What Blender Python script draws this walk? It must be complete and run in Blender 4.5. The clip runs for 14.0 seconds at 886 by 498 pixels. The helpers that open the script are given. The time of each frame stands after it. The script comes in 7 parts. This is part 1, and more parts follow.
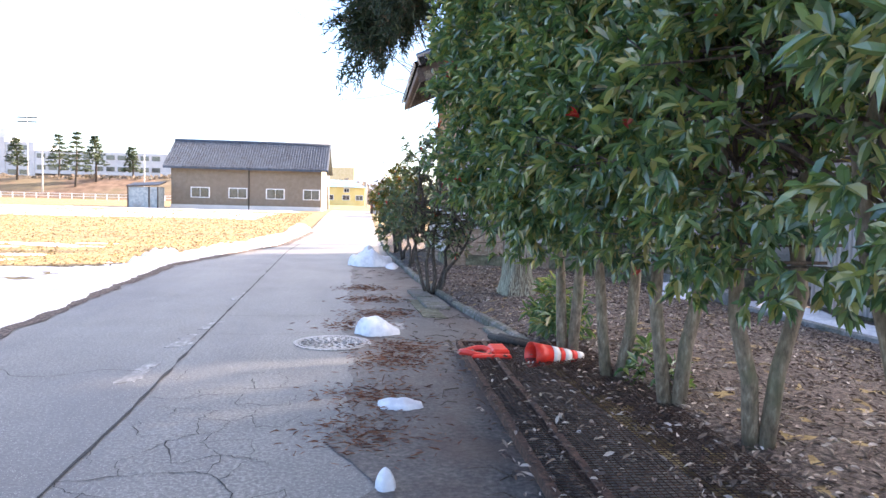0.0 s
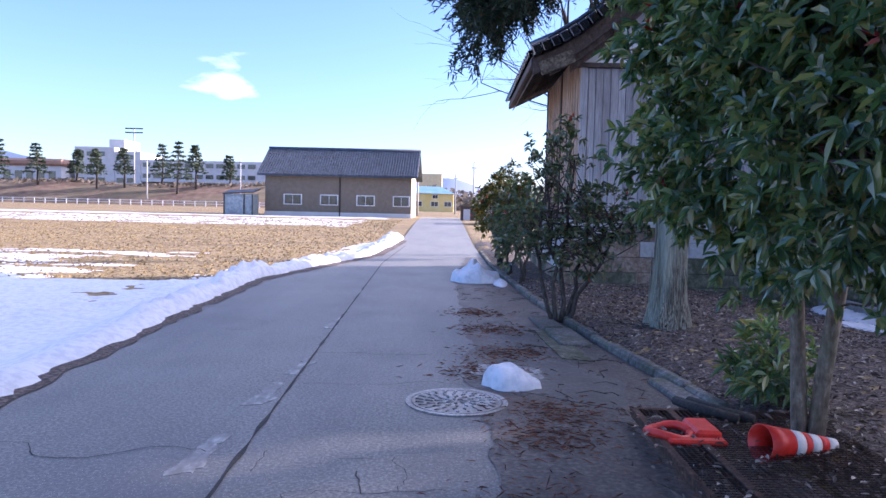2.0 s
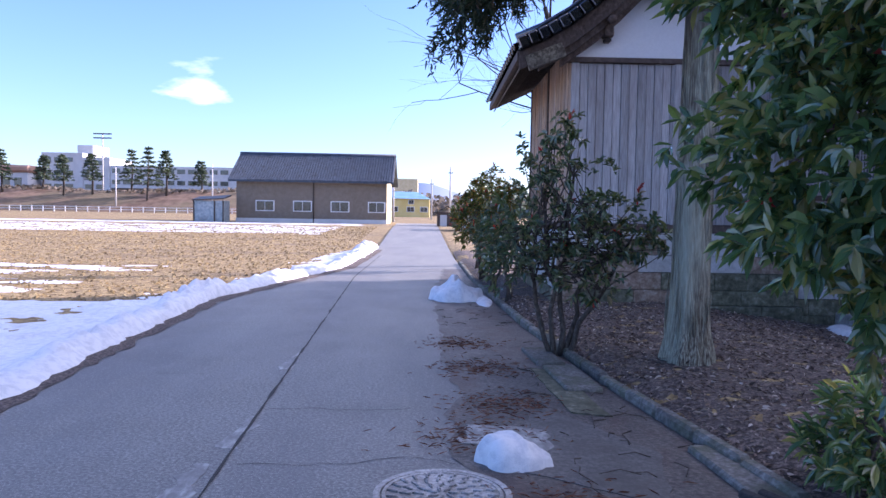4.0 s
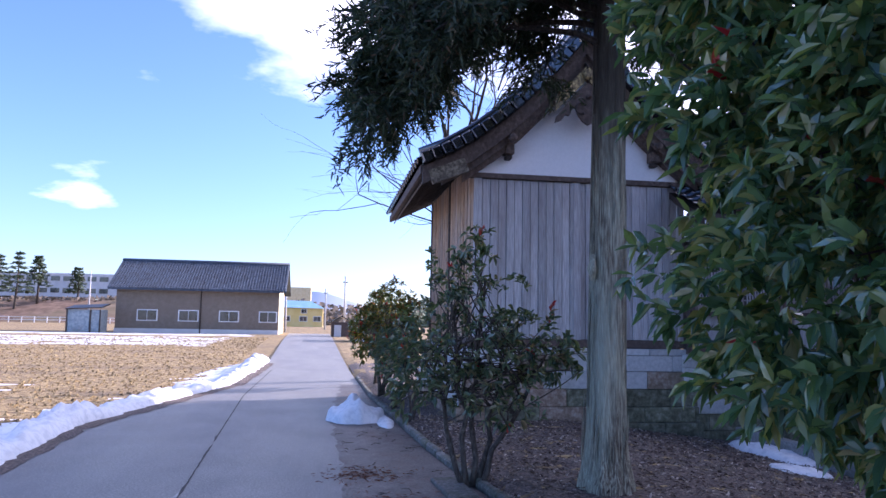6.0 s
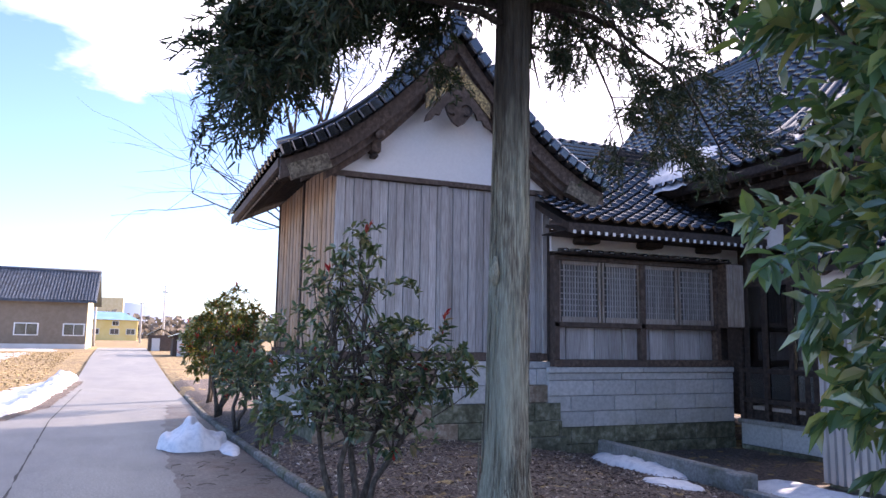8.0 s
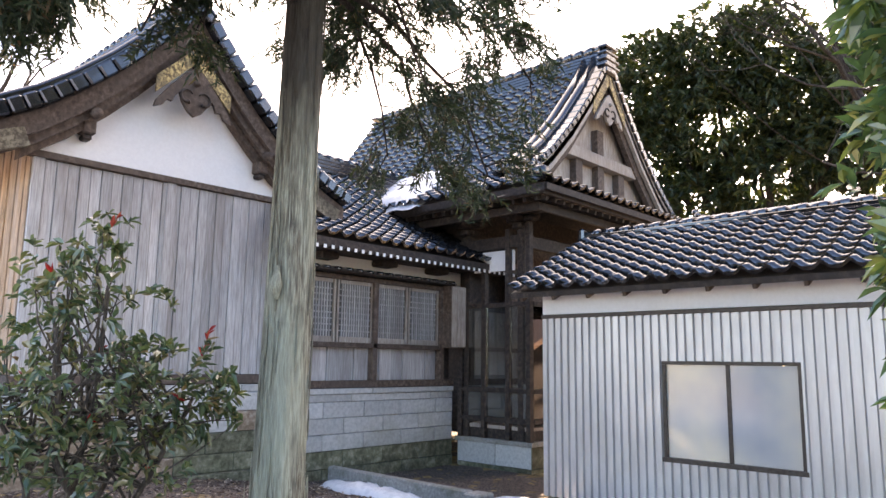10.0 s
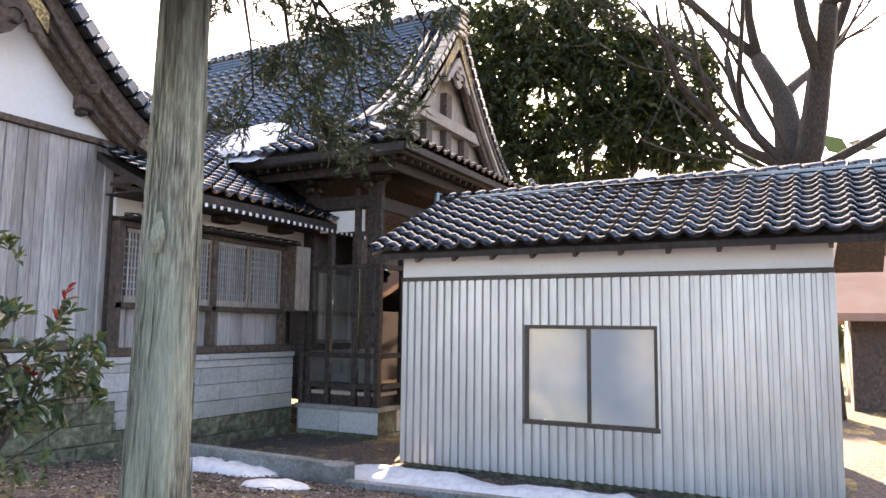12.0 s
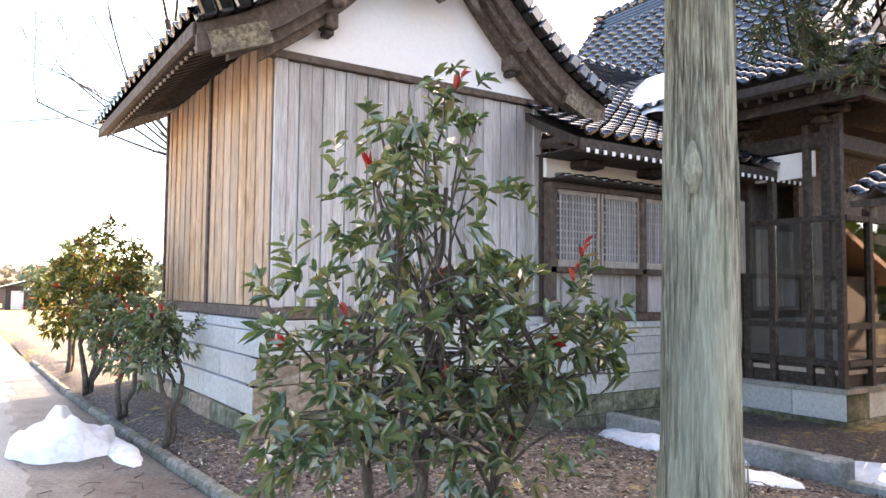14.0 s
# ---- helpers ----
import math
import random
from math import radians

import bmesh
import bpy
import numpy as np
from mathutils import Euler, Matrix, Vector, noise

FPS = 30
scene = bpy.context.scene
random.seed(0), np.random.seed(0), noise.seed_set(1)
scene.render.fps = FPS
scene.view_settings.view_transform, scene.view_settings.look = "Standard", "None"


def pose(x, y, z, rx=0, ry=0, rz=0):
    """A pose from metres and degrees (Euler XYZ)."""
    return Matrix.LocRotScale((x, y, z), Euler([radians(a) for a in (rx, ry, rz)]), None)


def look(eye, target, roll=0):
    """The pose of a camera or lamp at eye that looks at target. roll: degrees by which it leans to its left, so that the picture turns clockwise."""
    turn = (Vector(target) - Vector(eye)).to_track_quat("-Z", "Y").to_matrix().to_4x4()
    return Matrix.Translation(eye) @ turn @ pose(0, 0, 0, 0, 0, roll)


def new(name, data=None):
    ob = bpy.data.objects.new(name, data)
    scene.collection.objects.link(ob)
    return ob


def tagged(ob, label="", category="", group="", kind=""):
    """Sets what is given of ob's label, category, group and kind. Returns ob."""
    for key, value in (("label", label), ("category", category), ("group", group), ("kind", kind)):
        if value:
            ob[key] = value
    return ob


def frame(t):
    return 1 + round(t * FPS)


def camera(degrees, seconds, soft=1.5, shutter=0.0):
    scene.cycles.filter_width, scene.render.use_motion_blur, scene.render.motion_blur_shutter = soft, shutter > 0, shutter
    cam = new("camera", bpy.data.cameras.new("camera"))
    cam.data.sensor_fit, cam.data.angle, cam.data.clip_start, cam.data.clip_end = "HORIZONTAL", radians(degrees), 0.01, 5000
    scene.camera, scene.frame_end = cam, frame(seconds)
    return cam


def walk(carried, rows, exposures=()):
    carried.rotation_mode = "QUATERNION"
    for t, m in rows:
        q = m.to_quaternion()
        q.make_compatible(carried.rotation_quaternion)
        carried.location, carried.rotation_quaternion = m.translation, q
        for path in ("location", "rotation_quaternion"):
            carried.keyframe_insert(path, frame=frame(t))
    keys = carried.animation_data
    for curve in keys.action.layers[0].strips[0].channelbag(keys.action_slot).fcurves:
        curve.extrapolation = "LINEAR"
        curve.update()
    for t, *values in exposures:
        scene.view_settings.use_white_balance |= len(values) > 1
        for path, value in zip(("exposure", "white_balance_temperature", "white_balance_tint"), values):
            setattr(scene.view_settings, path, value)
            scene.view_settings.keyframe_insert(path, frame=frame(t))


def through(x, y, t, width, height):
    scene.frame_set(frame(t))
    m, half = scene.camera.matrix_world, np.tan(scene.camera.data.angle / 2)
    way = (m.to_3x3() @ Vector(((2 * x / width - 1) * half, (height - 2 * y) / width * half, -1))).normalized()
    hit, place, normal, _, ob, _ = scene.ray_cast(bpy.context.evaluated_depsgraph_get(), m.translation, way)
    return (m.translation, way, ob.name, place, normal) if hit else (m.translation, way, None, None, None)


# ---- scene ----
cam = camera(63.0, 14.0)
PATH = [
    (0, (0.499, -0.154, 1.447), (0.701, 1.832, 1.324), 1.4),
    (0.5, (0.396, 0.28, 1.454), (0.434, 2.276, 1.332), 1.3),
    (1, (0.304, 0.741, 1.472), (0.275, 2.738, 1.356), 1.4),
    (1.5, (0.232, 1.237, 1.495), (0.193, 3.234, 1.385), 1.2),
    (2, (0.107, 1.756, 1.488), (0.071, 3.752, 1.376), 1.3),
    (2.2, (0.097, 1.962, 1.481), (0.065, 3.959, 1.367), 1.2),
    (4.3, (0.038, 3.281, 1.605), (0.095, 5.278, 1.517), 1.0),
    (4.5, (0.011, 3.286, 1.608), (0.091, 5.283, 1.543), 1.0),
    (5, (-0.05, 3.309, 1.606), (0.094, 5.304, 1.616), 1.1),
    (5.5, (-0.055, 3.414, 1.636), (0.169, 5.398, 1.749), 1.0),
    (6, (-0.05, 3.698, 1.69), (0.263, 5.662, 1.898), 1.0),
    (6.5, (-0.15, 3.96, 1.681), (0.246, 5.903, 1.947), 0.9),
    (7, (-0.218, 4.269, 1.668), (0.265, 6.189, 1.955), 1.0),
    (7.2, (-0.226, 4.373, 1.667), (0.3, 6.281, 1.954), 1.1),
    (9.3, (-0.624, 5.558, 1.67), (0.602, 7.124, 1.88), 0.8),
    (9.5, (-0.646, 5.666, 1.691), (0.648, 7.173, 1.925), 0.9),
    (10, (-0.599, 5.909, 1.709), (0.848, 7.254, 2.017), 0.8),
    (10.5, (-0.605, 6.09, 1.744), (0.966, 7.276, 2.099), 0.7),
    (11, (-0.699, 6.339, 1.725), (0.967, 7.392, 2.065), 0.6),
    (11.5, (-0.704, 6.582, 1.685), (1.025, 7.548, 1.963), 0.7),
    (12, (-0.645, 6.856, 1.705), (1.117, 7.777, 1.922), 0.7),
    (12.5, (-0.634, 7.164, 1.691), (1.133, 8.086, 1.861), 0.7),
    (13, (-0.544, 7.515, 1.657), (1.164, 8.551, 1.769), 0.8),
    (13.5, (-0.452, 7.904, 1.666), (0.978, 9.299, 1.759), 0.7),
    (14, (-0.422, 8.316, 1.671), (0.685, 9.977, 1.785), 0.5),
]
walk(cam, [(t, look(eye, target, roll)) for t, eye, target, roll in PATH],
     exposures=[(0, 2.6, 6900, 24), (0.5, 2.0, 5800, 31), (1.2, 1.58, 5550, 34), (7.2, 1.42, 5450, 35), (9.3, 2.9, 8000, 25), (12.4, 2.9, 8000, 25), (13.2, 3.15, 8400, 25), (14, 3.25, 8300, 25)])

# ---- light ----
SUN_DIR = Vector((0.867, 0.347, 0.357)).normalized()
world = bpy.data.worlds.new("world")
scene.world = world
world.use_nodes = True
wn = world.node_tree.nodes
sky = wn.new("ShaderNodeTexSky")
sky.sky_type = 'NISHITA'
sky.sun_disc = False
sky.sun_elevation = math.asin(SUN_DIR.z)
sky.sun_rotation = math.atan2(SUN_DIR.x, SUN_DIR.y)
sky.air_density, sky.dust_density, sky.ozone_density = 1.0, 0.7, 4.0
wn["Background"].inputs["Strength"].default_value = 0.11
wl = world.node_tree.links
# broken white cloud on a flat layer, thicker overhead and towards the sun, small scraps elsewhere
sky_co = wn.new("ShaderNodeTexCoord")
sky_sep = wn.new("ShaderNodeSeparateXYZ")
wl.new(sky_co.outputs["Generated"], sky_sep.inputs[0])
sky_lift = wn.new("ShaderNodeMath")
sky_lift.operation, sky_lift.use_clamp = 'MULTIPLY_ADD', False
sky_lift.inputs[1].default_value, sky_lift.inputs[2].default_value = 1.0, 0.16
wl.new(sky_sep.outputs[2], sky_lift.inputs[0])
sky_flat = wn.new("ShaderNodeVectorMath")
sky_flat.operation = 'DIVIDE'
sky_div = wn.new("ShaderNodeCombineXYZ")
for k in range(3):
    wl.new(sky_lift.outputs[0], sky_div.inputs[k])
wl.new(sky_co.outputs["Generated"], sky_flat.inputs[0])
wl.new(sky_div.outputs[0], sky_flat.inputs[1])
cloud = wn.new("ShaderNodeTexNoise")
cloud.inputs["Scale"].default_value, cloud.inputs["Detail"].default_value, cloud.inputs["Roughness"].default_value = 0.9, 7.0, 0.55
wl.new(sky_flat.outputs[0], cloud.inputs["Vector"])
cloud_side = wn.new("ShaderNodeVectorMath")
cloud_side.operation = 'DOT_PRODUCT'
cloud_side.inputs[1].default_value = (0.28, 0.11, 0.31)
wl.new(sky_co.outputs["Generated"], cloud_side.inputs[0])
cloud_sum = wn.new("ShaderNodeMath")
wl.new(cloud.outputs["Fac"], cloud_sum.inputs[0])
wl.new(cloud_side.outputs["Value"], cloud_sum.inputs[1])
cloud_cover = wn.new("ShaderNodeValToRGB")
cloud_cover.color_ramp.elements[0].position, cloud_cover.color_ramp.elements[1].position = 0.755, 0.91
wl.new(cloud_sum.outputs[0], cloud_cover.inputs[0])
cloud_mix = wn.new("ShaderNodeMixRGB")
cloud_mix.inputs[2].default_value = (9.0, 9.0, 9.0, 1)
wl.new(cloud_cover.outputs[0], cloud_mix.inputs[0])
wl.new(sky.outputs[0], cloud_mix.inputs[1])
wl.new(cloud_mix.outputs[0], wn["Background"].inputs["Color"])
sun_data = bpy.data.lights.new("sun", 'SUN')
sun_data.energy, sun_data.angle, sun_data.color = 4.4, radians(0.6), (1.0, 0.86, 0.68)
sun = new("sun", sun_data)
sun.matrix_world = look((30, 20, 30), Vector((30, 20, 30)) - SUN_DIR)


# ---- materials ----
def shader(name, rough=0.7, metal=0.0, spec=0.5):
    m = bpy.data.materials.new(name)
    m.use_nodes = True
    b = m.node_tree.nodes["Principled BSDF"]
    b.inputs["Roughness"].default_value = rough
    b.inputs["Metallic"].default_value = metal
    b.inputs["Specular IOR Level"].default_value = spec
    return m, m.node_tree.nodes, m.node_tree.links, b


def ramp_node(N, stops, squeeze=1.0):
    r = N.new("ShaderNodeValToRGB")
    e = r.color_ramp.elements
    while len(e) < len(stops):
        e.new(0.5)
    for k, (p, c) in zip(e, stops):
        k.position, k.color = (0.5 + (p - 0.5) * squeeze), (*c, 1) if len(c) == 3 else c
    return r


def noise_node(N, L, coord, scale, detail=6.0, rough=0.6, stretch=(1, 1, 1)):
    mp = N.new("ShaderNodeMapping")
    mp.inputs["Scale"].default_value = stretch
    L.new(coord, mp.inputs[0])
    n = N.new("ShaderNodeTexNoise")
    n.inputs["Scale"].default_value, n.inputs["Detail"].default_value, n.inputs["Roughness"].default_value = scale, detail, rough
    L.new(mp.outputs[0], n.inputs["Vector"])
    return n


def surface(name, stops, fine=12.0, coarse=1.2, rough=0.75, stretch=(1, 1, 1), bump=0.3, depth=0.01, stain=None, metal=0.0,
            spec=0.5, tint=0.0, rvar=0.0, speck=None, thr=(0.45, 0.6), island=False, dist=None, cstretch=None, mix=0.6, ior=0):
    """Grain at one scale, stains at another, small relief; tint varies it from piece to piece."""
    m, N, L, b = shader(name, rough, metal, spec)
    geo = N.new("ShaderNodeNewGeometry")
    co = geo.outputs["Position"]
    a = noise_node(N, L, co, fine, 8, 0.65, stretch)
    r = ramp_node(N, stops, 0.5)
    L.new(a.outputs["Fac"], r.inputs[0])
    col = r.outputs[0]
    if stain is not None:
        s = noise_node(N, L, co, coarse, 7, 0.65, cstretch or (1, 1, 1))
        sr = ramp_node(N, [(thr[0], (0, 0, 0)), (thr[1], (1, 1, 1))])
        L.new(s.outputs["Fac"], sr.inputs[0])
        k = N.new("ShaderNodeMath")
        k.operation = 'MULTIPLY'
        k.inputs[1].default_value = mix
        L.new(sr.outputs[0], k.inputs[0])
        mx = N.new("ShaderNodeMixRGB")
        mx.inputs[2].default_value = (*stain, 1)
        L.new(k.outputs[0], mx.inputs[0])
        L.new(col, mx.inputs[1])
        col = mx.outputs[0]
    if speck is not None:
        v = N.new("ShaderNodeTexVoronoi")
        v.inputs["Scale"].default_value = speck[1]
        L.new(co, v.inputs["Vector"])
        vr = ramp_node(N, [(speck[2], (1, 1, 1)), (speck[2] + 0.04, (0, 0, 0))])
        L.new(v.outputs["Distance"], vr.inputs[0])
        mx = N.new("ShaderNodeMixRGB")
        mx.inputs[2].default_value = (*speck[0], 1)
        L.new(vr.outputs[0], mx.inputs[0])
        L.new(col, mx.inputs[1])
        col = mx.outputs[0]
    if tint:
        info = N.new("ShaderNodeObjectInfo")
        h = N.new("ShaderNodeHueSaturation")
        mr = N.new("ShaderNodeMapRange")
        mr.inputs["To Min"].default_value, mr.inputs["To Max"].default_value = 1 - tint, 1 + tint
        L.new(geo.outputs["Random Per Island"] if island else info.outputs["Random"], mr.inputs["Value"])
        L.new(mr.outputs[0], h.inputs["Value"])
        L.new(col, h.inputs["Color"])
        col = h.outputs[0]
    L.new(col, b.inputs["Base Color"])
    if rvar:
        rn = noise_node(N, L, co, coarse * 2.3, 5)
        mr = N.new("ShaderNodeMapRange")
        mr.inputs["To Min"].default_value, mr.inputs["To Max"].default_value = max(0.03, rough - rvar), min(1, rough + rvar)
        L.new(rn.outputs["Fac"], mr.inputs["Value"])
        L.new(mr.outputs[0], b.inputs["Roughness"])
    if bump:
        bp = N.new("ShaderNodeBump")
        bp.inputs["Strength"].default_value, bp.inputs["Distance"].default_value = bump, depth
        L.new(a.outputs["Fac"], bp.inputs["Height"])
        L.new(bp.outputs[0], b.inputs["Normal"])
    if ior:
        b.inputs["IOR"].default_value = ior
    return m


def leaf_material(name, stops, rough=0.4, through=0.35, spec=0.5, coat=0.0):
    """Leaves: a colour for each leaf, some light let through."""
    m, N, L, b = shader(name, rough, 0, spec)
    geo = N.new("ShaderNodeNewGeometry")
    r = ramp_node(N, stops)
    L.new(geo.outputs["Random Per Island"], r.inputs[0])
    L.new(r.outputs[0], b.inputs["Base Color"])
    b.inputs["Coat Weight"].default_value = coat
    b.inputs["Coat Roughness"].default_value = 0.22
    t = N.new("ShaderNodeBsdfTranslucent")
    g = N.new("ShaderNodeMixRGB")
    g.blend_type = 'MULTIPLY'
    g.inputs[0].default_value = 1
    g.inputs[2].default_value = (1.3, 1.25, 0.5, 1)
    L.new(r.outputs[0], g.inputs[1])
    L.new(g.outputs[0], t.inputs[0])
    mx = N.new("ShaderNodeMixShader")
    mx.inputs[0].default_value = through
    L.new(b.outputs[0], mx.inputs[1])
    L.new(t.outputs[0], mx.inputs[2])
    L.new(mx.outputs[0], N["Material Output"].inputs["Surface"])
    return m


def glass_material(name, rough=0.03, col=(0.9, 0.95, 0.95), mixg=0.25, alpha=0.35):
    """A thin pane: mostly clear, with a mirror-like sheen."""
    m, N, L, b = shader(name, rough)
    g = N.new("ShaderNodeBsdfGlossy")
    g.inputs["Roughness"].default_value = rough
    tr = N.new("ShaderNodeBsdfTransparent")
    tr.inputs[0].default_value = (*col, 1)
    f = N.new("ShaderNodeFresnel")
    f.inputs[0].default_value = 1.5
    ad = N.new("ShaderNodeMath")
    ad.operation = 'ADD'
    ad.inputs[1].default_value = mixg
    ad.use_clamp = True
    L.new(f.outputs[0], ad.inputs[0])
    mx = N.new("ShaderNodeMixShader")
    L.new(ad.outputs[0], mx.inputs[0])
    L.new(tr.outputs[0], mx.inputs[1])
    L.new(g.outputs[0], mx.inputs[2])
    L.new(mx.outputs[0], N["Material Output"].inputs["Surface"])
    return m


ASPHALT = surface("asphalt", [(0.3, (0.12, 0.12, 0.112)), (0.55, (0.19, 0.19, 0.175)), (0.75, (0.285, 0.283, 0.26))], fine=42, coarse=0.45, rough=0.62, speck=((0.36, 0.36, 0.33), 60, 0.17),
                  bump=0.5, depth=0.006, stain=(0.12, 0.122, 0.125), rvar=0.15, cstretch=(1.6, 0.35, 1), thr=(0.42, 0.62), mix=0.7)
VERGE = surface("dirty_asphalt", [(0.3, (0.045, 0.04, 0.037)), (0.6, (0.095, 0.087, 0.08)), (0.8, (0.16, 0.14, 0.12))], fine=30, coarse=1.3, rough=0.6,
                bump=0.6, depth=0.01, stain=(0.075, 0.04, 0.028), rvar=0.25, cstretch=(1, 0.6, 1), thr=(0.5, 0.62))
SEAM = surface("tar_seam", [(0.3, (0.012, 0.012, 0.012)), (0.7, (0.035, 0.034, 0.03))], fine=40, rough=0.8)
LITTER = surface("leaf_litter_soil", [(0.3, (0.038, 0.029, 0.024)), (0.5, (0.09, 0.067, 0.055)), (0.7, (0.19, 0.15, 0.126))], fine=26, coarse=0.6, rough=0.9,
                 bump=0.9, depth=0.03, stain=(0.045, 0.05, 0.02), thr=(0.56, 0.7), mix=0.5)
FIELD = surface("stubble_field", [(0.3, (0.12, 0.08, 0.034)), (0.5, (0.25, 0.175, 0.07)), (0.7, (0.37, 0.28, 0.13))], fine=5, coarse=0.25, rough=0.95,
                bump=0.8, depth=0.08, stain=(0.12, 0.085, 0.05), thr=(0.5, 0.65), mix=0.6, cstretch=(0.5, 1.6, 1))
SNOW = surface("old_snow", [(0.3, (0.56, 0.585, 0.62)), (0.6, (0.7, 0.715, 0.735))], fine=9, coarse=2.0, rough=0.6, bump=0.5, depth=0.02,
               stain=(0.46, 0.45, 0.43), thr=(0.58, 0.75), mix=0.5)
TILE = surface("glazed_tile", [(0.3, (0.006, 0.007, 0.009)), (0.7, (0.016, 0.018, 0.022))], fine=9, coarse=3, rough=0.12, bump=0.1, depth=0.003,
               stain=(0.06, 0.062, 0.065), thr=(0.5, 0.7), mix=0.2, tint=0.5, rvar=0.06, ior=2.0)
TILE_STUFF = surface("glazed_tile_joined", [(0.3, (0.006, 0.007, 0.009)), (0.7, (0.016, 0.018, 0.022))], fine=9, coarse=3, rough=0.12, bump=0.1, depth=0.003,
                     stain=(0.06, 0.062, 0.065), thr=(0.5, 0.7), mix=0.2, tint=0.5, rvar=0.06, island=True, ior=2.0)
BARN_TILE = surface("slate_blue_tile", [(0.3, (0.03, 0.045, 0.07)), (0.7, (0.055, 0.075, 0.105))], fine=3, coarse=1, rough=0.4, bump=0.1, tint=0.4, island=True)
GREY_WOOD = surface("weathered_grey_board", [(0.25, (0.31, 0.295, 0.285)), (0.5, (0.41, 0.4, 0.395)), (0.75, (0.5, 0.495, 0.49))], fine=9, coarse=1.0, rough=0.85,
                    stretch=(6, 6, 0.35), bump=0.5, depth=0.006, stain=(0.23, 0.2, 0.185), tint=0.22, thr=(0.5, 0.72), cstretch=(2.5, 2.5, 0.35), mix=0.7)
WARM_WOOD = surface("warm_brown_board", [(0.25, (0.22, 0.12, 0.06)), (0.5, (0.44, 0.27, 0.15)), (0.75, (0.62, 0.42, 0.26))], fine=9, coarse=0.9, rough=0.8,
                    stretch=(6, 6, 0.35), bump=0.5, depth=0.006, stain=(0.4, 0.36, 0.33), tint=0.16, thr=(0.42, 0.7), cstretch=(2.5, 2.5, 0.35), mix=0.6)
DARK_WOOD = surface("dark_stained_timber", [(0.25, (0.018, 0.012, 0.01)), (0.5, (0.036, 0.025, 0.02)), (0.75, (0.07, 0.05, 0.04))], fine=14, coarse=1.2, rough=0.75,
                    stretch=(1, 1, 1), bump=0.3, depth=0.004, stain=(0.03, 0.022, 0.018), tint=0.12)
BROWN_WOOD = surface("brown_timber", [(0.25, (0.05, 0.032, 0.024)), (0.5, (0.092, 0.063, 0.048)), (0.75, (0.15, 0.112, 0.088))], fine=12, coarse=1.3, rough=0.8,
                     stretch=(1.2, 1.2, 1), bump=0.3, depth=0.004, stain=(0.08, 0.06, 0.05), tint=0.15)
PALE_WOOD = surface("pale_weathered_timber", [(0.25, (0.26, 0.215, 0.18)), (0.55, (0.38, 0.33, 0.285)), (0.8, (0.47, 0.42, 0.37))], fine=9, coarse=1.3, rough=0.8, stretch=(4, 4, 0.4),
                    bump=0.3, depth=0.004, stain=(0.26, 0.21, 0.18), tint=0.1)
PLASTER = surface("white_plaster", [(0.3, (0.8, 0.795, 0.79)), (0.7, (0.835, 0.83, 0.825))], fine=20, coarse=0.7, rough=0.9, bump=0.15, depth=0.003,
                  stain=(0.66, 0.64, 0.63), thr=(0.55, 0.8), mix=0.5)
STONE = surface("cut_stone", [(0.25, (0.38, 0.39, 0.38)), (0.55, (0.46, 0.47, 0.46)), (0.8, (0.52, 0.525, 0.51))], fine=16, coarse=0.8, rough=0.85, bump=0.5, depth=0.006,
                stain=(0.25, 0.25, 0.19), thr=(0.52, 0.72), tint=0.12, mix=0.6)
MOSSY = surface("damp_mossy_stone", [(0.25, (0.07, 0.075, 0.045)), (0.55, (0.15, 0.155, 0.1)), (0.8, (0.26, 0.26, 0.2))], fine=9, coarse=1.4, rough=0.9, bump=0.6, depth=0.01,
                stain=(0.035, 0.035, 0.022), thr=(0.45, 0.62), tint=0.2)
RUSTY_STONE = surface("reddish_stone", [(0.25, (0.17, 0.12, 0.085)), (0.55, (0.29, 0.215, 0.16)), (0.8, (0.38, 0.34, 0.28))], fine=12, coarse=1.2, rough=0.88, bump=0.5, depth=0.008,
                      stain=(0.11, 0.1, 0.06), thr=(0.45, 0.66), tint=0.2)
CONCRETE = surface("old_concrete", [(0.3, (0.2, 0.195, 0.18)), (0.6, (0.27, 0.265, 0.25)), (0.8, (0.33, 0.32, 0.305))], fine=24, coarse=2.0, rough=0.9, bump=0.5, depth=0.006,
                   stain=(0.08, 0.085, 0.05), thr=(0.48, 0.62), tint=0.15)
SIDING = surface("grey_metal_siding", [(0.3, (0.5, 0.49, 0.485)), (0.7, (0.58, 0.57, 0.565))], fine=6, coarse=0.6, rough=0.36, metal=0.5, bump=0.05, depth=0.002,
                 stain=(0.42, 0.41, 0.41), thr=(0.5, 0.8), rvar=0.08, stretch=(1, 1, 0.2), mix=0.5)
KERB_STONE = surface("mossy_kerb_concrete", [(0.3, (0.09, 0.085, 0.075)), (0.6, (0.16, 0.155, 0.14)), (0.8, (0.23, 0.225, 0.205))], fine=20, coarse=3.0, rough=0.92, bump=0.7, depth=0.01,
                     stain=(0.06, 0.07, 0.03), thr=(0.45, 0.6), tint=0.25)
DARK_METAL = surface("brown_aluminium", [(0.3, (0.045, 0.034, 0.028)), (0.7, (0.075, 0.06, 0.05))], fine=20, rough=0.45, metal=0.4, bump=0.05)
RUST = surface("rusty_iron", [(0.25, (0.035, 0.02, 0.014)), (0.55, (0.085, 0.045, 0.03)), (0.8, (0.16, 0.085, 0.055))], fine=30, coarse=3, rough=0.8, metal=0.3, bump=0.4)
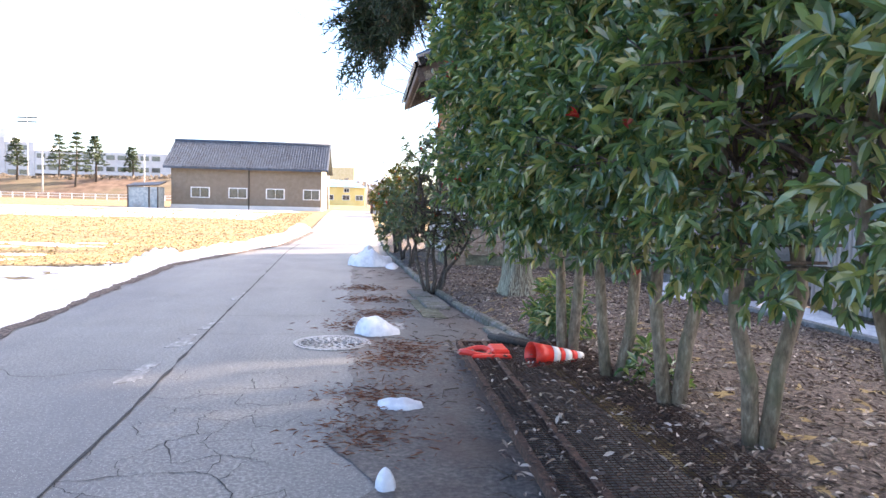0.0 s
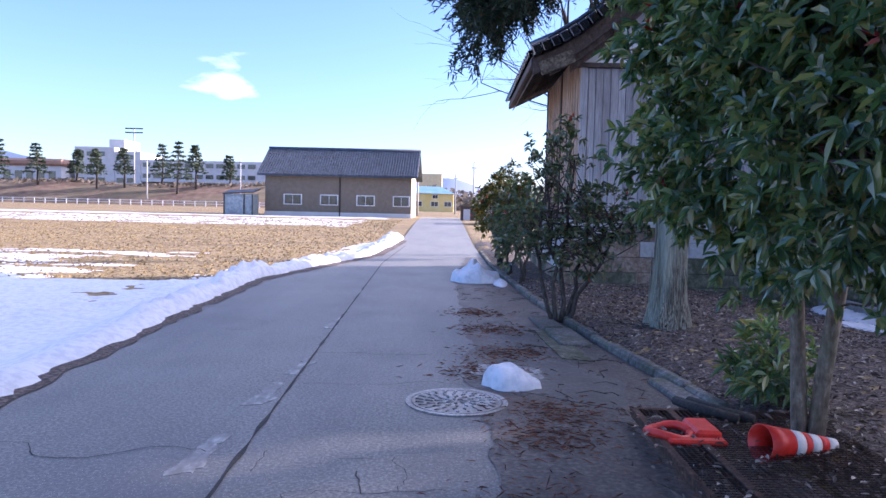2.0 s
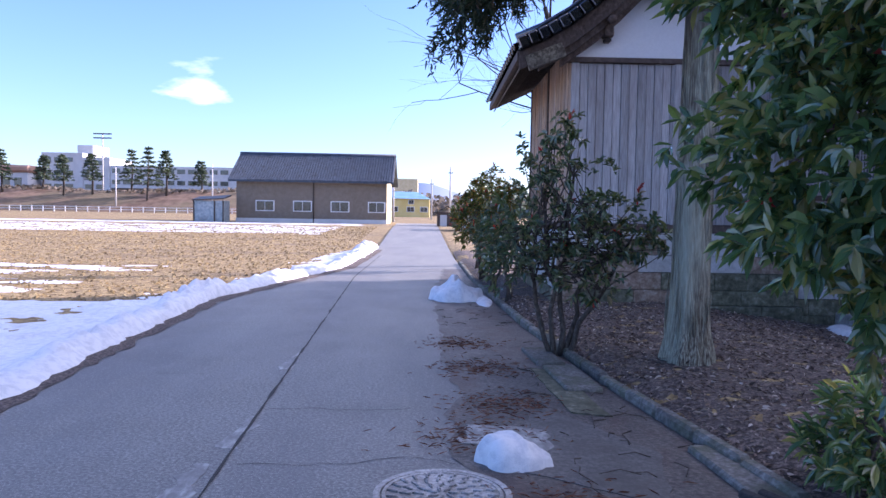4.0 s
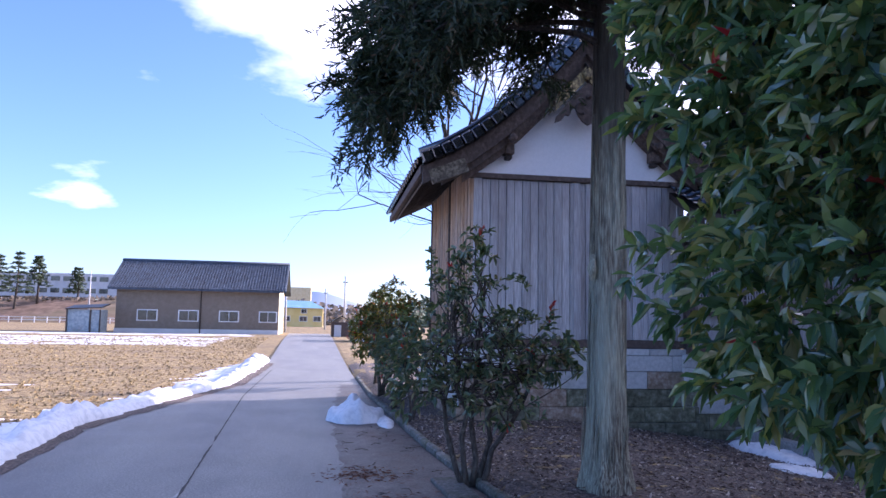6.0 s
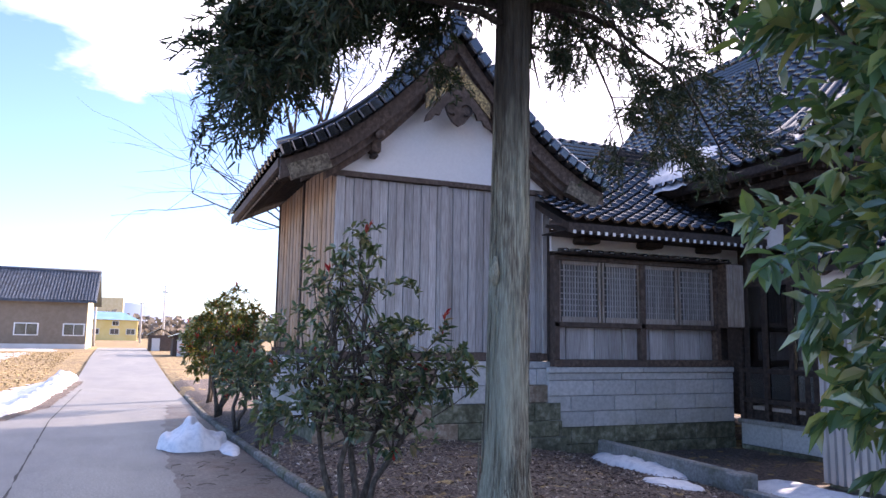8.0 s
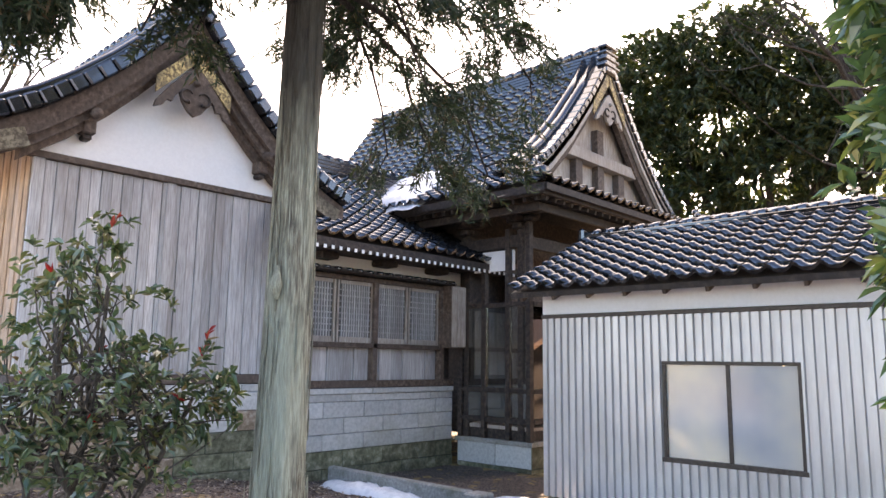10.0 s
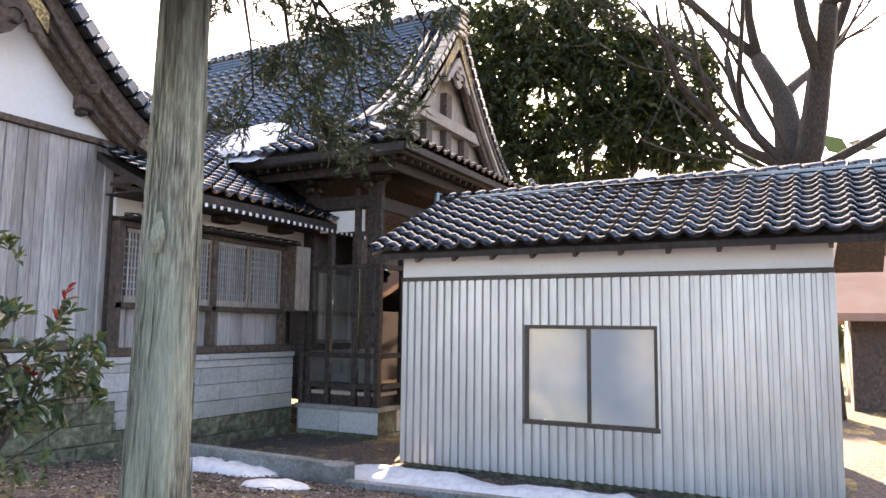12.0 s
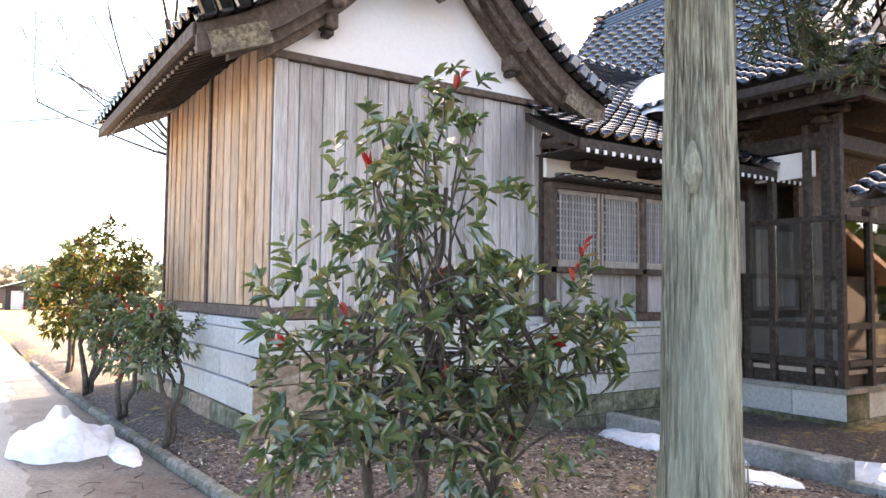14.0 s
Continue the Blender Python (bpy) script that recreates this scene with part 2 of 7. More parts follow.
IRON = surface("cast_iron", [(0.3, (0.24, 0.24, 0.23)), (0.7, (0.46, 0.46, 0.45))], fine=40, coarse=4, rough=0.5, metal=0.2, bump=0.3, depth=0.003, stain=(0.12, 0.1, 0.08))
BARK = surface("cedar_bark", [(0.25, (0.06, 0.045, 0.035)), (0.5, (0.21, 0.19, 0.14)), (0.72, (0.42, 0.43, 0.33))], fine=8, coarse=1.1, rough=0.95,
               stretch=(9, 9, 0.6), bump=1.0, depth=0.04, stain=(0.5, 0.54, 0.42), thr=(0.4, 0.6), cstretch=(3, 3, 0.5), mix=0.6)
# the lichen gives way to bare red-brown bark higher up the trunk
bn, bl = BARK.node_tree.nodes, BARK.node_tree.links
bark_in = bn["Principled BSDF"].inputs["Base Color"]
bark_col = bark_in.links[0].from_socket
bark_geo = bn.new("ShaderNodeNewGeometry")
bark_sep = bn.new("ShaderNodeSeparateXYZ")
bl.new(bark_geo.outputs["Position"], bark_sep.inputs[0])
bark_noise = noise_node(bn, bl, bark_geo.outputs["Position"], 2.5, 4, 0.6, (4, 4, 0.5))
bark_sum = bn.new("ShaderNodeMath")
bark_sum.operation = 'MULTIPLY_ADD'
bark_sum.inputs[1].default_value = 1.6
bl.new(bark_noise.outputs["Fac"], bark_sum.inputs[0])
bl.new(bark_sep.outputs[2], bark_sum.inputs[2])
bark_range = bn.new("ShaderNodeMapRange")
bark_range.inputs["From Min"].default_value, bark_range.inputs["From Max"].default_value = 3.9, 4.7
bark_range.inputs["To Max"].default_value = 0.85
bl.new(bark_sum.outputs[0], bark_range.inputs["Value"])
bark_mix = bn.new("ShaderNodeMixRGB")
bark_mix.inputs[2].default_value = (0.03, 0.02, 0.016, 1)
bl.new(bark_range.outputs[0], bark_mix.inputs[0])
bl.new(bark_col, bark_mix.inputs[1])
bl.new(bark_mix.outputs[0], bark_in)
TWIG_BARK = surface("grey_brown_bark", [(0.25, (0.04, 0.03, 0.024)), (0.6, (0.085, 0.07, 0.055)), (0.8, (0.15, 0.128, 0.1))], fine=18, coarse=3, rough=0.9,
                    stretch=(2, 2, 0.6), bump=0.7, depth=0.01)
HEDGE_BARK = surface("pale_smooth_bark", [(0.25, (0.1, 0.08, 0.055)), (0.6, (0.2, 0.165, 0.12)), (0.8, (0.3, 0.265, 0.2))], fine=16, coarse=3, rough=0.9,
                     stretch=(2, 2, 0.7), bump=0.6, depth=0.008, stain=(0.12, 0.13, 0.075), thr=(0.5, 0.65))
DEEP_BARK = surface("dark_furrowed_bark", [(0.25, (0.018, 0.013, 0.01)), (0.6, (0.042, 0.034, 0.027)), (0.8, (0.08, 0.066, 0.054))], fine=10, coarse=2, rough=0.95,
                    stretch=(3, 3, 0.5), bump=0.9, depth=0.02)
HEDGE_LEAF = leaf_material("evergreen_leaf", [(0.0, (0.055, 0.12, 0.065)), (0.4, (0.1, 0.19, 0.09)), (0.7, (0.16, 0.25, 0.105)), (0.9, (0.27, 0.3, 0.11)), (1.0, (0.34, 0.31, 0.14))], 0.27, 0.4, 1.0, 1.0)
SHRUB_LEAF = leaf_material("camellia_leaf", [(0.0, (0.03, 0.07, 0.03)), (0.4, (0.075, 0.125, 0.055)), (0.75, (0.14, 0.18, 0.075)), (0.95, (0.2, 0.17, 0.085)), (1.0, (0.3, 0.22, 0.13))], 0.3, 0.32, 1.0, 0.7)
GOLD_LEAF = leaf_material("yellowing_leaf", [(0.0, (0.03, 0.065, 0.02)), (0.4, (0.085, 0.11, 0.02)), (0.75, (0.2, 0.17, 0.03)), (1.0, (0.3, 0.12, 0.05))], 0.45, 0.35)
RED_LEAF = leaf_material("young_red_leaf", [(0.0, (0.25, 0.012, 0.014)), (0.6, (0.42, 0.03, 0.03)), (1.0, (0.5, 0.1, 0.06))], 0.35, 0.3)
NEEDLE = leaf_material("cedar_needle", [(0.0, (0.012, 0.026, 0.014)), (0.6, (0.026, 0.05, 0.022)), (0.9, (0.05, 0.065, 0.028)), (1.0, (0.11, 0.07, 0.04))], 0.6, 0.2)
DARK_LEAF = leaf_material("far_evergreen_leaf", [(0.0, (0.014, 0.03, 0.013)), (0.6, (0.03, 0.05, 0.018)), (1.0, (0.075, 0.085, 0.03))], 0.5, 0.3)
PINE = leaf_material("far_pine", [(0.0, (0.055, 0.09, 0.055)), (1.0, (0.11, 0.14, 0.085))], 0.8, 0.1)
DEAD_LEAF = leaf_material("dead_leaf", [(0.0, (0.05, 0.034, 0.027)), (0.45, (0.12, 0.082, 0.066)), (0.8, (0.26, 0.2, 0.165)), (1.0, (0.58, 0.51, 0.46))], 0.7, 0.1)


# ---- building blocks ----
def mesh_ob(name, verts, faces, mat, parent=None, smooth=False, label=""):
    me = bpy.data.meshes.new(name)
    me.from_pydata([tuple(v) for v in verts], [], [tuple(f) for f in faces])
    if mat:
        me.materials.append(mat)
    if smooth:
        me.polygons.foreach_set("use_smooth", [True] * len(me.polygons))
    ob = new(name, me)
    ob.parent = parent
    return tagged(ob, label)


def part(name, bm, mat, parent, label="", smooth=False):
    me = bpy.data.meshes.new(name)
    bm.to_mesh(me)
    bm.free()
    me.materials.append(mat)
    if smooth:
        me.polygons.foreach_set("use_smooth", [True] * len(me.polygons))
    ob = new(name, me)
    ob.parent = parent
    return tagged(ob, label)


def thing(name, label, category, group="", kind=""):
    return tagged(new(name), label, category, group, kind)


def box_bm(lo, hi, bevel=0.006, bm=None):
    own = bm or bmesh.new()
    r = bmesh.ops.create_cube(own, size=1.0)
    lo, hi = Vector(lo), Vector(hi)
    for v in r["verts"]:
        v.co = Vector([(lo[i] + hi[i]) / 2 + v.co[i] * (hi[i] - lo[i]) for i in range(3)])
    if bevel:
        ed = list({e for v in r["verts"] for e in v.link_edges})
        bmesh.ops.bevel(own, geom=ed, offset=min(bevel, min(abs(hi[i] - lo[i]) for i in range(3)) * 0.3), segments=1, affect='EDGES')
    return own


def box(name, lo, hi, mat, parent, bevel=0.006, label=""):
    return part(name, box_bm(lo, hi, bevel), mat, parent, label)


def beam(name, a, b, w, h, mat, parent, up=(0, 0, 1), label="", bevel=0.006):
    """A timber from a to b, w wide and h deep."""
    a, b, up = Vector(a), Vector(b), Vector(up)
    d = (b - a)
    s = d.cross(up).normalized()
    u = s.cross(d).normalized()
    bm = box_bm((-w / 2, 0, -h / 2), (w / 2, d.length, h / 2), bevel)
    m = Matrix((s, d.normalized(), u)).transposed().to_4x4()
    m.translation = a
    bm.transform(m)
    return part(name, bm, mat, parent, label)


def tube_arrays(points, radii, sides=8, wob=0.0, rng=random):
    V, F = [], []
    n = len(points)
    pts = [Vector(p) for p in points]
    ref = Vector((0.31, 0.73, 0.6)).normalized()
    for i, p in enumerate(pts):
        d = (pts[min(i + 1, n - 1)] - pts[max(i - 1, 0)]).normalized()
        s = d.cross(ref)
        s = s.normalized() if s.length > 0.05 else d.orthogonal().normalized()
        u = s.cross(d)
        for k in range(sides):
            a = 2 * math.pi * k / sides
            r = radii[i] * (1 + wob * (rng.random() - 0.5))
            V.append(p + (s * math.cos(a) + u * math.sin(a)) * r)
    for i in range(n - 1):
        for k in range(sides):
            k2 = (k + 1) % sides
            F.append((i * sides + k, i * sides + k2, (i + 1) * sides + k2, (i + 1) * sides + k))
    F.append(tuple(range(sides - 1, -1, -1)))
    F.append(tuple((n - 1) * sides + k for k in range(sides)))
    return V, F


def tube(name, points, radii, mat, parent, sides=8, wob=0.0, label="", rng=random):
    V, F = tube_arrays(points, radii, sides, wob, rng)
    return mesh_ob(name, V, F, mat, parent, True, label)


def tubes(name, list_of, mat, parent, sides=5, label=""):
    V, F = [], []
    for pts, radii in list_of:
        v, f = tube_arrays(pts, radii, sides)
        o = len(V)
        V += v
        F += [tuple(i + o for i in q) for q in f]
    return mesh_ob(name, V, F, mat, parent, True, label)


def smooth01(a, b, v):
    t = min(1, max(0, (v - a) / (b - a)))
    return t * t * (3 - 2 * t)


def lerp(a, b, t):
    return a + (b - a) * t


def along(table, v):
    """Straight-line reading of a short table of (key, value)."""
    for (a, p), (b, q) in zip(table, table[1:]):
        if v <= b:
            return lerp(p, q, max(0, (v - a) / (b - a)))
    return table[-1][1]


# ---- the lie of the land ----
KERB = [(-20, 2.35), (2, 2.35), (7.2, 2.08), (10.1, 1.68), (13.5, 1.36), (17, 1.17), (21, 0.98), (30, 0.85), (90, 0.5)]
EDGE = [(-20, -3.2), (7, -3.3), (11, -3.55), (16, -3.75), (19, -3.2), (24, -2.3), (33, -2.2), (60, -3.2), (90, -4.2)]
SEAM_LINE = [(-20, -0.55), (4.8, -1.09), (7.2, -1.21), (21, -1.85), (40, -1.9)]


def far_rise(y):
    return 0.3 * smooth01(28, 80, y) + 0.5 * smooth01(80, 150, y)


def land(x, y):
    """Height of the ground."""
    k, e = along(KERB, y), along(EDGE, y)
    z = far_rise(y)
    if x > k:
        yard = 0.12 * smooth01(k, k + 0.5, x) - 0.40 * smooth01(3.6, 7.8, x)
        z += yard * (1 - smooth01(30, 45, y))
    elif x < e:
        z -= 0.16 * smooth01(e, e - 1.2, x) * (1 - smooth01(40, 70, y))
    return z


def sheet(name, xs, ys, zf, mat, keep=None, parent=None, label=""):
    V = [(x, y, zf(x, y)) for y in ys for x in xs]
    w = len(xs)
    F = [(j * w + i, j * w + i + 1, (j + 1) * w + i + 1, (j + 1) * w + i) for j in range(len(ys) - 1) for i in range(w - 1)
         if keep is None or keep((xs[i] + xs[i + 1]) / 2, (ys[j] + ys[j + 1]) / 2)]
    return mesh_ob(name, V, F, mat, parent, True, label)


def spaced(*runs):
    out = []
    for a, b, n in runs:
        out += [a + (b - a) * i / n for i in range(n)]
    return out + [runs[-1][1]]


def strip_between(name, left, right, ys, n, dz, mat, wob=0.0, seed=0):
    """A sheet on the ground between two lines, with a ragged edge."""
    rows_v = []
    for y in ys:
        a, b = left(y), right(y)
        a += wob * noise.noise((y * 1.3, seed, 0)) + wob * 0.3 * noise.noise((y * 3.9, seed, 3))
        for i in range(n + 1):
            x = lerp(a, b, i / n)
            rows_v.append((x, y, far_rise(y) + dz))
    w = n + 1
    F = [(j * w + i, j * w + i + 1, (j + 1) * w + i + 1, (j + 1) * w + i) for j in range(len(ys) - 1) for i in range(n)]
    return mesh_ob(name, rows_v, F, mat, None, True)


def rough_land(x, y):
    z = land(x, y) - 0.02
    if x > along(KERB, y) + 0.1 and y < 40:
        z += 0.03 * noise.noise((x * 1.7, y * 1.7, 0)) + 0.015 * noise.noise((x * 6, y * 6, 2))
    return z


gx = spaced((-1500, -200, 6), (-200, -40, 16), (-40, -6, 34), (-6, 0, 12), (0, 10, 70), (10, 40, 20), (40, 200, 10), (200, 1500, 6))
gy = spaced((-400, -40, 6), (-40, -4, 18), (-4, 26, 150), (26, 100, 40), (100, 400, 20), (400, 3000, 8))
ground = tagged(sheet("ground", gx, gy, lambda x, y: rough_land(x, y) - (0.06 if along(EDGE, y) - 0.3 < x < along(KERB, y) + 0.02 and -30 < y < 92 else 0), FIELD),
                "flat brown stubble field and bare ground", "ground", kind="structure")
yard = tagged(sheet("yard_ground", spaced((0.3, 10, 110), (10, 30, 24)), spaced((-6, 26, 220), (26, 34, 8)),
                    lambda x, y: rough_land(x, y) + 0.004, LITTER, keep=lambda x, y: x > along(KERB, y) + 0.1),
              "dark soil strewn with dead leaves and twigs", "ground", kind="structure")
road_ys = spaced((-30, -4, 26), (-4, 30, 170), (30, 92, 40))
road = tagged(strip_between("road", lambda y: along(EDGE, y) - 0.1, lambda y: along(KERB, y) - 0.02, road_ys, 12, 0.0, ASPHALT),
              "worn grey asphalt lane with cracks", "road", kind="structure")


# ---- roofs ----
def tile_mesh(w, l, mat):
    """One pantile: a wave across, a lip at its lower end. x across, y up the slope."""
    prof = [(0.0, 0.06), (0.1, 0.078), (0.22, 0.062), (0.36, 0.018), (0.55, 0.0), (0.78, 0.01), (1.0, 0.052)]
    n = len(prof)
    V = [(w * (p - 0.5), l * 1.12, h) for p, h in prof] + [(w * (p - 0.5), 0, h + 0.042) for p, h in prof] + [(w * (p - 0.5), 0.008, h - 0.006) for p, h in prof]
    F = [(n + i, n + i + 1, i + 1, i) for i in range(n - 1)] + [(2 * n + i, 2 * n + i + 1, n + i + 1, n + i) for i in range(n - 1)]
    me = bpy.data.meshes.new("tile")
    me.from_pydata(V, [], F)
    me.materials.append(mat)
    me.polygons.foreach_set("use_smooth", [k < n - 1 for k in range(len(me.polygons))])
    return me


def slope_points(profile, step):
    """Evenly spaced places (inward, height, angle) up a bent slope."""
    out, left = [], 0.0
    for (a, p), (b, q) in zip(profile, profile[1:]):
        seg = math.hypot(b - a, q - p)
        s = left
        while s < seg:
            out.append((lerp(a, b, s / seg), lerp(p, q, s / seg), math.atan2(q - p, b - a)))
            s += step
        left = s - seg
    return out


def tiled_slope(parent, start, side, inward, width, profile, w=0.29, l=0.26, keep=None, singles=300, near=None):
    """Pantiles on a slope. start: the eave's first corner, side: along the eave, inward: up the slope in plan."""
    start, side, inward = Vector(start), Vector(side).normalized(), Vector(inward).normalized()
    n = max(1, round(width / w))
    wt = width / n
    spots = []
    for h, z, ang in slope_points(profile, l):
        up = inward * math.cos(ang) + Vector((0, 0, math.sin(ang)))
        nor = side.cross(up)
        if nor.z < 0:
            nor = -nor
        for i in range(n):
            s = (i + 0.5) * wt
            if keep and not keep(s, h):
                continue
            m = Matrix((side, up, nor)).transposed().to_4x4()
            if m.to_3x3().determinant() < 0:
                m = Matrix((-side, up, nor)).transposed().to_4x4()
            m.translation = start + side * s + inward * h + Vector((0, 0, z)) + nor * random.uniform(0.0, 0.006)
            spots.append(m)
    me = tile_mesh(wt, l, TILE)
    if near is not None and len(spots) > singles:
        spots.sort(key=lambda m: (m.translation - Vector(near)).length)
    for m in spots[:singles]:
        ob = new("tile", me)
        ob.parent = parent
        ob.matrix_basis = m
    rest = spots[singles:]
    if rest:
        base = np.array([v.co for v in me.vertices])
        fs = [tuple(p.vertices) for p in me.polygons]
        V, F = [], []
        for m in rest:
            a = np.array(m)
            o = len(V)
            V += (base @ a[:3, :3].T + a[:3, 3]).tolist()
            F += [tuple(i + o for i in f) for f in fs]
        ob = mesh_ob("tiles_rest", V, F, TILE_STUFF, parent, True)
        ob["kind"] = "stuff"


def deck(name, start, side, inward, width, profile, thick, mat, parent, label="", first=lambda h: 0.0, last=lambda h: 0.0):
    """The boarded underside and body of a bent roof slope."""
    start, side, inward = Vector(start), Vector(side).normalized(), Vector(inward).normalized()
    V, F = [], []
    for end in (0, 1):
        for h, z in profile:
            p = start + side * (width - last(h) if end else first(h)) + inward * h + Vector((0, 0, z))
            V += [p, p - Vector((0, 0, thick))]
    n = len(profile)
    for i in range(n - 1):
        a, b = 2 * i, 2 * (n + i)
        F += [(a, a + 2, b + 2, b), (a + 1, b + 1, b + 3, a + 3), (a, a + 1, a + 3, a + 2), (b, b + 2, b + 3, b + 1)]
    F += [(0, 2 * n, 2 * n + 1, 1), (2 * n - 2, 2 * n - 1, 4 * n - 1, 4 * n - 2)]
    return mesh_ob(name, V, F, mat, parent, False, label)


def ridge(name, a, b, parent, h=0.3, w=0.26, courses=4):
    """A ridge of stacked flat tiles with a round cap."""
    a, b = Vector(a), Vector(b)
    d = (b - a).normalized()
    s = d.cross((0, 0, 1)).normalized()
    m = Matrix((s, d, Vector(s.cross(d)))).transposed().to_4x4()
    m.translation = a
    ln = (b - a).length
    for i in range(courses):
        ww = w * (1 - 0.1 * i)
        bm = box_bm((-ww / 2, 0, h * i / courses), (ww / 2, ln, h * (i + 0.8) / courses), 0.008)
        bm.transform(m)
        part("ridge_course", bm, TILE, parent)
    k = max(2, int(ln / 0.28))
    for i in range(k):
        p, q = a + d * (ln * i / k) + Vector((0, 0, h)), a + d * (ln * (i + 0.96) / k) + Vector((0, 0, h))
        tube("ridge_tile", [p, q], [w * 0.36, w * 0.31], TILE, parent, 8)


# ---- the gabled hall by the lane ----
def stone_course(parent, a, b, z0, z1, out, mats, length=0.9, depth=0.16, shift=0.0, rng=random):
    """One course of cut blocks from a to b, facing out; every block is its own piece."""
    a, b, out = Vector(a), Vector(b), Vector(out)
    d = (b - a)
    ln = d.length
    d.normalize()
    s = -shift
    while s < ln - 0.02:
        s0, s1 = max(0, s) + 0.004, min(ln, s + length) - 0.004
        if s1 - s0 > 0.03:
            o = rng.uniform(-0.006, 0.006)
            bm = box_bm((s0, -depth, z0 + 0.004), (s1, o, z1 - 0.004), 0.008)
            m = Matrix((d, out, Vector((0, 0, 1)))).transposed().to_4x4()
            m.translation = a
            bm.transform(m)
            part("stone", bm, rng.choice(mats), parent)
        s += length


def board_wall(parent, a, b, z0, z1, out, mat, width=0.2, rng=random):
    """Upright boards from a to b, each its own piece."""
    a, b, out = Vector(a), Vector(b), Vector(out)
    d = b - a
    ln = d.length
    d.normalize()
    n = round(ln / width)
    for i in range(n):
        o = 0.016 * (i % 2) + rng.uniform(0, 0.006)
        bm = box_bm((ln * i / n + 0.004, 0, z0), (ln * (i + 1) / n - 0.004, 0.02 + o, z1), 0.005)
        m = Matrix((d, out, Vector((0, 0, 1)))).transposed().to_4x4()
        m.translation = a
        bm.transform(m)
        part("board", bm, mat, parent)


def swept_board(name, pts, y0, y1, depth, mat, parent, label=""):
    """A bargeboard along a bent line of (x, z), depth tall."""
    V, F = [], []
    for x, z in pts:
        V += [(x, y0, z), (x, y1, z), (x, y1, z - depth), (x, y0, z - depth)]
    for i in range(len(pts) - 1):
        a, b = 4 * i, 4 * i + 4
        for k in range(4):
            F.append((a + k, a + (k + 1) % 4, b + (k + 1) % 4, b + k))
    F += [(3, 2, 1, 0), (len(V) - 4, len(V) - 3, len(V) - 2, len(V) - 1)]
    return mesh_ob(name, V, F, mat, parent, False, label)


HX0, HX1, HY0, HY1 = 2.5, 6.39, 16.15, 21.3
HRX, HEZ = 4.45, 4.43
GABLE_PROF = [(0, -0.03), (0.45, 0.17), (0.92, 0.45), (1.35, 0.78), (1.81, 1.19), (2.2, 1.59), (2.59, 2.03), (2.95, 2.5)]


def curl_ornament(parent, x, y, z, k, mat):
    """A carved pendant under a gable's peak: a heart-like body with two scrolls and side fins."""
    bm = bmesh.new()
    out = [(0, -0.36), (0.11, -0.29), (0.2, -0.17), (0.25, -0.03), (0.32, -0.1), (0.36, -0.2), (0.44, -0.19), (0.5, -0.29), (0.63, -0.35), (0.6, -0.23), (0.36, 0.08), (0.17, 0.3), (0, 0.44)]
    ring = [(px, pz) for px, pz in out] + [(-px, pz) for px, pz in out[-2:0:-1]]
    vs = [bm.verts.new((x + px * k, y, z + pz * k)) for px, pz in ring]
    f = bm.faces.new(vs)
    r = bmesh.ops.extrude_face_region(bm, geom=[f])
    for v in [g for g in r["geom"] if isinstance(g, bmesh.types.BMVert)]:
        v.co.y += 0.06
    bmesh.ops.recalc_face_normals(bm, faces=bm.faces)
    body = part("gable_pendant", bm, mat, parent, "carved wooden pendant with scrolls")
    for sgn in (-1, 1):
        pts = [(x + sgn * k * (0.14 + 0.1 * math.cos(a)), y - 0.014, z + k * (-0.06 + 0.1 * math.sin(a))) for a in [2.6 - 0.36 * i for i in range(13)]]
        tube("scroll", pts, [k * lerp(0.012, 0.026, i / 12) for i in range(13)], DARK_WOOD, body, 6)
        tube("scroll_eye", [pts[-1], (pts[-1][0] - sgn * 0.03 * k, y - 0.014, pts[-1][2] + 0.02 * k)], [0.036 * k, 0.03 * k], DARK_WOOD, body, 8)
    tube("boss", [(x, y - 0.07, z + 0.17 * k), (x, y - 0.04, z + 0.17 * k), (x, y + 0.01, z + 0.17 * k)], [0.03 * k, 0.055 * k, 0.06 * k], mat, body, 6)
    return body


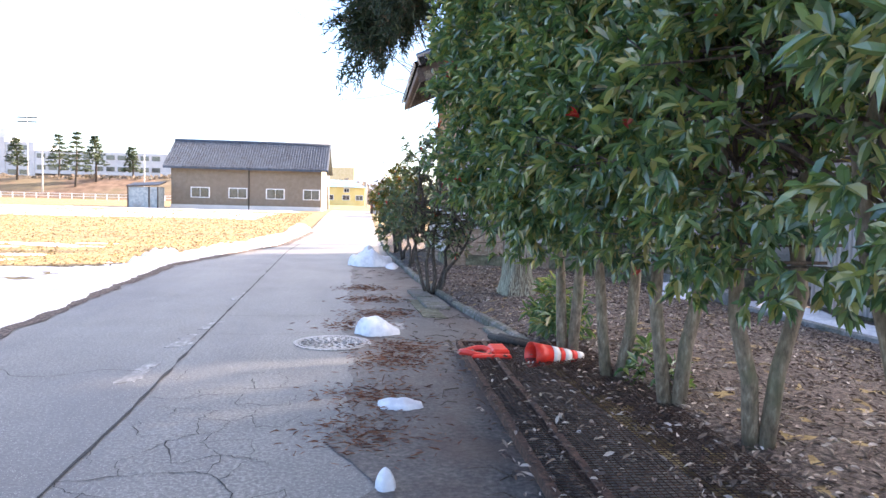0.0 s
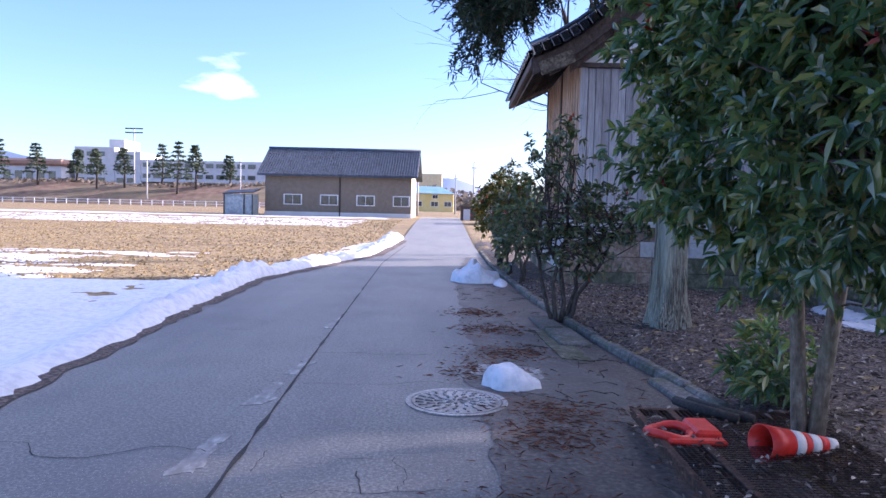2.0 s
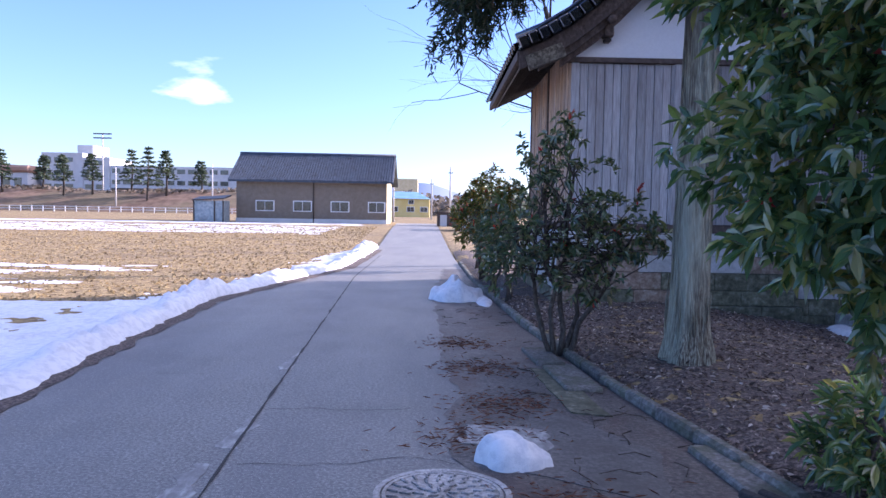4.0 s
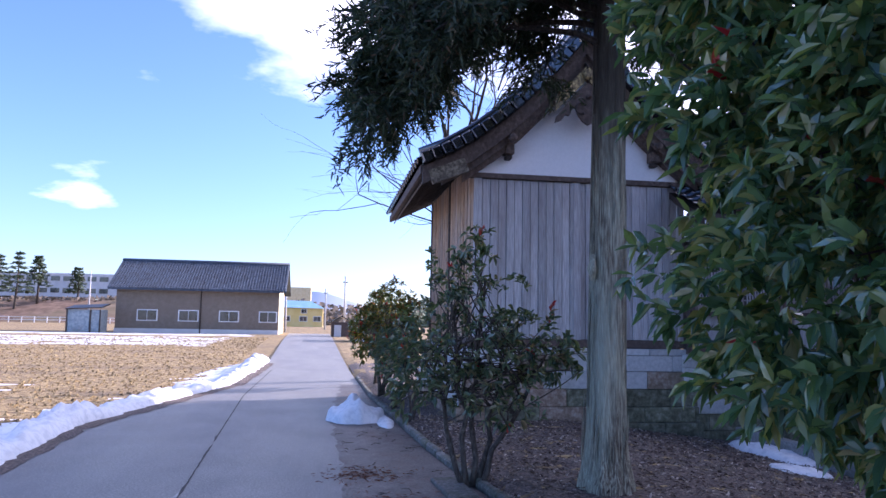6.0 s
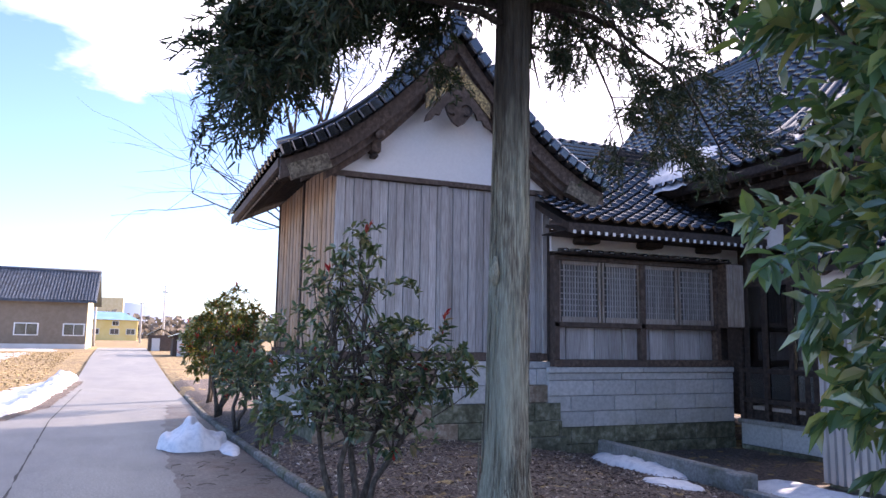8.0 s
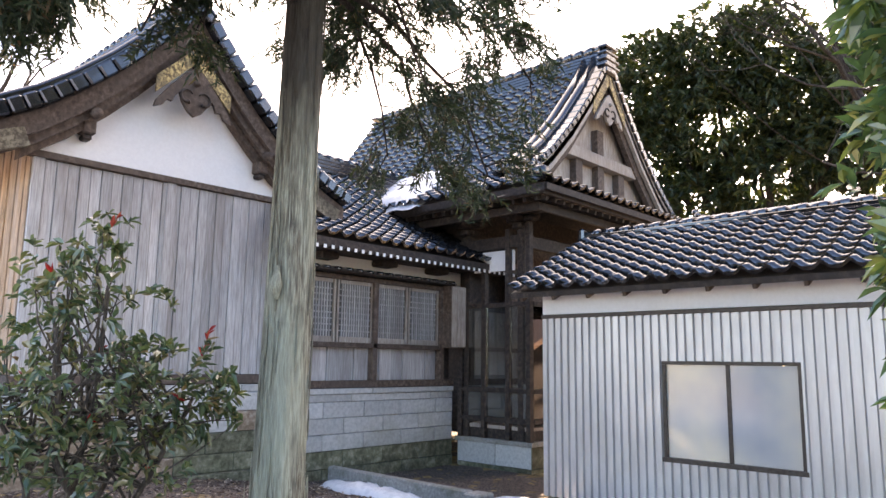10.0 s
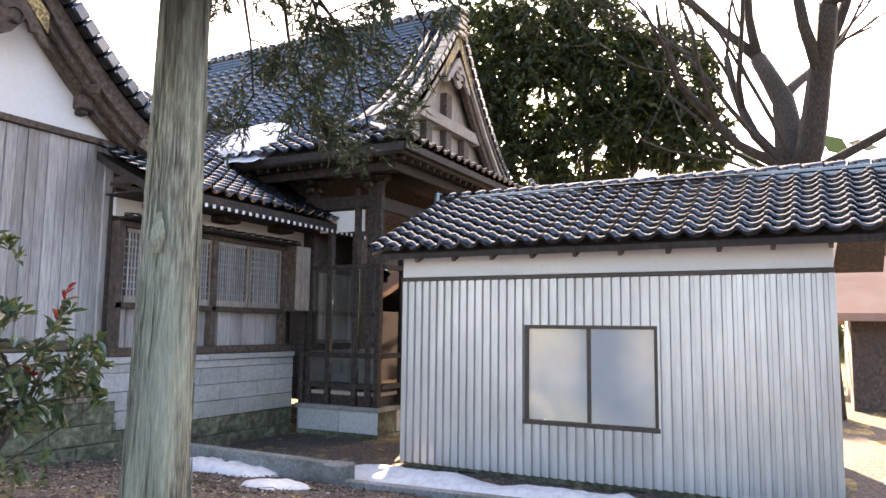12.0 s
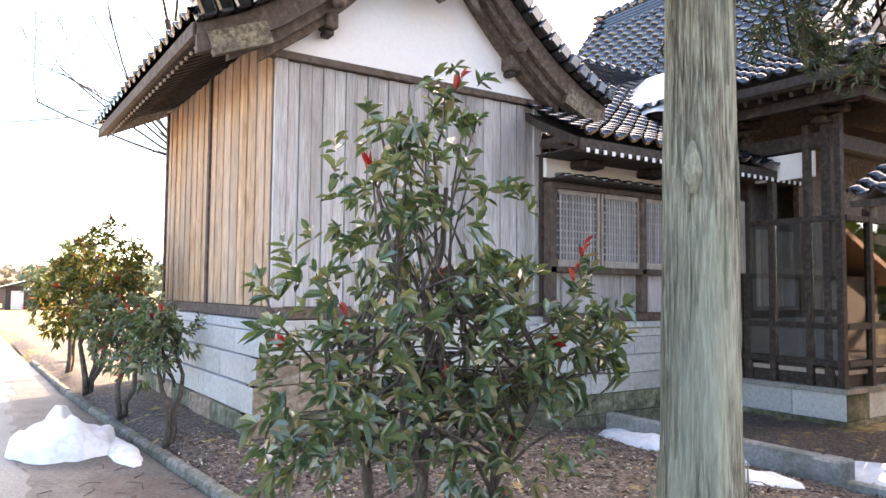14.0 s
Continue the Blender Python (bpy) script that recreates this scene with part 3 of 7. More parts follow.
def gabled_hall():
    hall = thing("shrine_hall", "gabled wooden shrine hall with tiled roof and grey boards", "building")
    rng = random.Random(4)
    body = box("wall_core", (HX0 + 0.03, HY0 + 0.03, 1.2), (HX1 - 0.03, HY1, 4.7), DARK_WOOD, hall, 0)
    # stone base: battered courses, damp towards the ground
    plinth = box("plinth", (HX0 - 0.02, HY0 - 0.02, -0.35), (HX1 + 0.02, HY1 + 0.1, 1.28), CONCRETE, hall, 0)
    levels = [(-0.3, 0.06, 0.5, [MOSSY]), (0.06, 0.32, 0.36, [MOSSY, MOSSY, RUSTY_STONE]), (0.32, 0.62, 0.31, [RUSTY_STONE, MOSSY]), (0.62, 0.92, 0.26, [RUSTY_STONE, RUSTY_STONE, STONE]), (0.92, 1.2, 0.21, [STONE, STONE, RUSTY_STONE]), (1.2, 1.32, 0.17, [STONE])]
    for k, (z0, z1, o, mats) in enumerate(levels):
        stone_course(plinth, (HX0 - o, HY0 - o, 0), (HX1 + 0.12, HY0 - o, 0), z0, z1, (0, -1, 0), mats, 0.95, o + 0.02, 0.45 * (k % 2), rng=rng)
        stone_course(plinth, (HX0 - o, HY1 + 0.2, 0), (HX0 - o, HY0 - o, 0), z0, z1, (-1, 0, 0), mats if k < 2 else [STONE], 0.95, o + 0.02, 0.45 * (k % 2), rng=rng)
    sill = box("sill_beam", (HX0 - 0.1, HY0 - 0.1, 1.33), (HX1 + 0.08, HY0 + 0.05, 1.46), BROWN_WOOD, hall)
    box("sill_beam", (HX0 - 0.1, HY0 + 0.053, 1.33), (HX0 + 0.05, HY1, 1.46), BROWN_WOOD, hall)
    front = box("front_wall", (HX0, HY0, 1.46), (HX1, HY0 + 0.028, 4.3), BROWN_WOOD, hall, 0)
    board_wall(front, (HX0 + 0.12, HY0, 0), (HX1 - 0.08, HY0, 0), 1.47, 4.29, (0, -1, 0), GREY_WOOD, 0.15, rng)
    flank = box("side_wall", (HX0, HY0 + 0.03, 1.46), (HX0 + 0.028, HY1, 4.68), BROWN_WOOD, hall, 0)
    board_wall(flank, (HX0, HY1 - 0.05, 0), (HX0, HY0 + 0.1, 0), 1.47, 4.66, (-1, 0, 0), WARM_WOOD, 0.16, rng)
    for x in (HX0 + 0.04, 4.37, HX1 - 0.02):
        box("post", (x - 0.07, HY0 - 0.06, 1.46), (x + 0.07, HY0 + 0.01, 4.3), GREY_WOOD, hall)
    for y in (HY0 + 2.5, HY1 - 0.1):
        box("post", (HX0 - 0.06, y - 0.05, 1.46), (HX0 + 0.01, y + 0.05, 4.67), BROWN_WOOD, hall)
    box("tie_beam", (HX0 - 0.1, HY0 - 0.09, 4.3), (HX1 + 0.1, HY0 + 0.03, 4.39), BROWN_WOOD, hall)
    # plaster gable
    half = HRX - HX0
    V, F = [], []
    xs = [lerp(HX0, HX1, i / 16) for i in range(17)]
    for yy in (HY0 - 0.015, HY0 + 0.1):
        for x in xs:
            h = 2.95 - abs(x - HRX)
            V += [(x, yy, 4.39), (x, yy, max(4.4, HEZ - 0.2 + along(GABLE_PROF, h)))]
    for i in range(16):
        F += [(2 * i, 2 * i + 2, 2 * i + 3, 2 * i + 1), (34 + 2 * i, 34 + 2 * i + 1, 34 + 2 * i + 3, 34 + 2 * i + 2)]
    mesh_ob("gable_plaster", V, F, PLASTER, hall, False, "smooth white plaster gable")
    # roof
    roof = deck("roof", (HRX - 2.95, 15.8, HEZ), (0, 1, 0), (1, 0, 0), 6.3, GABLE_PROF, 0.12, DARK_WOOD, hall)
    deck("roof_slope", (HRX + 2.95, 15.8, HEZ), (0, 1, 0), (-1, 0, 0), 6.3, GABLE_PROF, 0.12, DARK_WOOD, roof)
    tiled_slope(roof, (HRX - 3.03, 15.75, HEZ + 0.03), (0, 1, 0), (1, 0, 0), 6.4, GABLE_PROF, 0.3, 0.27, singles=150, near=(1.4, 15, 4.3))
    tiled_slope(roof, (HRX + 3.03, 15.75, HEZ + 0.03), (0, 1, 0), (-1, 0, 0), 6.4, GABLE_PROF, 0.3, 0.27, singles=100, near=(7.4, 15, 4.3))
    ridge("ridge", (HRX, 15.65, HEZ + 2.46), (HRX, 22.1, HEZ + 2.46), roof, 0.42, 0.3, 5)
    for sgn in (-1, 1):
        edge = [(HRX + sgn * (2.95 - h), HEZ + z - 0.02) for h, z in GABLE_PROF]
        swept_board("bargeboard", edge, 15.77, 15.85, 0.3, BROWN_WOOD, hall, "thick curved brown bargeboard")
        low = [(HRX + sgn * (2.95 - h), HEZ + along(GABLE_PROF, h) - 0.2) for h in (0.35, 0.92, 1.35, 1.81, 2.2, 2.59, 2.95)]
        swept_board("inner_bargeboard", low, 15.854, 15.95, 0.26, BROWN_WOOD, hall)
        swept_board("soffit_board", [(HRX + sgn * (2.95 - h), HEZ + along(GABLE_PROF, h) - 0.36) for h in (0.75, 1.35, 1.81, 2.2, 2.59, 2.95)], 15.954, 16.13, 0.22, BROWN_WOOD, hall)
        # rolled verge tiles climbing the edge
        for k in range(17):
            t = 2.98 * k / 17
            h0, h1 = t, t + 0.2
            x0, x1 = HRX + sgn * (2.98 - h0), HRX + sgn * (2.98 - h1)
            z0, z1 = HEZ + along(GABLE_PROF, h0) + 0.1, HEZ + along(GABLE_PROF, h1) + 0.1
            bm = box_bm((-0.15, 0, -0.1), (0.13, math.hypot(x1 - x0, z1 - z0) * 0.8, 0.1), 0.025)
            dv = Vector((x1 - x0, 0, z1 - z0)).normalized()
            nv = Vector((-dv.z, 0, dv.x)) if sgn < 0 else Vector((dv.z, 0, -dv.x))
            m = Matrix((Vector((0, 1, 0)), dv, nv)).transposed().to_4x4()
            m.translation = (x0, 15.75, z0)
            bm.transform(m)
            part("verge_tile", bm, TILE, roof)
        roll = [(HRX + sgn * (3.0 - h), 15.86, HEZ + z + 0.25) for h, z in GABLE_PROF]
        tube("verge_roll", roll, [0.075] * len(roll), TILE, roof, 8)
        # bracket beam end and gilded corner plate
        x = HRX + sgn * 1.38
        end = box("purlin_end", (x - 0.09, 15.93, 4.72), (x + 0.09, HY0 + 0.05, 4.92), BROWN_WOOD, hall, 0.02)
        box("bracket_arm", (x - 0.06, 15.98, 4.64), (x + 0.06, HY0, 4.718), DARK_WOOD, end, 0.02)
        tube("purlin_boss", [(x + sgn * -0.02, 15.74, 4.98), (x + sgn * -0.02, 15.85, 4.98)], [0.07, 0.075], BROWN_WOOD, end, 12)
        ex = HRX + sgn * 2.5
        bm = box_bm((-0.34, 0, -0.13), (0.34, 0.1, 0.12), 0.004)
        bm.transform(pose(ex, 15.752, HEZ - 0.1, 0, sgn * 22, 0))
        part("metal_plate", bm, TARNISH, hall, "tarnished engraved metal plate")
    # rafters under the eaves
    for sgn, x in ((-1, HX0), (1, HX1)):
        for k in range(30):
            y = 15.95 + 6.0 * k / 29
            r = beam("rafter", (HRX + sgn * 2.85, y, HEZ - 0.1), (HRX + sgn * 1.7, y, HEZ + 0.46), 0.05, 0.06, DARK_WOOD, hall, bevel=0)
            box("rafter_end", (HRX + sgn * 2.86 - 0.012, y - 0.024, HEZ - 0.2), (HRX + sgn * 2.86 + 0.012, y + 0.024, HEZ - 0.165), PALE_WOOD, r, 0)
        box("fascia", (HRX + sgn * 2.95 - 0.03, 15.85, HEZ - 0.16), (HRX + sgn * 2.95 + 0.03, 22.0, HEZ - 0.005), BROWN_WOOD, hall)
    curl_ornament(hall, HRX, 15.71, 5.62, 0.98, BROWN_WOOD)
    # gilded chevron above the pendant
    for sgn in (-1, 1):
        swept_board("gilt_plate", [(HRX + sgn * 0.02, 6.36), (HRX + sgn * 0.3, 6.06), (HRX + sgn * 0.6, 5.76)], 15.735, 15.76, 0.26, GILT, hall, "gilded openwork plate")
    tube("gilt_boss", [(HRX, 15.73, 6.2), (HRX, 15.69, 6.2), (HRX, 15.68, 6.2)], [0.1, 0.1, 0.04], GILT, hall, 12)
    return hall


TARNISH = surface("tarnished_plate", [(0.3, (0.07, 0.058, 0.04)), (0.5, (0.15, 0.128, 0.09)), (0.7, (0.26, 0.225, 0.165))], fine=22, coarse=4, rough=0.55, metal=0.4, bump=0.8, depth=0.01, stain=(0.08, 0.065, 0.05))
GILT = surface("tarnished_gilt", [(0.3, (0.06, 0.042, 0.022)), (0.5, (0.22, 0.16, 0.07)), (0.7, (0.5, 0.38, 0.16))], fine=22, coarse=4, rough=0.5, metal=0.5, bump=0.8, depth=0.01, stain=(0.1, 0.08, 0.05))
gabled_hall()


# ---- the linking wing with lattice windows ----
WY = 15.86


def lattice_window(parent, x0, x1, z0, z1, y):
    w = thing("lattice_panel", "", "")
    w.parent = parent
    for key in ("label", "category"):
        if key in w:
            del w[key]
    box("frame", (x0, y - 0.03, z0), (x0 + 0.04, y + 0.02, z1), PALE_WOOD, w, 0.004)
    box("frame", (x1 - 0.04, y - 0.03, z0), (x1, y + 0.02, z1), PALE_WOOD, w, 0.004)
    box("frame", (x0 + 0.062, y - 0.03, z0), (x1 - 0.062, y + 0.02, z0 + 0.1), PALE_WOOD, w, 0.004)
    box("frame", (x0 + 0.062, y - 0.03, z1 - 0.07), (x1 - 0.062, y + 0.02, z1), PALE_WOOD, w, 0.004)
    n = 13
    for i in range(1, n):
        x = lerp(x0 + 0.06, x1 - 0.06, i / n)
        box("bar", (x - 0.011, y - 0.022, z0 + 0.1), (x + 0.011, y - 0.004, z1 - 0.07), GREY_WOOD, w, 0)
    for i in range(1, 9):
        z = lerp(z0 + 0.1, z1 - 0.07, i / 9)
        box("bar", (x0 + 0.06, y - 0.004, z - 0.011), (x1 - 0.06, y + 0.012, z + 0.011), GREY_WOOD, w, 0)
    return w


def lattice_wing():
    wing = thing("linking_wing", "low timber wing with lattice windows on a cut-stone base", "building")
    rng = random.Random(8)
    x0, x1 = HX1 - 0.02, 10.45
    plinth = box("plinth", (x0, WY + 0.12, -0.6), (x1 - 0.05, WY + 2, 1.2), CONCRETE, wing, 0)
    for k, (z0, z1, o, mats) in enumerate([(-0.45, -0.1, 0.02, [MOSSY]), (-0.1, 0.19, 0.0, [MOSSY]), (0.19, 0.46, 0.0, [STONE]), (0.46, 0.73, 0.0, [STONE]), (0.73, 1.0, 0.0, [STONE]), (1.0, 1.13, 0.0, [STONE]), (1.13, 1.23, 0.035, [STONE])]):
        stone_course(plinth, (x0 - 0.1, WY - o, 0), (x1, WY - o, 0), z0, z1, (0, -1, 0), mats, 0.92 if k < 5 else 2.0, 0.12, 0.46 * (k % 2), rng=rng)
    wall = box("wall", (x0, WY + 0.12, 1.2), (x1, WY + 0.2, 3.6), DARK_WOOD, wing, 0)
    box("ground_sill", (x0, WY - 0.02, 1.24), (x1, WY + 0.12, 1.36), BROWN_WOOD, wing)
    board_wall(wall, (x0, WY + 0.1, 0), (x1 - 0.45, WY + 0.1, 0), 1.36, 1.95, (0, -1, 0), GREY_WOOD, 0.3, rng)
    box("window_sill", (x0, WY - 0.06, 1.93), (10.05, WY + 0.11, 2.02), BROWN_WOOD, wing)
    box("window_head", (x0, WY - 0.06, 3.12), (10.15, WY + 0.11, 3.2), BROWN_WOOD, wing)
    edges = [x0 + 0.1, 7.4, 8.28, 9.15, 10.02]
    for a, b in zip(edges, edges[1:]):
        lattice_window(wing, a + 0.02, b - 0.02, 2.02, 3.12, WY + 0.03)
    for x in (x0 + 0.05, 8.28, 10.06):
        box("post", (x - 0.055, WY - 0.06, 1.36), (x + 0.055, WY + 0.1, 3.12), BROWN_WOOD, wing)
    # dark sheet standing in for the shaded gaps between the bars
    box("paper_screen", (x0 + 0.1, WY + 0.085, 2.0), (10.0, WY + 0.1, 3.14), SHADED_PAPER, wing, 0, "papered screen coloured dark for the shade behind the lattice")
    # small tiled awning over the windows
    beam("awning_board", (x0, WY - 0.16, 3.24), (10.2, WY - 0.16, 3.24), 0.3, 0.03, DARK_WOOD, wing)
    for k in range(16):
        x = lerp(x0 + 0.1, 10.1, k / 15)
        tube("awning_tile_end", [(x, WY - 0.33, 3.26), (x, WY - 0.05, 3.3)], [0.035, 0.035], TILE, wing, 6)
    box("plaster_band", (x0, WY + 0.04, 3.28), (x1 + 0.8, WY + 0.11, 3.62), PLASTER, wing, 0, "white plaster band under the eaves")
    for x in (7.0, 8.4, 9.8):
        box("bracket", (x - 0.2, WY - 0.3, 3.42), (x + 0.2, WY + 0.05, 3.54), DARK_WOOD, wing, 0.03)
    # shutter box at the end of the window row
    sh = box("shutter_box", (10.07, WY - 0.28, 1.98), (10.5, WY - 0.02, 3.22), BROWN_WOOD, wing, 0.01, "plain boarded shutter box")
    board_wall(sh, (10.08, WY - 0.28, 0), (10.5, WY - 0.28, 0), 2.0, 3.2, (0, -1, 0), PALE_WOOD, 0.14, rng)
    # roof: its eave above the windows, its ridge further in
    prof = [(0, 0), (0.8, 0.38), (1.6, 0.86), (2.4, 1.42), (3.0, 1.9)]
    roof = deck("roof", (x0 - 0.2, 15.05, 3.66), (1, 0, 0), (0, 1, 0), 5.2, prof, 0.12, DARK_WOOD, wing)
    tiled_slope(roof, (x0 - 0.25, 15.0, 3.7), (1, 0, 0), (0, 1, 0), 5.3, prof, 0.28, 0.25, singles=300, near=(8, 15, 3.7))
    ridge("ridge", (x0 - 0.2, 18.05, 5.66), (11.0, 18.05, 5.66), roof, 0.34, 0.28, 4)
    box("eave_board", (x0 - 0.2, 15.02, 3.5), (11.6, 15.08, 3.66), DARK_WOOD, wing)
    for k in range(34):
        x = lerp(x0 - 0.1, 11.5, k / 33)
        r = beam("rafter", (x, 15.0, 3.5), (x, 15.9, 3.72), 0.05, 0.06, DARK_WOOD, wing, bevel=0)
        box("rafter_end", (x - 0.026, 14.985, 3.472), (x + 0.026, 14.999, 3.53), PLASTER, r, 0, "white-painted rafter end")
    box("fascia_under", (x0 - 0.2, 15.1, 3.54), (11.6, 15.9, 3.56), DARK_WOOD, wing, 0)


# paper kept dark grey: the shade behind the lattice is in its colour
SHADED_PAPER = surface("shade_painted_paper", [(0.3, (0.1, 0.1, 0.1)), (0.7, (0.13, 0.13, 0.13))], fine=8, rough=0.8, bump=0.05)
GLASS = glass_material("window_glass", 0.02, (0.75, 0.8, 0.8), 0.12)
FROSTED, fn, fl, fb = shader("frosted_glass", 0.22, 0.0, 1.0)
fb.inputs["Base Color"].default_value = (0.62, 0.6, 0.55, 1)
fb.inputs["Coat Weight"].default_value, fb.inputs["Coat Roughness"].default_value, fb.inputs["Coat IOR"].default_value = 1.0, 0.1, 1.9
fgeo = fn.new("ShaderNodeNewGeometry")
fnoise = noise_node(fn, fl, fgeo.outputs["Position"], 0.8, 3, 0.5)
framp = ramp_node(fn, [(0.35, (0.5, 0.56, 0.62)), (0.65, (0.9, 0.86, 0.74))])
fl.new(fnoise.outputs["Fac"], framp.inputs[0])
ftrans = fn.new("ShaderNodeBsdfTranslucent")
fl.new(framp.outputs[0], ftrans.inputs[0])
fl.new(framp.outputs[0], fb.inputs["Base Color"])
fdrops = noise_node(fn, fl, fgeo.outputs["Position"], 24, 4, 0.7)
fbump = fn.new("ShaderNodeBump")
fbump.inputs["Strength"].default_value, fbump.inputs["Distance"].default_value = 0.25, 0.004
fl.new(fdrops.outputs["Fac"], fbump.inputs["Height"])
fl.new(fbump.outputs[0], fb.inputs["Normal"])
fmix = fn.new("ShaderNodeMixShader")
fmix.inputs[0].default_value = 0.4
fl.new(fb.outputs[0], fmix.inputs[1])
fl.new(ftrans.outputs[0], fmix.inputs[2])
fl.new(fmix.outputs[0], fn["Material Output"].inputs["Surface"])
lattice_wing()


# ---- glazed porch ----
def porch():
    p = thing("glazed_porch", "dark timber porch with glass panes on a mossy stone base", "porch")
    rng = random.Random(3)
    X, Y0, Y1, X1 = 10.5, 13.95, 15.75, 14.0
    base = box("base", (X + 0.1, Y0 + 0.1, -0.7), (X1, Y1 + 0.1, 0.2), CONCRETE, p, 0)
    for z0, z1, mats in ((-0.6, -0.22, [MOSSY]), (-0.22, 0.18, [MOSSY, RUSTY_STONE, STONE])):
        stone_course(base, (X, Y1, 0), (X, Y0, 0), z0, z1, (-1, 0, 0), mats, 0.95, 0.12, 0, rng=rng)
        stone_course(base, (X, Y0, 0), (X1, Y0, 0), z0, z1, (0, -1, 0), mats, 0.95, 0.12, 0.3, rng=rng)
    box("base_cap", (X - 0.04, Y0 - 0.04, 0.18), (X1, Y1 + 0.05, 0.26), CONCRETE, p)
    box("floor_skirt", (X + 0.08, Y0 + 0.1, 0.262), (X + 0.12, Y1, 0.448), DARK_WOOD, p, 0)
    box("floor_skirt", (X + 0.124, Y0 + 0.1, 0.262), (X1, Y0 + 0.14, 0.448), DARK_WOOD, p, 0)
    box("back_screen", (X + 0.3, Y1 + 0.06, 0.3), (X1, Y1 + 0.1, 3.4), DARK_WOOD, p, 0)
    box("floor", (X + 0.06, Y0 + 0.06, 0.45), (X1, Y1 + 0.04, 0.52), PALE_WOOD, p)
    for y, top in ((Y1 - 0.05, 2.9), (15.1, 3.6), (14.5, 4.3), (Y0 + 0.06, 4.4)):
        box("post", (X - 0.02, y - 0.05, 0.262), (X + 0.1, y + 0.05, top), DARK_WOOD, p)
    for x in (11.3, 12.1, 12.9):
        box("post", (x - 0.05, Y0 - 0.02, 0.262), (x + 0.05, Y0 + 0.1, 3.0), DARK_WOOD, p)
    for z in (0.62, 1.18, 2.82):
        box("rail", (X - 0.01, Y0 + 0.11, z - 0.045), (X + 0.07, Y1 - 0.1, z + 0.045), DARK_WOOD, p)
        box("rail", (X + 0.1, Y0 - 0.01, z - 0.045), (X1, Y0 + 0.07, z + 0.045), DARK_WOOD, p)
    for k in range(2):
        for a, b in ((Y0 + 0.12, 14.44), (14.56, 15.04), (15.16, Y1 - 0.1)):
            z = ((0.68, 1.13), (1.23, 2.77))[k]
            box("pane", (X + 0.03, a, z[0]), (X + 0.036, b, z[1]), GLASS, p, 0).visible_shadow = False
        for a, b in ((10.62, 11.24), (11.36, 12.04), (12.16, 12.84)):
            box("pane", (a, Y0 + 0.03, z[0]), (b, Y0 + 0.036, z[1]), GLASS, p, 0).visible_shadow = False
    # boarded room seen behind the glass
    inner = box("inner_wall", (11.5, 15.2, 0.52), (14.2, 15.3, 4.2), BROWN_WOOD, p, 0)
    board_wall(inner, (10.75, 15.55, 0), (11.9, 15.55, 0), 1.45, 2.75, (0, -1, 0), PALE_WOOD, 0.14, rng)
    box("bench", (10.9, 14.3, 0.52), (11.9, 14.7, 0.66), DARK_WOOD, p)
    for a in range(4):
        box("step", (11.6, 14.2 + 0.2 * a, 0.52), (13.4, 14.42 + 0.2 * a, 0.75 + 0.22 * a), BROWN_WOOD, p)


porch()


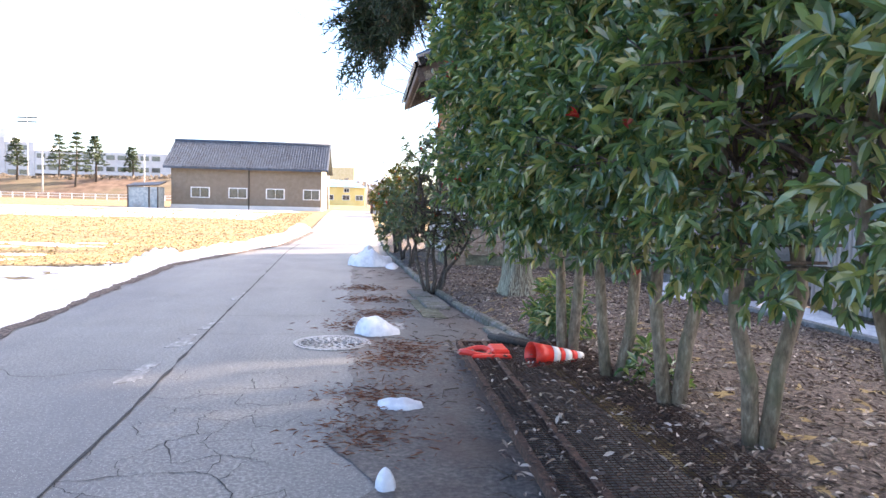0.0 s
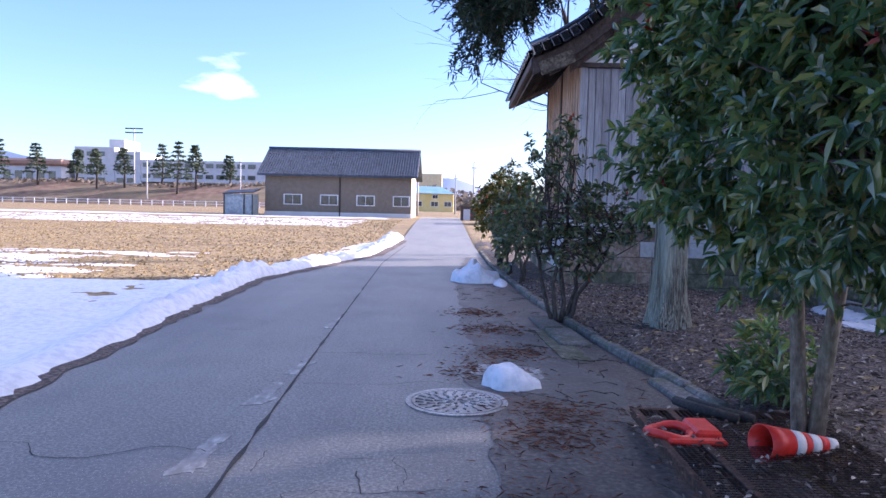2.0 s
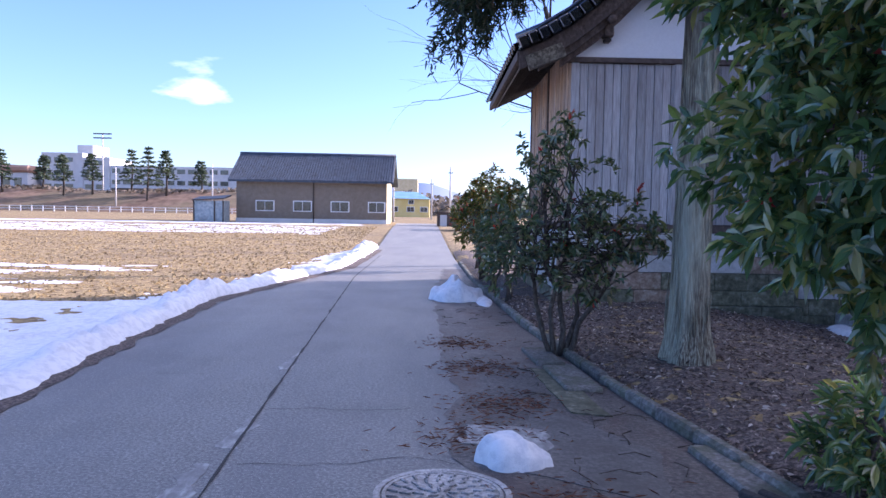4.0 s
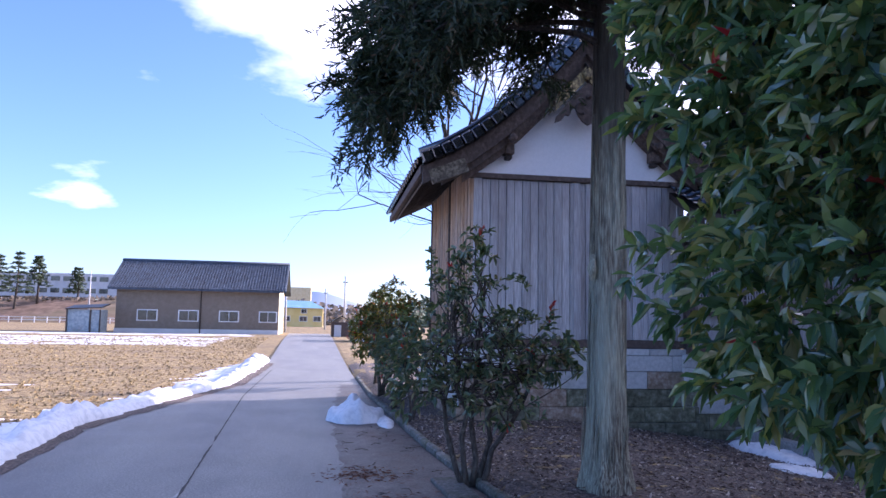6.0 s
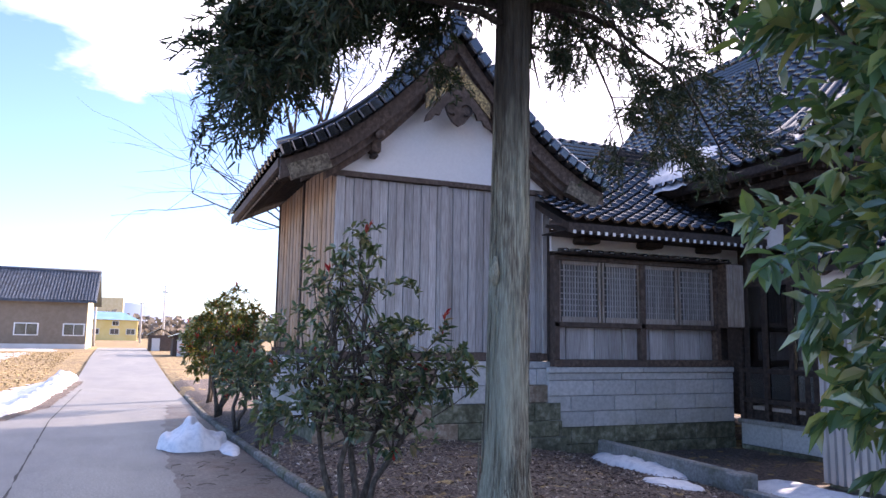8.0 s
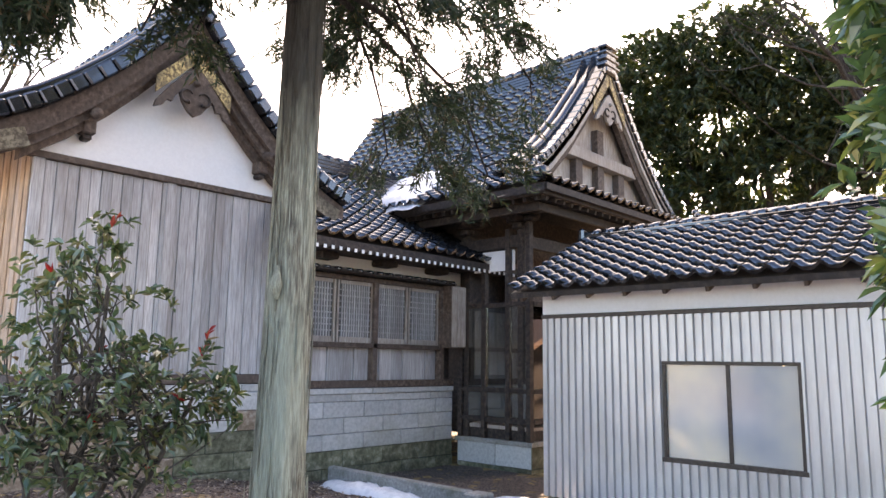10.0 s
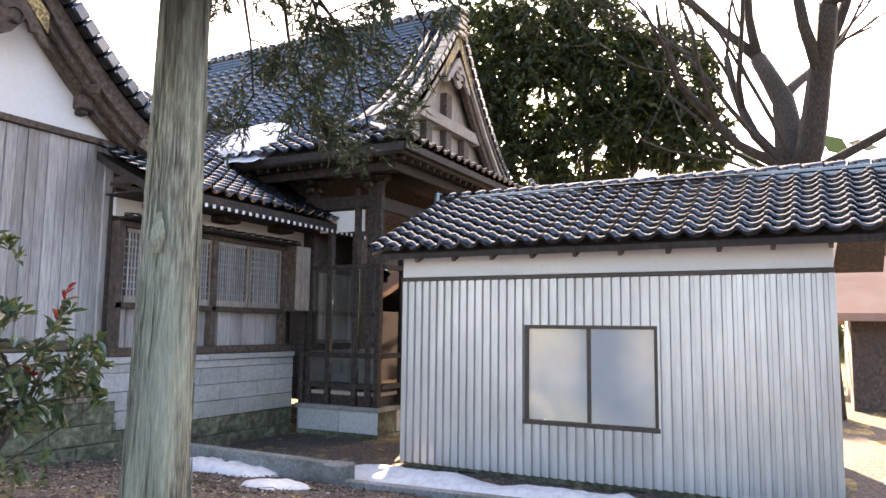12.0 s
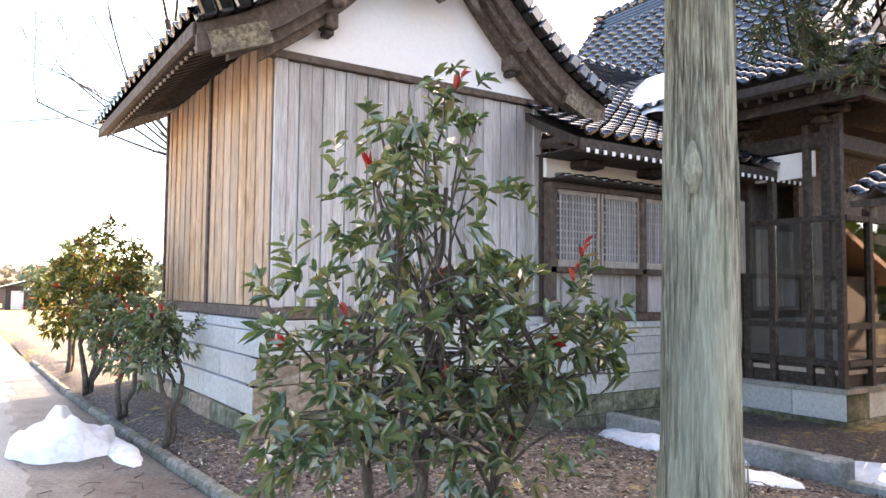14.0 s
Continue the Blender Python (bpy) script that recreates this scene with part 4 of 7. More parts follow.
# ---- main hall with its tall hipped gable ----
def main_hall():
    hall = thing("main_shrine_hall", "tall shrine hall with steep dark tiled hip-and-gable roof", "building")
    X0, Y0, XR, ZE, VY = 9.5, 12.92, 13.3, 4.8, 0.88
    prof = [(0, 0), (0.45, 0.24), (0.8, 0.44), (1.55, 1.0), (2.3, 1.72), (3.05, 2.58), (3.8, 3.6)]
    hip = lambda h: min(VY, 1.95 * h)
    roof = deck("roof", (X0, Y0, ZE), (0, 1, 0), (1, 0, 0), 8.9, prof, 0.14, DARK_WOOD, hall, first=hip)

    def keep_side(s, h):
        return s > hip(h) - 0.05
    deck("roof_slope", (2 * XR - X0, Y0, ZE), (0, 1, 0), (-1, 0, 0), 8.9, prof, 0.14, DARK_WOOD, roof, first=hip)
    tiled_slope(roof, (X0 - 0.05, Y0, ZE + 0.04), (0, 1, 0), (1, 0, 0), 8.9, prof, 0.3, 0.27, keep=keep_side, singles=300, near=(9, 13, 5))
    tiled_slope(roof, (2 * XR - X0 + 0.05, Y0, ZE + 0.04), (0, 1, 0), (-1, 0, 0), 8.9, prof, 0.3, 0.27, keep=keep_side, singles=0)
    # pent roof below the gable
    pent = [(0, 0), (0.6, 0.17), (1.25, 0.42)]
    deck("pent_roof", (X0, Y0 - 0.05, ZE), (1, 0, 0), (0, 1, 0), 2 * (XR - X0), pent, 0.12, DARK_WOOD, roof, first=lambda h: 0.51 * h, last=lambda h: 0.51 * h)
    tiled_slope(roof, (X0, Y0 - 0.1, ZE + 0.04), (1, 0, 0), (0, 1, 0), 2 * (XR - X0), pent, 0.28, 0.25, keep=lambda s, h: h * 0.51 - 0.05 < s < 2 * (XR - X0) - h * 0.51 + 0.05, singles=160, near=(10, 13, 5))
    # gable wall, its beams and plaster
    GY = Y0 + 1.28
    V = [(XR - 2.75, GY, ZE + 0.3), (XR + 2.75, GY, ZE + 0.3), (XR, GY, ZE + 3.3), (XR - 2.75, GY + 0.1, ZE + 0.3), (XR + 2.75, GY + 0.1, ZE + 0.3), (XR, GY + 0.1, ZE + 3.3)]
    mesh_ob("gable_plaster", V, [(0, 1, 2), (3, 5, 4), (0, 3, 4, 1), (1, 4, 5, 2), (2, 5, 3, 0)], PALE_WOOD, hall, False, "pale boarded gable behind timber struts")
    box("gable_beam", (XR - 2.6, GY - 0.2, ZE + 0.46), (XR + 2.6, GY - 0.01, ZE + 0.66), PALE_WOOD, hall)
    box("gable_beam", (XR - 1.5, GY - 0.24, ZE + 1.25), (XR + 1.5, GY - 0.01, ZE + 1.5), PALE_WOOD, hall)
    for x in (-0.9, 0, 0.9):
        box("gable_strut", (XR + x - 0.13, GY - 0.17, ZE + 0.665), (XR + x + 0.13, GY - 0.01, ZE + (1.245 if x else 2.1)), BROWN_WOOD, hall)
    for sgn in (-1, 1):
        edge = [(XR + sgn * (3.8 - h), ZE + z + 0.1) for h, z in prof if h > 0.3]
        swept_board("bargeboard", edge, Y0 + VY, Y0 + VY + 0.09, 0.36, PALE_WOOD, hall, "pale curved bargeboard")
        swept_board("inner_bargeboard", [(x, z - 0.3) for x, z in edge], Y0 + VY + 0.12, Y0 + VY + 0.24, 0.3, BROWN_WOOD, hall)
        swept_board("verge_soffit", [(x, z - 0.12) for x, z in edge], Y0 + VY + 0.095, Y0 + 1.3, 0.1, DARK_WOOD, hall)
        for off, rad in ((VY + 0.3, 0.1), (VY + 0.56, 0.1)):
            tube("verge_roll", [(x, Y0 + off, z + 0.18) for x, z in edge], [rad] * len(edge), TILE, roof, 8)
        for k in range(20):
            t = 0.45 + 3.2 * k / 20
            z0 = ZE + along(prof, t) + 0.14
            z1 = ZE + along(prof, t + 0.15) + 0.14
            beam("verge_tile", (XR + sgn * (3.8 - t), Y0 + VY + 0.08, z0), (XR + sgn * (3.8 - t - 0.13), Y0 + VY + 0.08, z1), 0.3, 0.14, TILE, roof, up=(0, 0, 1), bevel=0.02)
        # hip ridge down to the corner, with its end tile
        cx = XR + sgn * 3.78
        tube("hip_ridge", [(XR + sgn * 3.36, Y0 + 0.86, ZE + 0.46), (XR + sgn * 3.58, Y0 + 0.42, ZE + 0.28), (cx, Y0 + 0.02, ZE + 0.2)], [0.13, 0.13, 0.12], TILE, roof, 8)
        ends = bmesh.new()
        for dx, dz, r in ((0, 0.12, 0.13), (-0.13, 0.2, 0.09), (0.13, 0.2, 0.09), (0, 0.32, 0.1), (-0.1, 0.02, 0.09), (0.1, 0.02, 0.09)):
            bmesh.ops.create_icosphere(ends, subdivisions=1, radius=r, matrix=pose(XR + sgn * 3.52 + dx * 1.3, Y0 + 0.5 - abs(dx), ZE + 0.4 + dz))
        part("end_tile_ornament", ends, TILE, roof, "dark moulded ridge-end tile", True)
    curl_ornament(hall, XR, Y0 + VY - 0.02, ZE + 2.5, 0.9, PALE_WOOD)
    for sgn in (-1, 1):
        swept_board("gilt_plate", [(XR + sgn * 0.02, ZE + 3.4), (XR + sgn * 0.35, ZE + 2.98), (XR + sgn * 0.68, ZE + 2.56)], Y0 + VY - 0.02, Y0 + VY - 0.003, 0.3, GILT, hall)
    ridge("ridge", (XR, Y0 + VY + 0.05, ZE + 3.52), (XR, 21.4, ZE + 3.52), roof, 0.5, 0.4, 6)
    for y, lo in ((Y0 + VY, 0.06), (21.45, 0.2)):
        bm = box_bm((XR - 0.24, y - 0.09, ZE + 3.3 + lo), (XR + 0.24, y + 0.09, ZE + 3.86), 0.05)
        for q in range(4):
            box_bm((XR - 0.33 + 0.02 * q, y - 0.12, ZE + 3.5 + 0.15 * q), (XR + 0.33 - 0.02 * q, y + 0.12, ZE + 3.58 + 0.15 * q), 0.03, bm)
        part("ridge_end_tile", bm, TILE, roof)
    # eaves: boards, rafters in two rows, brackets
    for z, o in ((ZE - 0.17, 0.05), (ZE - 0.36, 0.4)):
        box("eave_board", (X0 + o, Y0 + o, z), (X0 + o + 0.08, 21.8, z + 0.15), DARK_WOOD, hall)
        box("eave_board", (X0 + o + 0.083, Y0 + o, z), (2 * XR - X0 - o, Y0 + o + 0.08, z + 0.15), DARK_WOOD, hall)
    for k in range(34):
        y = Y0 + 0.3 + k * 0.25
        beam("rafter", (X0 + 0.15, y, ZE - 0.2), (X0 + 1.5, y, ZE + 0.1), 0.06, 0.08, DARK_WOOD, hall, bevel=0)
    for k in range(25):
        x = X0 + 0.3 + k * 0.27
        beam("rafter", (x, Y0 + 0.15, ZE - 0.2), (x, Y0 + 1.3, ZE + 0.1), 0.06, 0.08, DARK_WOOD, hall, bevel=0)
    wx, wy = X0 + 1.1, Y0 + 1.3
    walls = box("wall", (wx + 0.1, wy + 1.4, 0.3), (2 * XR - wx, 21.5, ZE + 0.2), DARK_WOOD, hall, 0)
    for x, y in ((wx, wy), (wx, wy + 1.35), (wx + 4, wy), (2 * XR - wx, wy)):
        box("pillar", (x - 0.075, y - 0.075, 0.265), (x + 0.075, y + 0.075, ZE - 0.5), DARK_WOOD, hall, 0.02)
        for j, (s, z) in enumerate(((0.2, -0.52), (0.34, -0.38), (0.5, -0.24))):
            box("bracket_block", (x - s, y - 0.1, ZE + z), (x + s, y + 0.1, ZE + z + 0.12), DARK_WOOD, hall, 0.03)
            box("bracket_block", (x - 0.1, y - s, ZE + z + 0.003), (x + 0.1, y + s, ZE + z + 0.117), DARK_WOOD, hall, 0.03)
    beam("head_beam", (wx, wy, ZE - 0.75), (2 * XR - wx, wy, ZE - 0.75), 0.16, 0.24, DARK_WOOD, hall)
    beam("head_beam", (wx, wy, ZE - 0.75), (wx, wy + 5, ZE - 0.75), 0.16, 0.24, DARK_WOOD, hall)
    box("plaster_panel", (wx - 0.02, wy + 0.2, ZE - 1.3), (wx + 0.04, wy + 1.2, ZE - 0.9), PLASTER, hall, 0)
    return hall


main_hall()


# ---- the metal-clad shed ----
SX, SY0, SY1 = 8.63, 6.73, 12.33


def metal_shed():
    shed = thing("storage_shed", "shed clad in ribbed grey metal with dark tiled roof", "shed")
    zb, zt = -0.22, 2.38
    wy0, wy1, wz0, wz1 = 8.67, 10.43, 0.47, 1.76
    foot = box("footing", (SX + 0.03, SY0 + 0.02, -0.75), (SX + 3.7, SY1 - 0.02, zb), MOSSY, shed, 0.01, "mossy concrete footing")
    for y in (11.3, 9.0):
        box("air_vent", (SX + 0.015, y - 0.13, -0.36), (SX + 0.028, y + 0.13, -0.27), SEAM, foot, 0)
    # ribbed cladding: folded sheet with a pitch of 14 cm, with an opening for the window
    def sheet_run(y0, y1, z0, z1):
        pitch = 0.121
        V, F = [], []
        y = y0
        k0 = math.floor(y0 / pitch)
        cuts = {y0, y1}
        k = k0
        while k * pitch < y1:
            for f in (0, 0.34, 0.42, 0.92):
                c = (k + f) * pitch
                if y0 < c < y1:
                    cuts.add(c)
            k += 1
        for c in sorted(cuts):
            f = (c / pitch) % 1
            d = 0.0 if (f < 0.34 + 1e-6 or f > 1 - 1e-6) else 0.042
            V += [(SX - d, c, z0), (SX - d, c, z1)]
        n = len(V) // 2
        F = [(2 * i, 2 * i + 1, 2 * i + 3, 2 * i + 2) for i in range(n - 1)]
        return V, F
    V, F = [], []
    for args in ((SY0, wy0, zb, zt), (wy1, SY1, zb, zt), (wy0, wy1, zb, wz0), (wy0, wy1, wz1, zt)):
        v, f = sheet_run(*args)
        o = len(V)
        V += v
        F += [tuple(i + o for i in q) for q in f]
    mesh_ob("cladding", V, F, SIDING, shed, False, "light grey ribbed metal cladding")
    for a, b in (((SX + 0.02, SY0 + 0.02, zb), (SX + 0.1, wy0, 2.8)), ((SX + 0.02, wy1, zb), (SX + 0.1, SY1 - 0.02, 2.8)), ((SX + 0.02, wy0, zb), (SX + 0.1, wy1, wz0)), ((SX + 0.02, wy0, wz1), (SX + 0.1, wy1, 2.8)),
                 ((SX + 3.6, SY0 + 0.02, zb), (SX + 3.7, 7.6, 3.0)), ((SX + 3.6, 11.9, zb), (SX + 3.7, SY1, 3.0)), ((SX + 3.6, 7.6, zb), (SX + 3.7, 11.9, 0.4)), ((SX + 3.6, 7.6, 2.4), (SX + 3.7, 11.9, 3.0)), ((SX + 0.1, SY1 - 0.1, zb), (SX + 3.6, SY1 - 0.005, 2.9)), ((SX + 0.1, SY0 + 0.005, zb), (SX + 3.6, SY0 + 0.1, 2.9))):
        core = bmesh.new()
        box_bm(a, b, 0, core)
        part("inner_wall", core, SIDING, shed)
    for y in (SY0 - 0.012, SY1 + 0.012):
        box("corner_trim", (SX - 0.02, y - 0.02, zb), (SX + 0.05, y + 0.02, zt), SIDING, shed, 0.004)
    box("plaster_band", (SX - 0.03, SY0 - 0.02, zt + 0.06), (SX + 0.018, SY1 + 0.02, 2.84), PLASTER, shed, 0.004, "white plaster band")
    box("drip_rail", (SX - 0.06, SY0 - 0.03, zt), (SX + 0.018, SY1 + 0.03, zt + 0.055), DARK_METAL, shed, 0.006)
    win = box("window_frame", (SX - 0.035, wy0, wz1 - 0.045), (SX + 0.05, wy1, wz1), DARK_METAL, shed, 0.004, "brown aluminium sliding window frame")
    box("frame_bar", (SX - 0.045, wy0 - 0.02, wz0 - 0.02), (SX + 0.05, wy1 + 0.02, wz0 + 0.04), DARK_METAL, win, 0.004)
    for y in (wy0, wy1 - 0.045):
        box("frame_bar", (SX - 0.033, y, wz0 + 0.042), (SX + 0.05, y + 0.045, wz1 - 0.047), DARK_METAL, win, 0.004)
    mid = (wy0 + wy1) / 2
    box("meeting_stile", (SX - 0.02, mid - 0.025, wz0 + 0.042), (SX + 0.01, mid + 0.025, wz1 - 0.047), DARK_METAL, win, 0.004)
    box("pane", (SX + 0.0, wy0 + 0.046, wz0 + 0.042), (SX + 0.006, mid - 0.026, wz1 - 0.047), FROSTED, win, 0, "misted frosted glass pane")
    box("pane", (SX + 0.02, mid + 0.026, wz0 + 0.042), (SX + 0.026, wy1 - 0.046, wz1 - 0.047), FROSTED, win, 0, "misted frosted glass pane")
    # roof
    prof = [(0, 0), (2.3, 1.08)]
    ry0, ln = 5.95, 6.75
    roof = deck("roof", (8.25, ry0, 2.76), (0, 1, 0), (1, 0, 0), ln, prof, 0.08, DARK_WOOD, shed)
    deck("roof_slope", (8.25 + 4.6, ry0, 2.76), (0, 1, 0), (-1, 0, 0), ln, prof, 0.08, DARK_WOOD, roof)
    tiled_slope(roof, (8.19, ry0, 2.79), (0, 1, 0), (1, 0, 0), ln, prof, 0.29, 0.255, singles=300)
    tiled_slope(roof, (8.25 + 4.66, ry0, 2.79), (0, 1, 0), (-1, 0, 0), ln, prof, 0.29, 0.255, singles=0)
    ridge("ridge", (10.55, ry0 - 0.05, 3.8), (10.55, ry0 + ln + 0.05, 3.8), roof, 0.19, 0.24, 3)
    bm = box_bm((10.4, ry0 + ln + 0.03, 3.74), (10.7, ry0 + ln + 0.15, 4.1), 0.05)
    part("ridge_end_tile", bm, TILE, roof)
    box("fascia", (8.26, ry0, 2.7), (8.29, ry0 + ln, 2.748), BROWN_WOOD, shed)
    for k in range(12):
        y = ry0 + 0.2 + k * 0.58
        beam("rafter", (8.29, y, 2.66), (8.85, y, 2.92), 0.05, 0.07, BROWN_WOOD, shed, bevel=0)
    V = [(8.63, SY1, 2.8), (12.47, SY1, 2.8), (10.55, SY1, 3.72), (8.63, SY1 - 0.08, 2.8), (12.47, SY1 - 0.08, 2.8), (10.55, SY1 - 0.08, 3.72)]
    mesh_ob("gable_end", V, [(1, 0, 2), (3, 4, 5), (0, 1, 4, 3), (1, 2, 5, 4), (2, 0, 3, 5)], PLASTER, shed)
    V2 = [(x, y - 5.6, z) for x, y, z in V]
    mesh_ob("gable_end", V2, [(1, 0, 2), (3, 4, 5), (0, 1, 4, 3), (1, 2, 5, 4), (2, 0, 3, 5)], PLASTER, shed)


metal_shed()


# ---- across the field ----
CLAY = surface("taupe_render", [(0.3, (0.19, 0.155, 0.115)), (0.7, (0.23, 0.19, 0.145))], fine=2, coarse=0.3, rough=0.9, bump=0.1, stain=(0.21, 0.17, 0.13))
# cream of the far block; on the barn's end it stands for sunlight
CREAM = surface("cream_and_sunlit_wall", [(0.3, (0.62, 0.52, 0.3)), (0.7, (0.7, 0.6, 0.38))], fine=1, rough=0.9, bump=0)
YELLOW = surface("yellow_wall", [(0.3, (0.72, 0.56, 0.2)), (0.7, (0.78, 0.63, 0.27))], fine=0.6, rough=0.8, bump=0)
BLUE_ROOF = surface("blue_sheet_roof", [(0.3, (0.1, 0.27, 0.4)), (0.7, (0.15, 0.34, 0.47))], fine=0.8, rough=0.5, bump=0)
OFFWHITE = surface("weathered_concrete_wall", [(0.3, (0.55, 0.55, 0.54)), (0.7, (0.66, 0.65, 0.63))], fine=0.5, coarse=0.1, rough=0.9, bump=0, stain=(0.5, 0.5, 0.5))
BRICKY = surface("tan_roof", [(0.3, (0.34, 0.2, 0.14)), (0.7, (0.4, 0.25, 0.18))], fine=0.5, rough=0.9, bump=0)
DARK_GLASS = surface("dark_window", [(0.3, (0.02, 0.022, 0.025)), (0.7, (0.06, 0.065, 0.07))], fine=0.7, rough=0.08, bump=0, spec=1.0)
WHITE_FRAME = surface("white_frame", [(0.3, (0.7, 0.7, 0.69)), (0.7, (0.78, 0.78, 0.77))], fine=5, rough=0.5, bump=0)
TIN = surface("pale_blue_tin", [(0.3, (0.22, 0.27, 0.29)), (0.7, (0.36, 0.41, 0.43))], fine=3, coarse=0.8, rough=0.5, metal=0.2, bump=0.1, stain=(0.2, 0.17, 0.15), thr=(0.55, 0.7))
BANK = surface("brown_bank", [(0.3, (0.1, 0.06, 0.035)), (0.7, (0.2, 0.13, 0.085))], fine=0.5, coarse=0.08, rough=0.95, bump=0.3, stain=(0.14, 0.12, 0.06))
# the haze of distance is put into the hills' pale blue colour
HAZE_HILL = surface("haze_painted_hill", [(0.3, (0.5, 0.55, 0.63)), (0.7, (0.55, 0.6, 0.68))], fine=0.006, rough=1.0, bump=0)
WOODS = leaf_material("bare_woods", [(0.0, (0.09, 0.08, 0.065)), (1.0, (0.2, 0.165, 0.13))], 0.9, 0.1)


def far_window(parent, x0, x1, z0, z1, y, split=True):
    w = box("window", (x0, y - 0.06, z0), (x1, y + 0.02, z1), WHITE_FRAME, parent, 0.01)
    xs = [x0 + 0.09, (x0 + x1) / 2, x1 - 0.09]
    for a, b in zip(xs, xs[1:]):
        box("pane", (a + 0.03, y - 0.075, z0 + 0.1), (b - 0.03, y - 0.062, z1 - 0.1), DARK_GLASS, w, 0)
    return w


def barn():
    b = thing("barn", "long taupe rendered barn with blue-grey tiled gable roof", "building")
    x0, x1, y0, y1, z0, ze = -22.07, -5.22, 85.0, 94.0, 0.2, 4.95
    box("wall", (x0, y0, z0), (x1, y1, ze), CLAY, b, 0.02)
    box("plinth", (x0 - 0.05, y0 - 0.08, z0), (x1 + 0.05, y0 + 0.1, z0 + 0.55), OFFWHITE, b, 0.01)
    for a, c in ((-19.91, -17.79), (-15.7, -13.58), (-11.49, -9.37), (-7.29, -5.34)):
        far_window(b, a, c, 1.55, 2.77, y0)
    tube("downpipe", [(-13.4, y0 - 0.09, z0), (-13.4, y0 - 0.09, ze)], [0.06, 0.06], DARK_METAL, b, 6)
    # roof: courses of tile as stepped ribs
    rx0, rx1, ye, zr, yr = -22.8, -4.4, 84.2, 8.2, 89.5
    V, F = [], []
    n = 22
    for s in (rx0, rx1):
        V += [(s, ye, ze), (s, yr, zr), (s, 2 * yr - ye, ze), (s, ye, ze - 0.15), (s, yr, zr - 0.15), (s, 2 * yr - ye, ze - 0.15)]
    roof = mesh_ob("roof", V, [(0, 6, 7, 1), (1, 7, 8, 2), (3, 4, 10, 9), (4, 5, 11, 10), (0, 3, 9, 6), (2, 8, 11, 5), (0, 1, 4, 3), (1, 2, 5, 4), (6, 9, 10, 7), (7, 10, 11, 8)], BARN_TILE, b)
    TV, TF = [], []
    for r in range(n):
        t0, t1 = r / n, (r + 1.1) / n
        for c in range(62):
            xa, xb = lerp(rx0, rx1, c / 62), lerp(rx0, rx1, (c + 0.95) / 62)
            xm = lerp(xa, xb, 0.35)
            p = lambda x, t, o: (x, lerp(ye, yr, t) - 0.04, lerp(ze, zr, min(1, t)) + o)
            o = len(TV)
            TV += [p(xa, t0, 0.13), p(xm, t0, 0.19), p(xb, t0, 0.07), p(xb, t1, 0.02), p(xm, t1, 0.12), p(xa, t1, 0.06), p(xa, t0, 0.0), p(xm, t0, 0.04), p(xb, t0, 0.0)]
            TF += [(o, o + 1, o + 4, o + 5), (o + 1, o + 2, o + 3, o + 4), (o + 6, o + 7, o + 1, o), (o + 7, o + 8, o + 2, o + 1)]
    t = mesh_ob("roof_tiles", TV, TF, BARN_TILE, roof)
    t["kind"] = "stuff"
    tube("ridge_roll", [(rx0, yr, zr + 0.12), (rx1, yr, zr + 0.12)], [0.2, 0.2], BARN_TILE, roof, 8)
    # end facing the sun: its sunlight is put into the lighter yellowish colour
    V = [(x1 + 0.02, y0, ze), (x1 + 0.02, y1, ze), (x1 + 0.02, yr, zr - 0.2), (x1 - 0.1, y0, ze), (x1 - 0.1, y1, ze), (x1 - 0.1, yr, zr - 0.2)]
    mesh_ob("gable", V, [(0, 1, 2), (3, 5, 4), (0, 2, 5, 3), (1, 4, 5, 2)], CREAM, b)
    box("sunlit_end_wall", (x1 - 0.003, y0 + 0.02, z0), (x1 + 0.06, y1, ze), CREAM, b, 0.01)


barn()


def tin_shed():
    s = thing("tin_shed", "small leaning pale blue tin shed beside the barn", "shed")
    box("wall", (-25.85, 82, 0.1), (-22.65, 84.4, 2.6), TIN, s, 0.03)
    V = [(-26.0, 81.8, 2.55), (-22.5, 81.8, 2.75), (-22.5, 84.6, 3.15), (-26.0, 84.6, 2.95)]
    V += [(x, y, z + 0.12) for x, y, z in V]
    mesh_ob("roof", V, [(3, 2, 1, 0), (4, 5, 6, 7), (0, 1, 5, 4), (1, 2, 6, 5), (2, 3, 7, 6), (3, 0, 4, 7)], DARK_METAL, s)
    box("door", (-25.7, 81.93, 0.15), (-23.7, 81.99, 2.4), TIN, s, 0.01)
    for x in (-25.85, -23.6, -22.68):
        box("corner_post", (x - 0.06, 81.9, 0.1), (x + 0.06, 81.99, 2.6), DARK_METAL, s, 0.01)


tin_shed()


def yellow_building():
    b = thing("yellow_building", "low yellow building with a blue sheet roof", "building")
    box("wall", (-11.5, 150, 0.5), (-0.65, 158, 4.6), YELLOW, b, 0.05)
    V = [(-12.0, 149.4, 4.55), (-0.3, 149.4, 4.45), (-0.3, 158.5, 4.5), (-12.0, 158.5, 4.5), (-9.5, 154, 6.1), (-3.2, 154, 6.0)]
    mesh_ob("roof", V, [(0, 1, 5, 4), (1, 2, 5), (2, 3, 4, 5), (3, 0, 4), (3, 2, 1, 0)], BLUE_ROOF, b)
    for x in (-8.6, -5.3, -2.6):
        far_window(b, x, x + 1.6, 1.8, 2.9, 150)
    far_window(b, -5.0, -3.8, 3.4, 4.3, 150)


yellow_building()


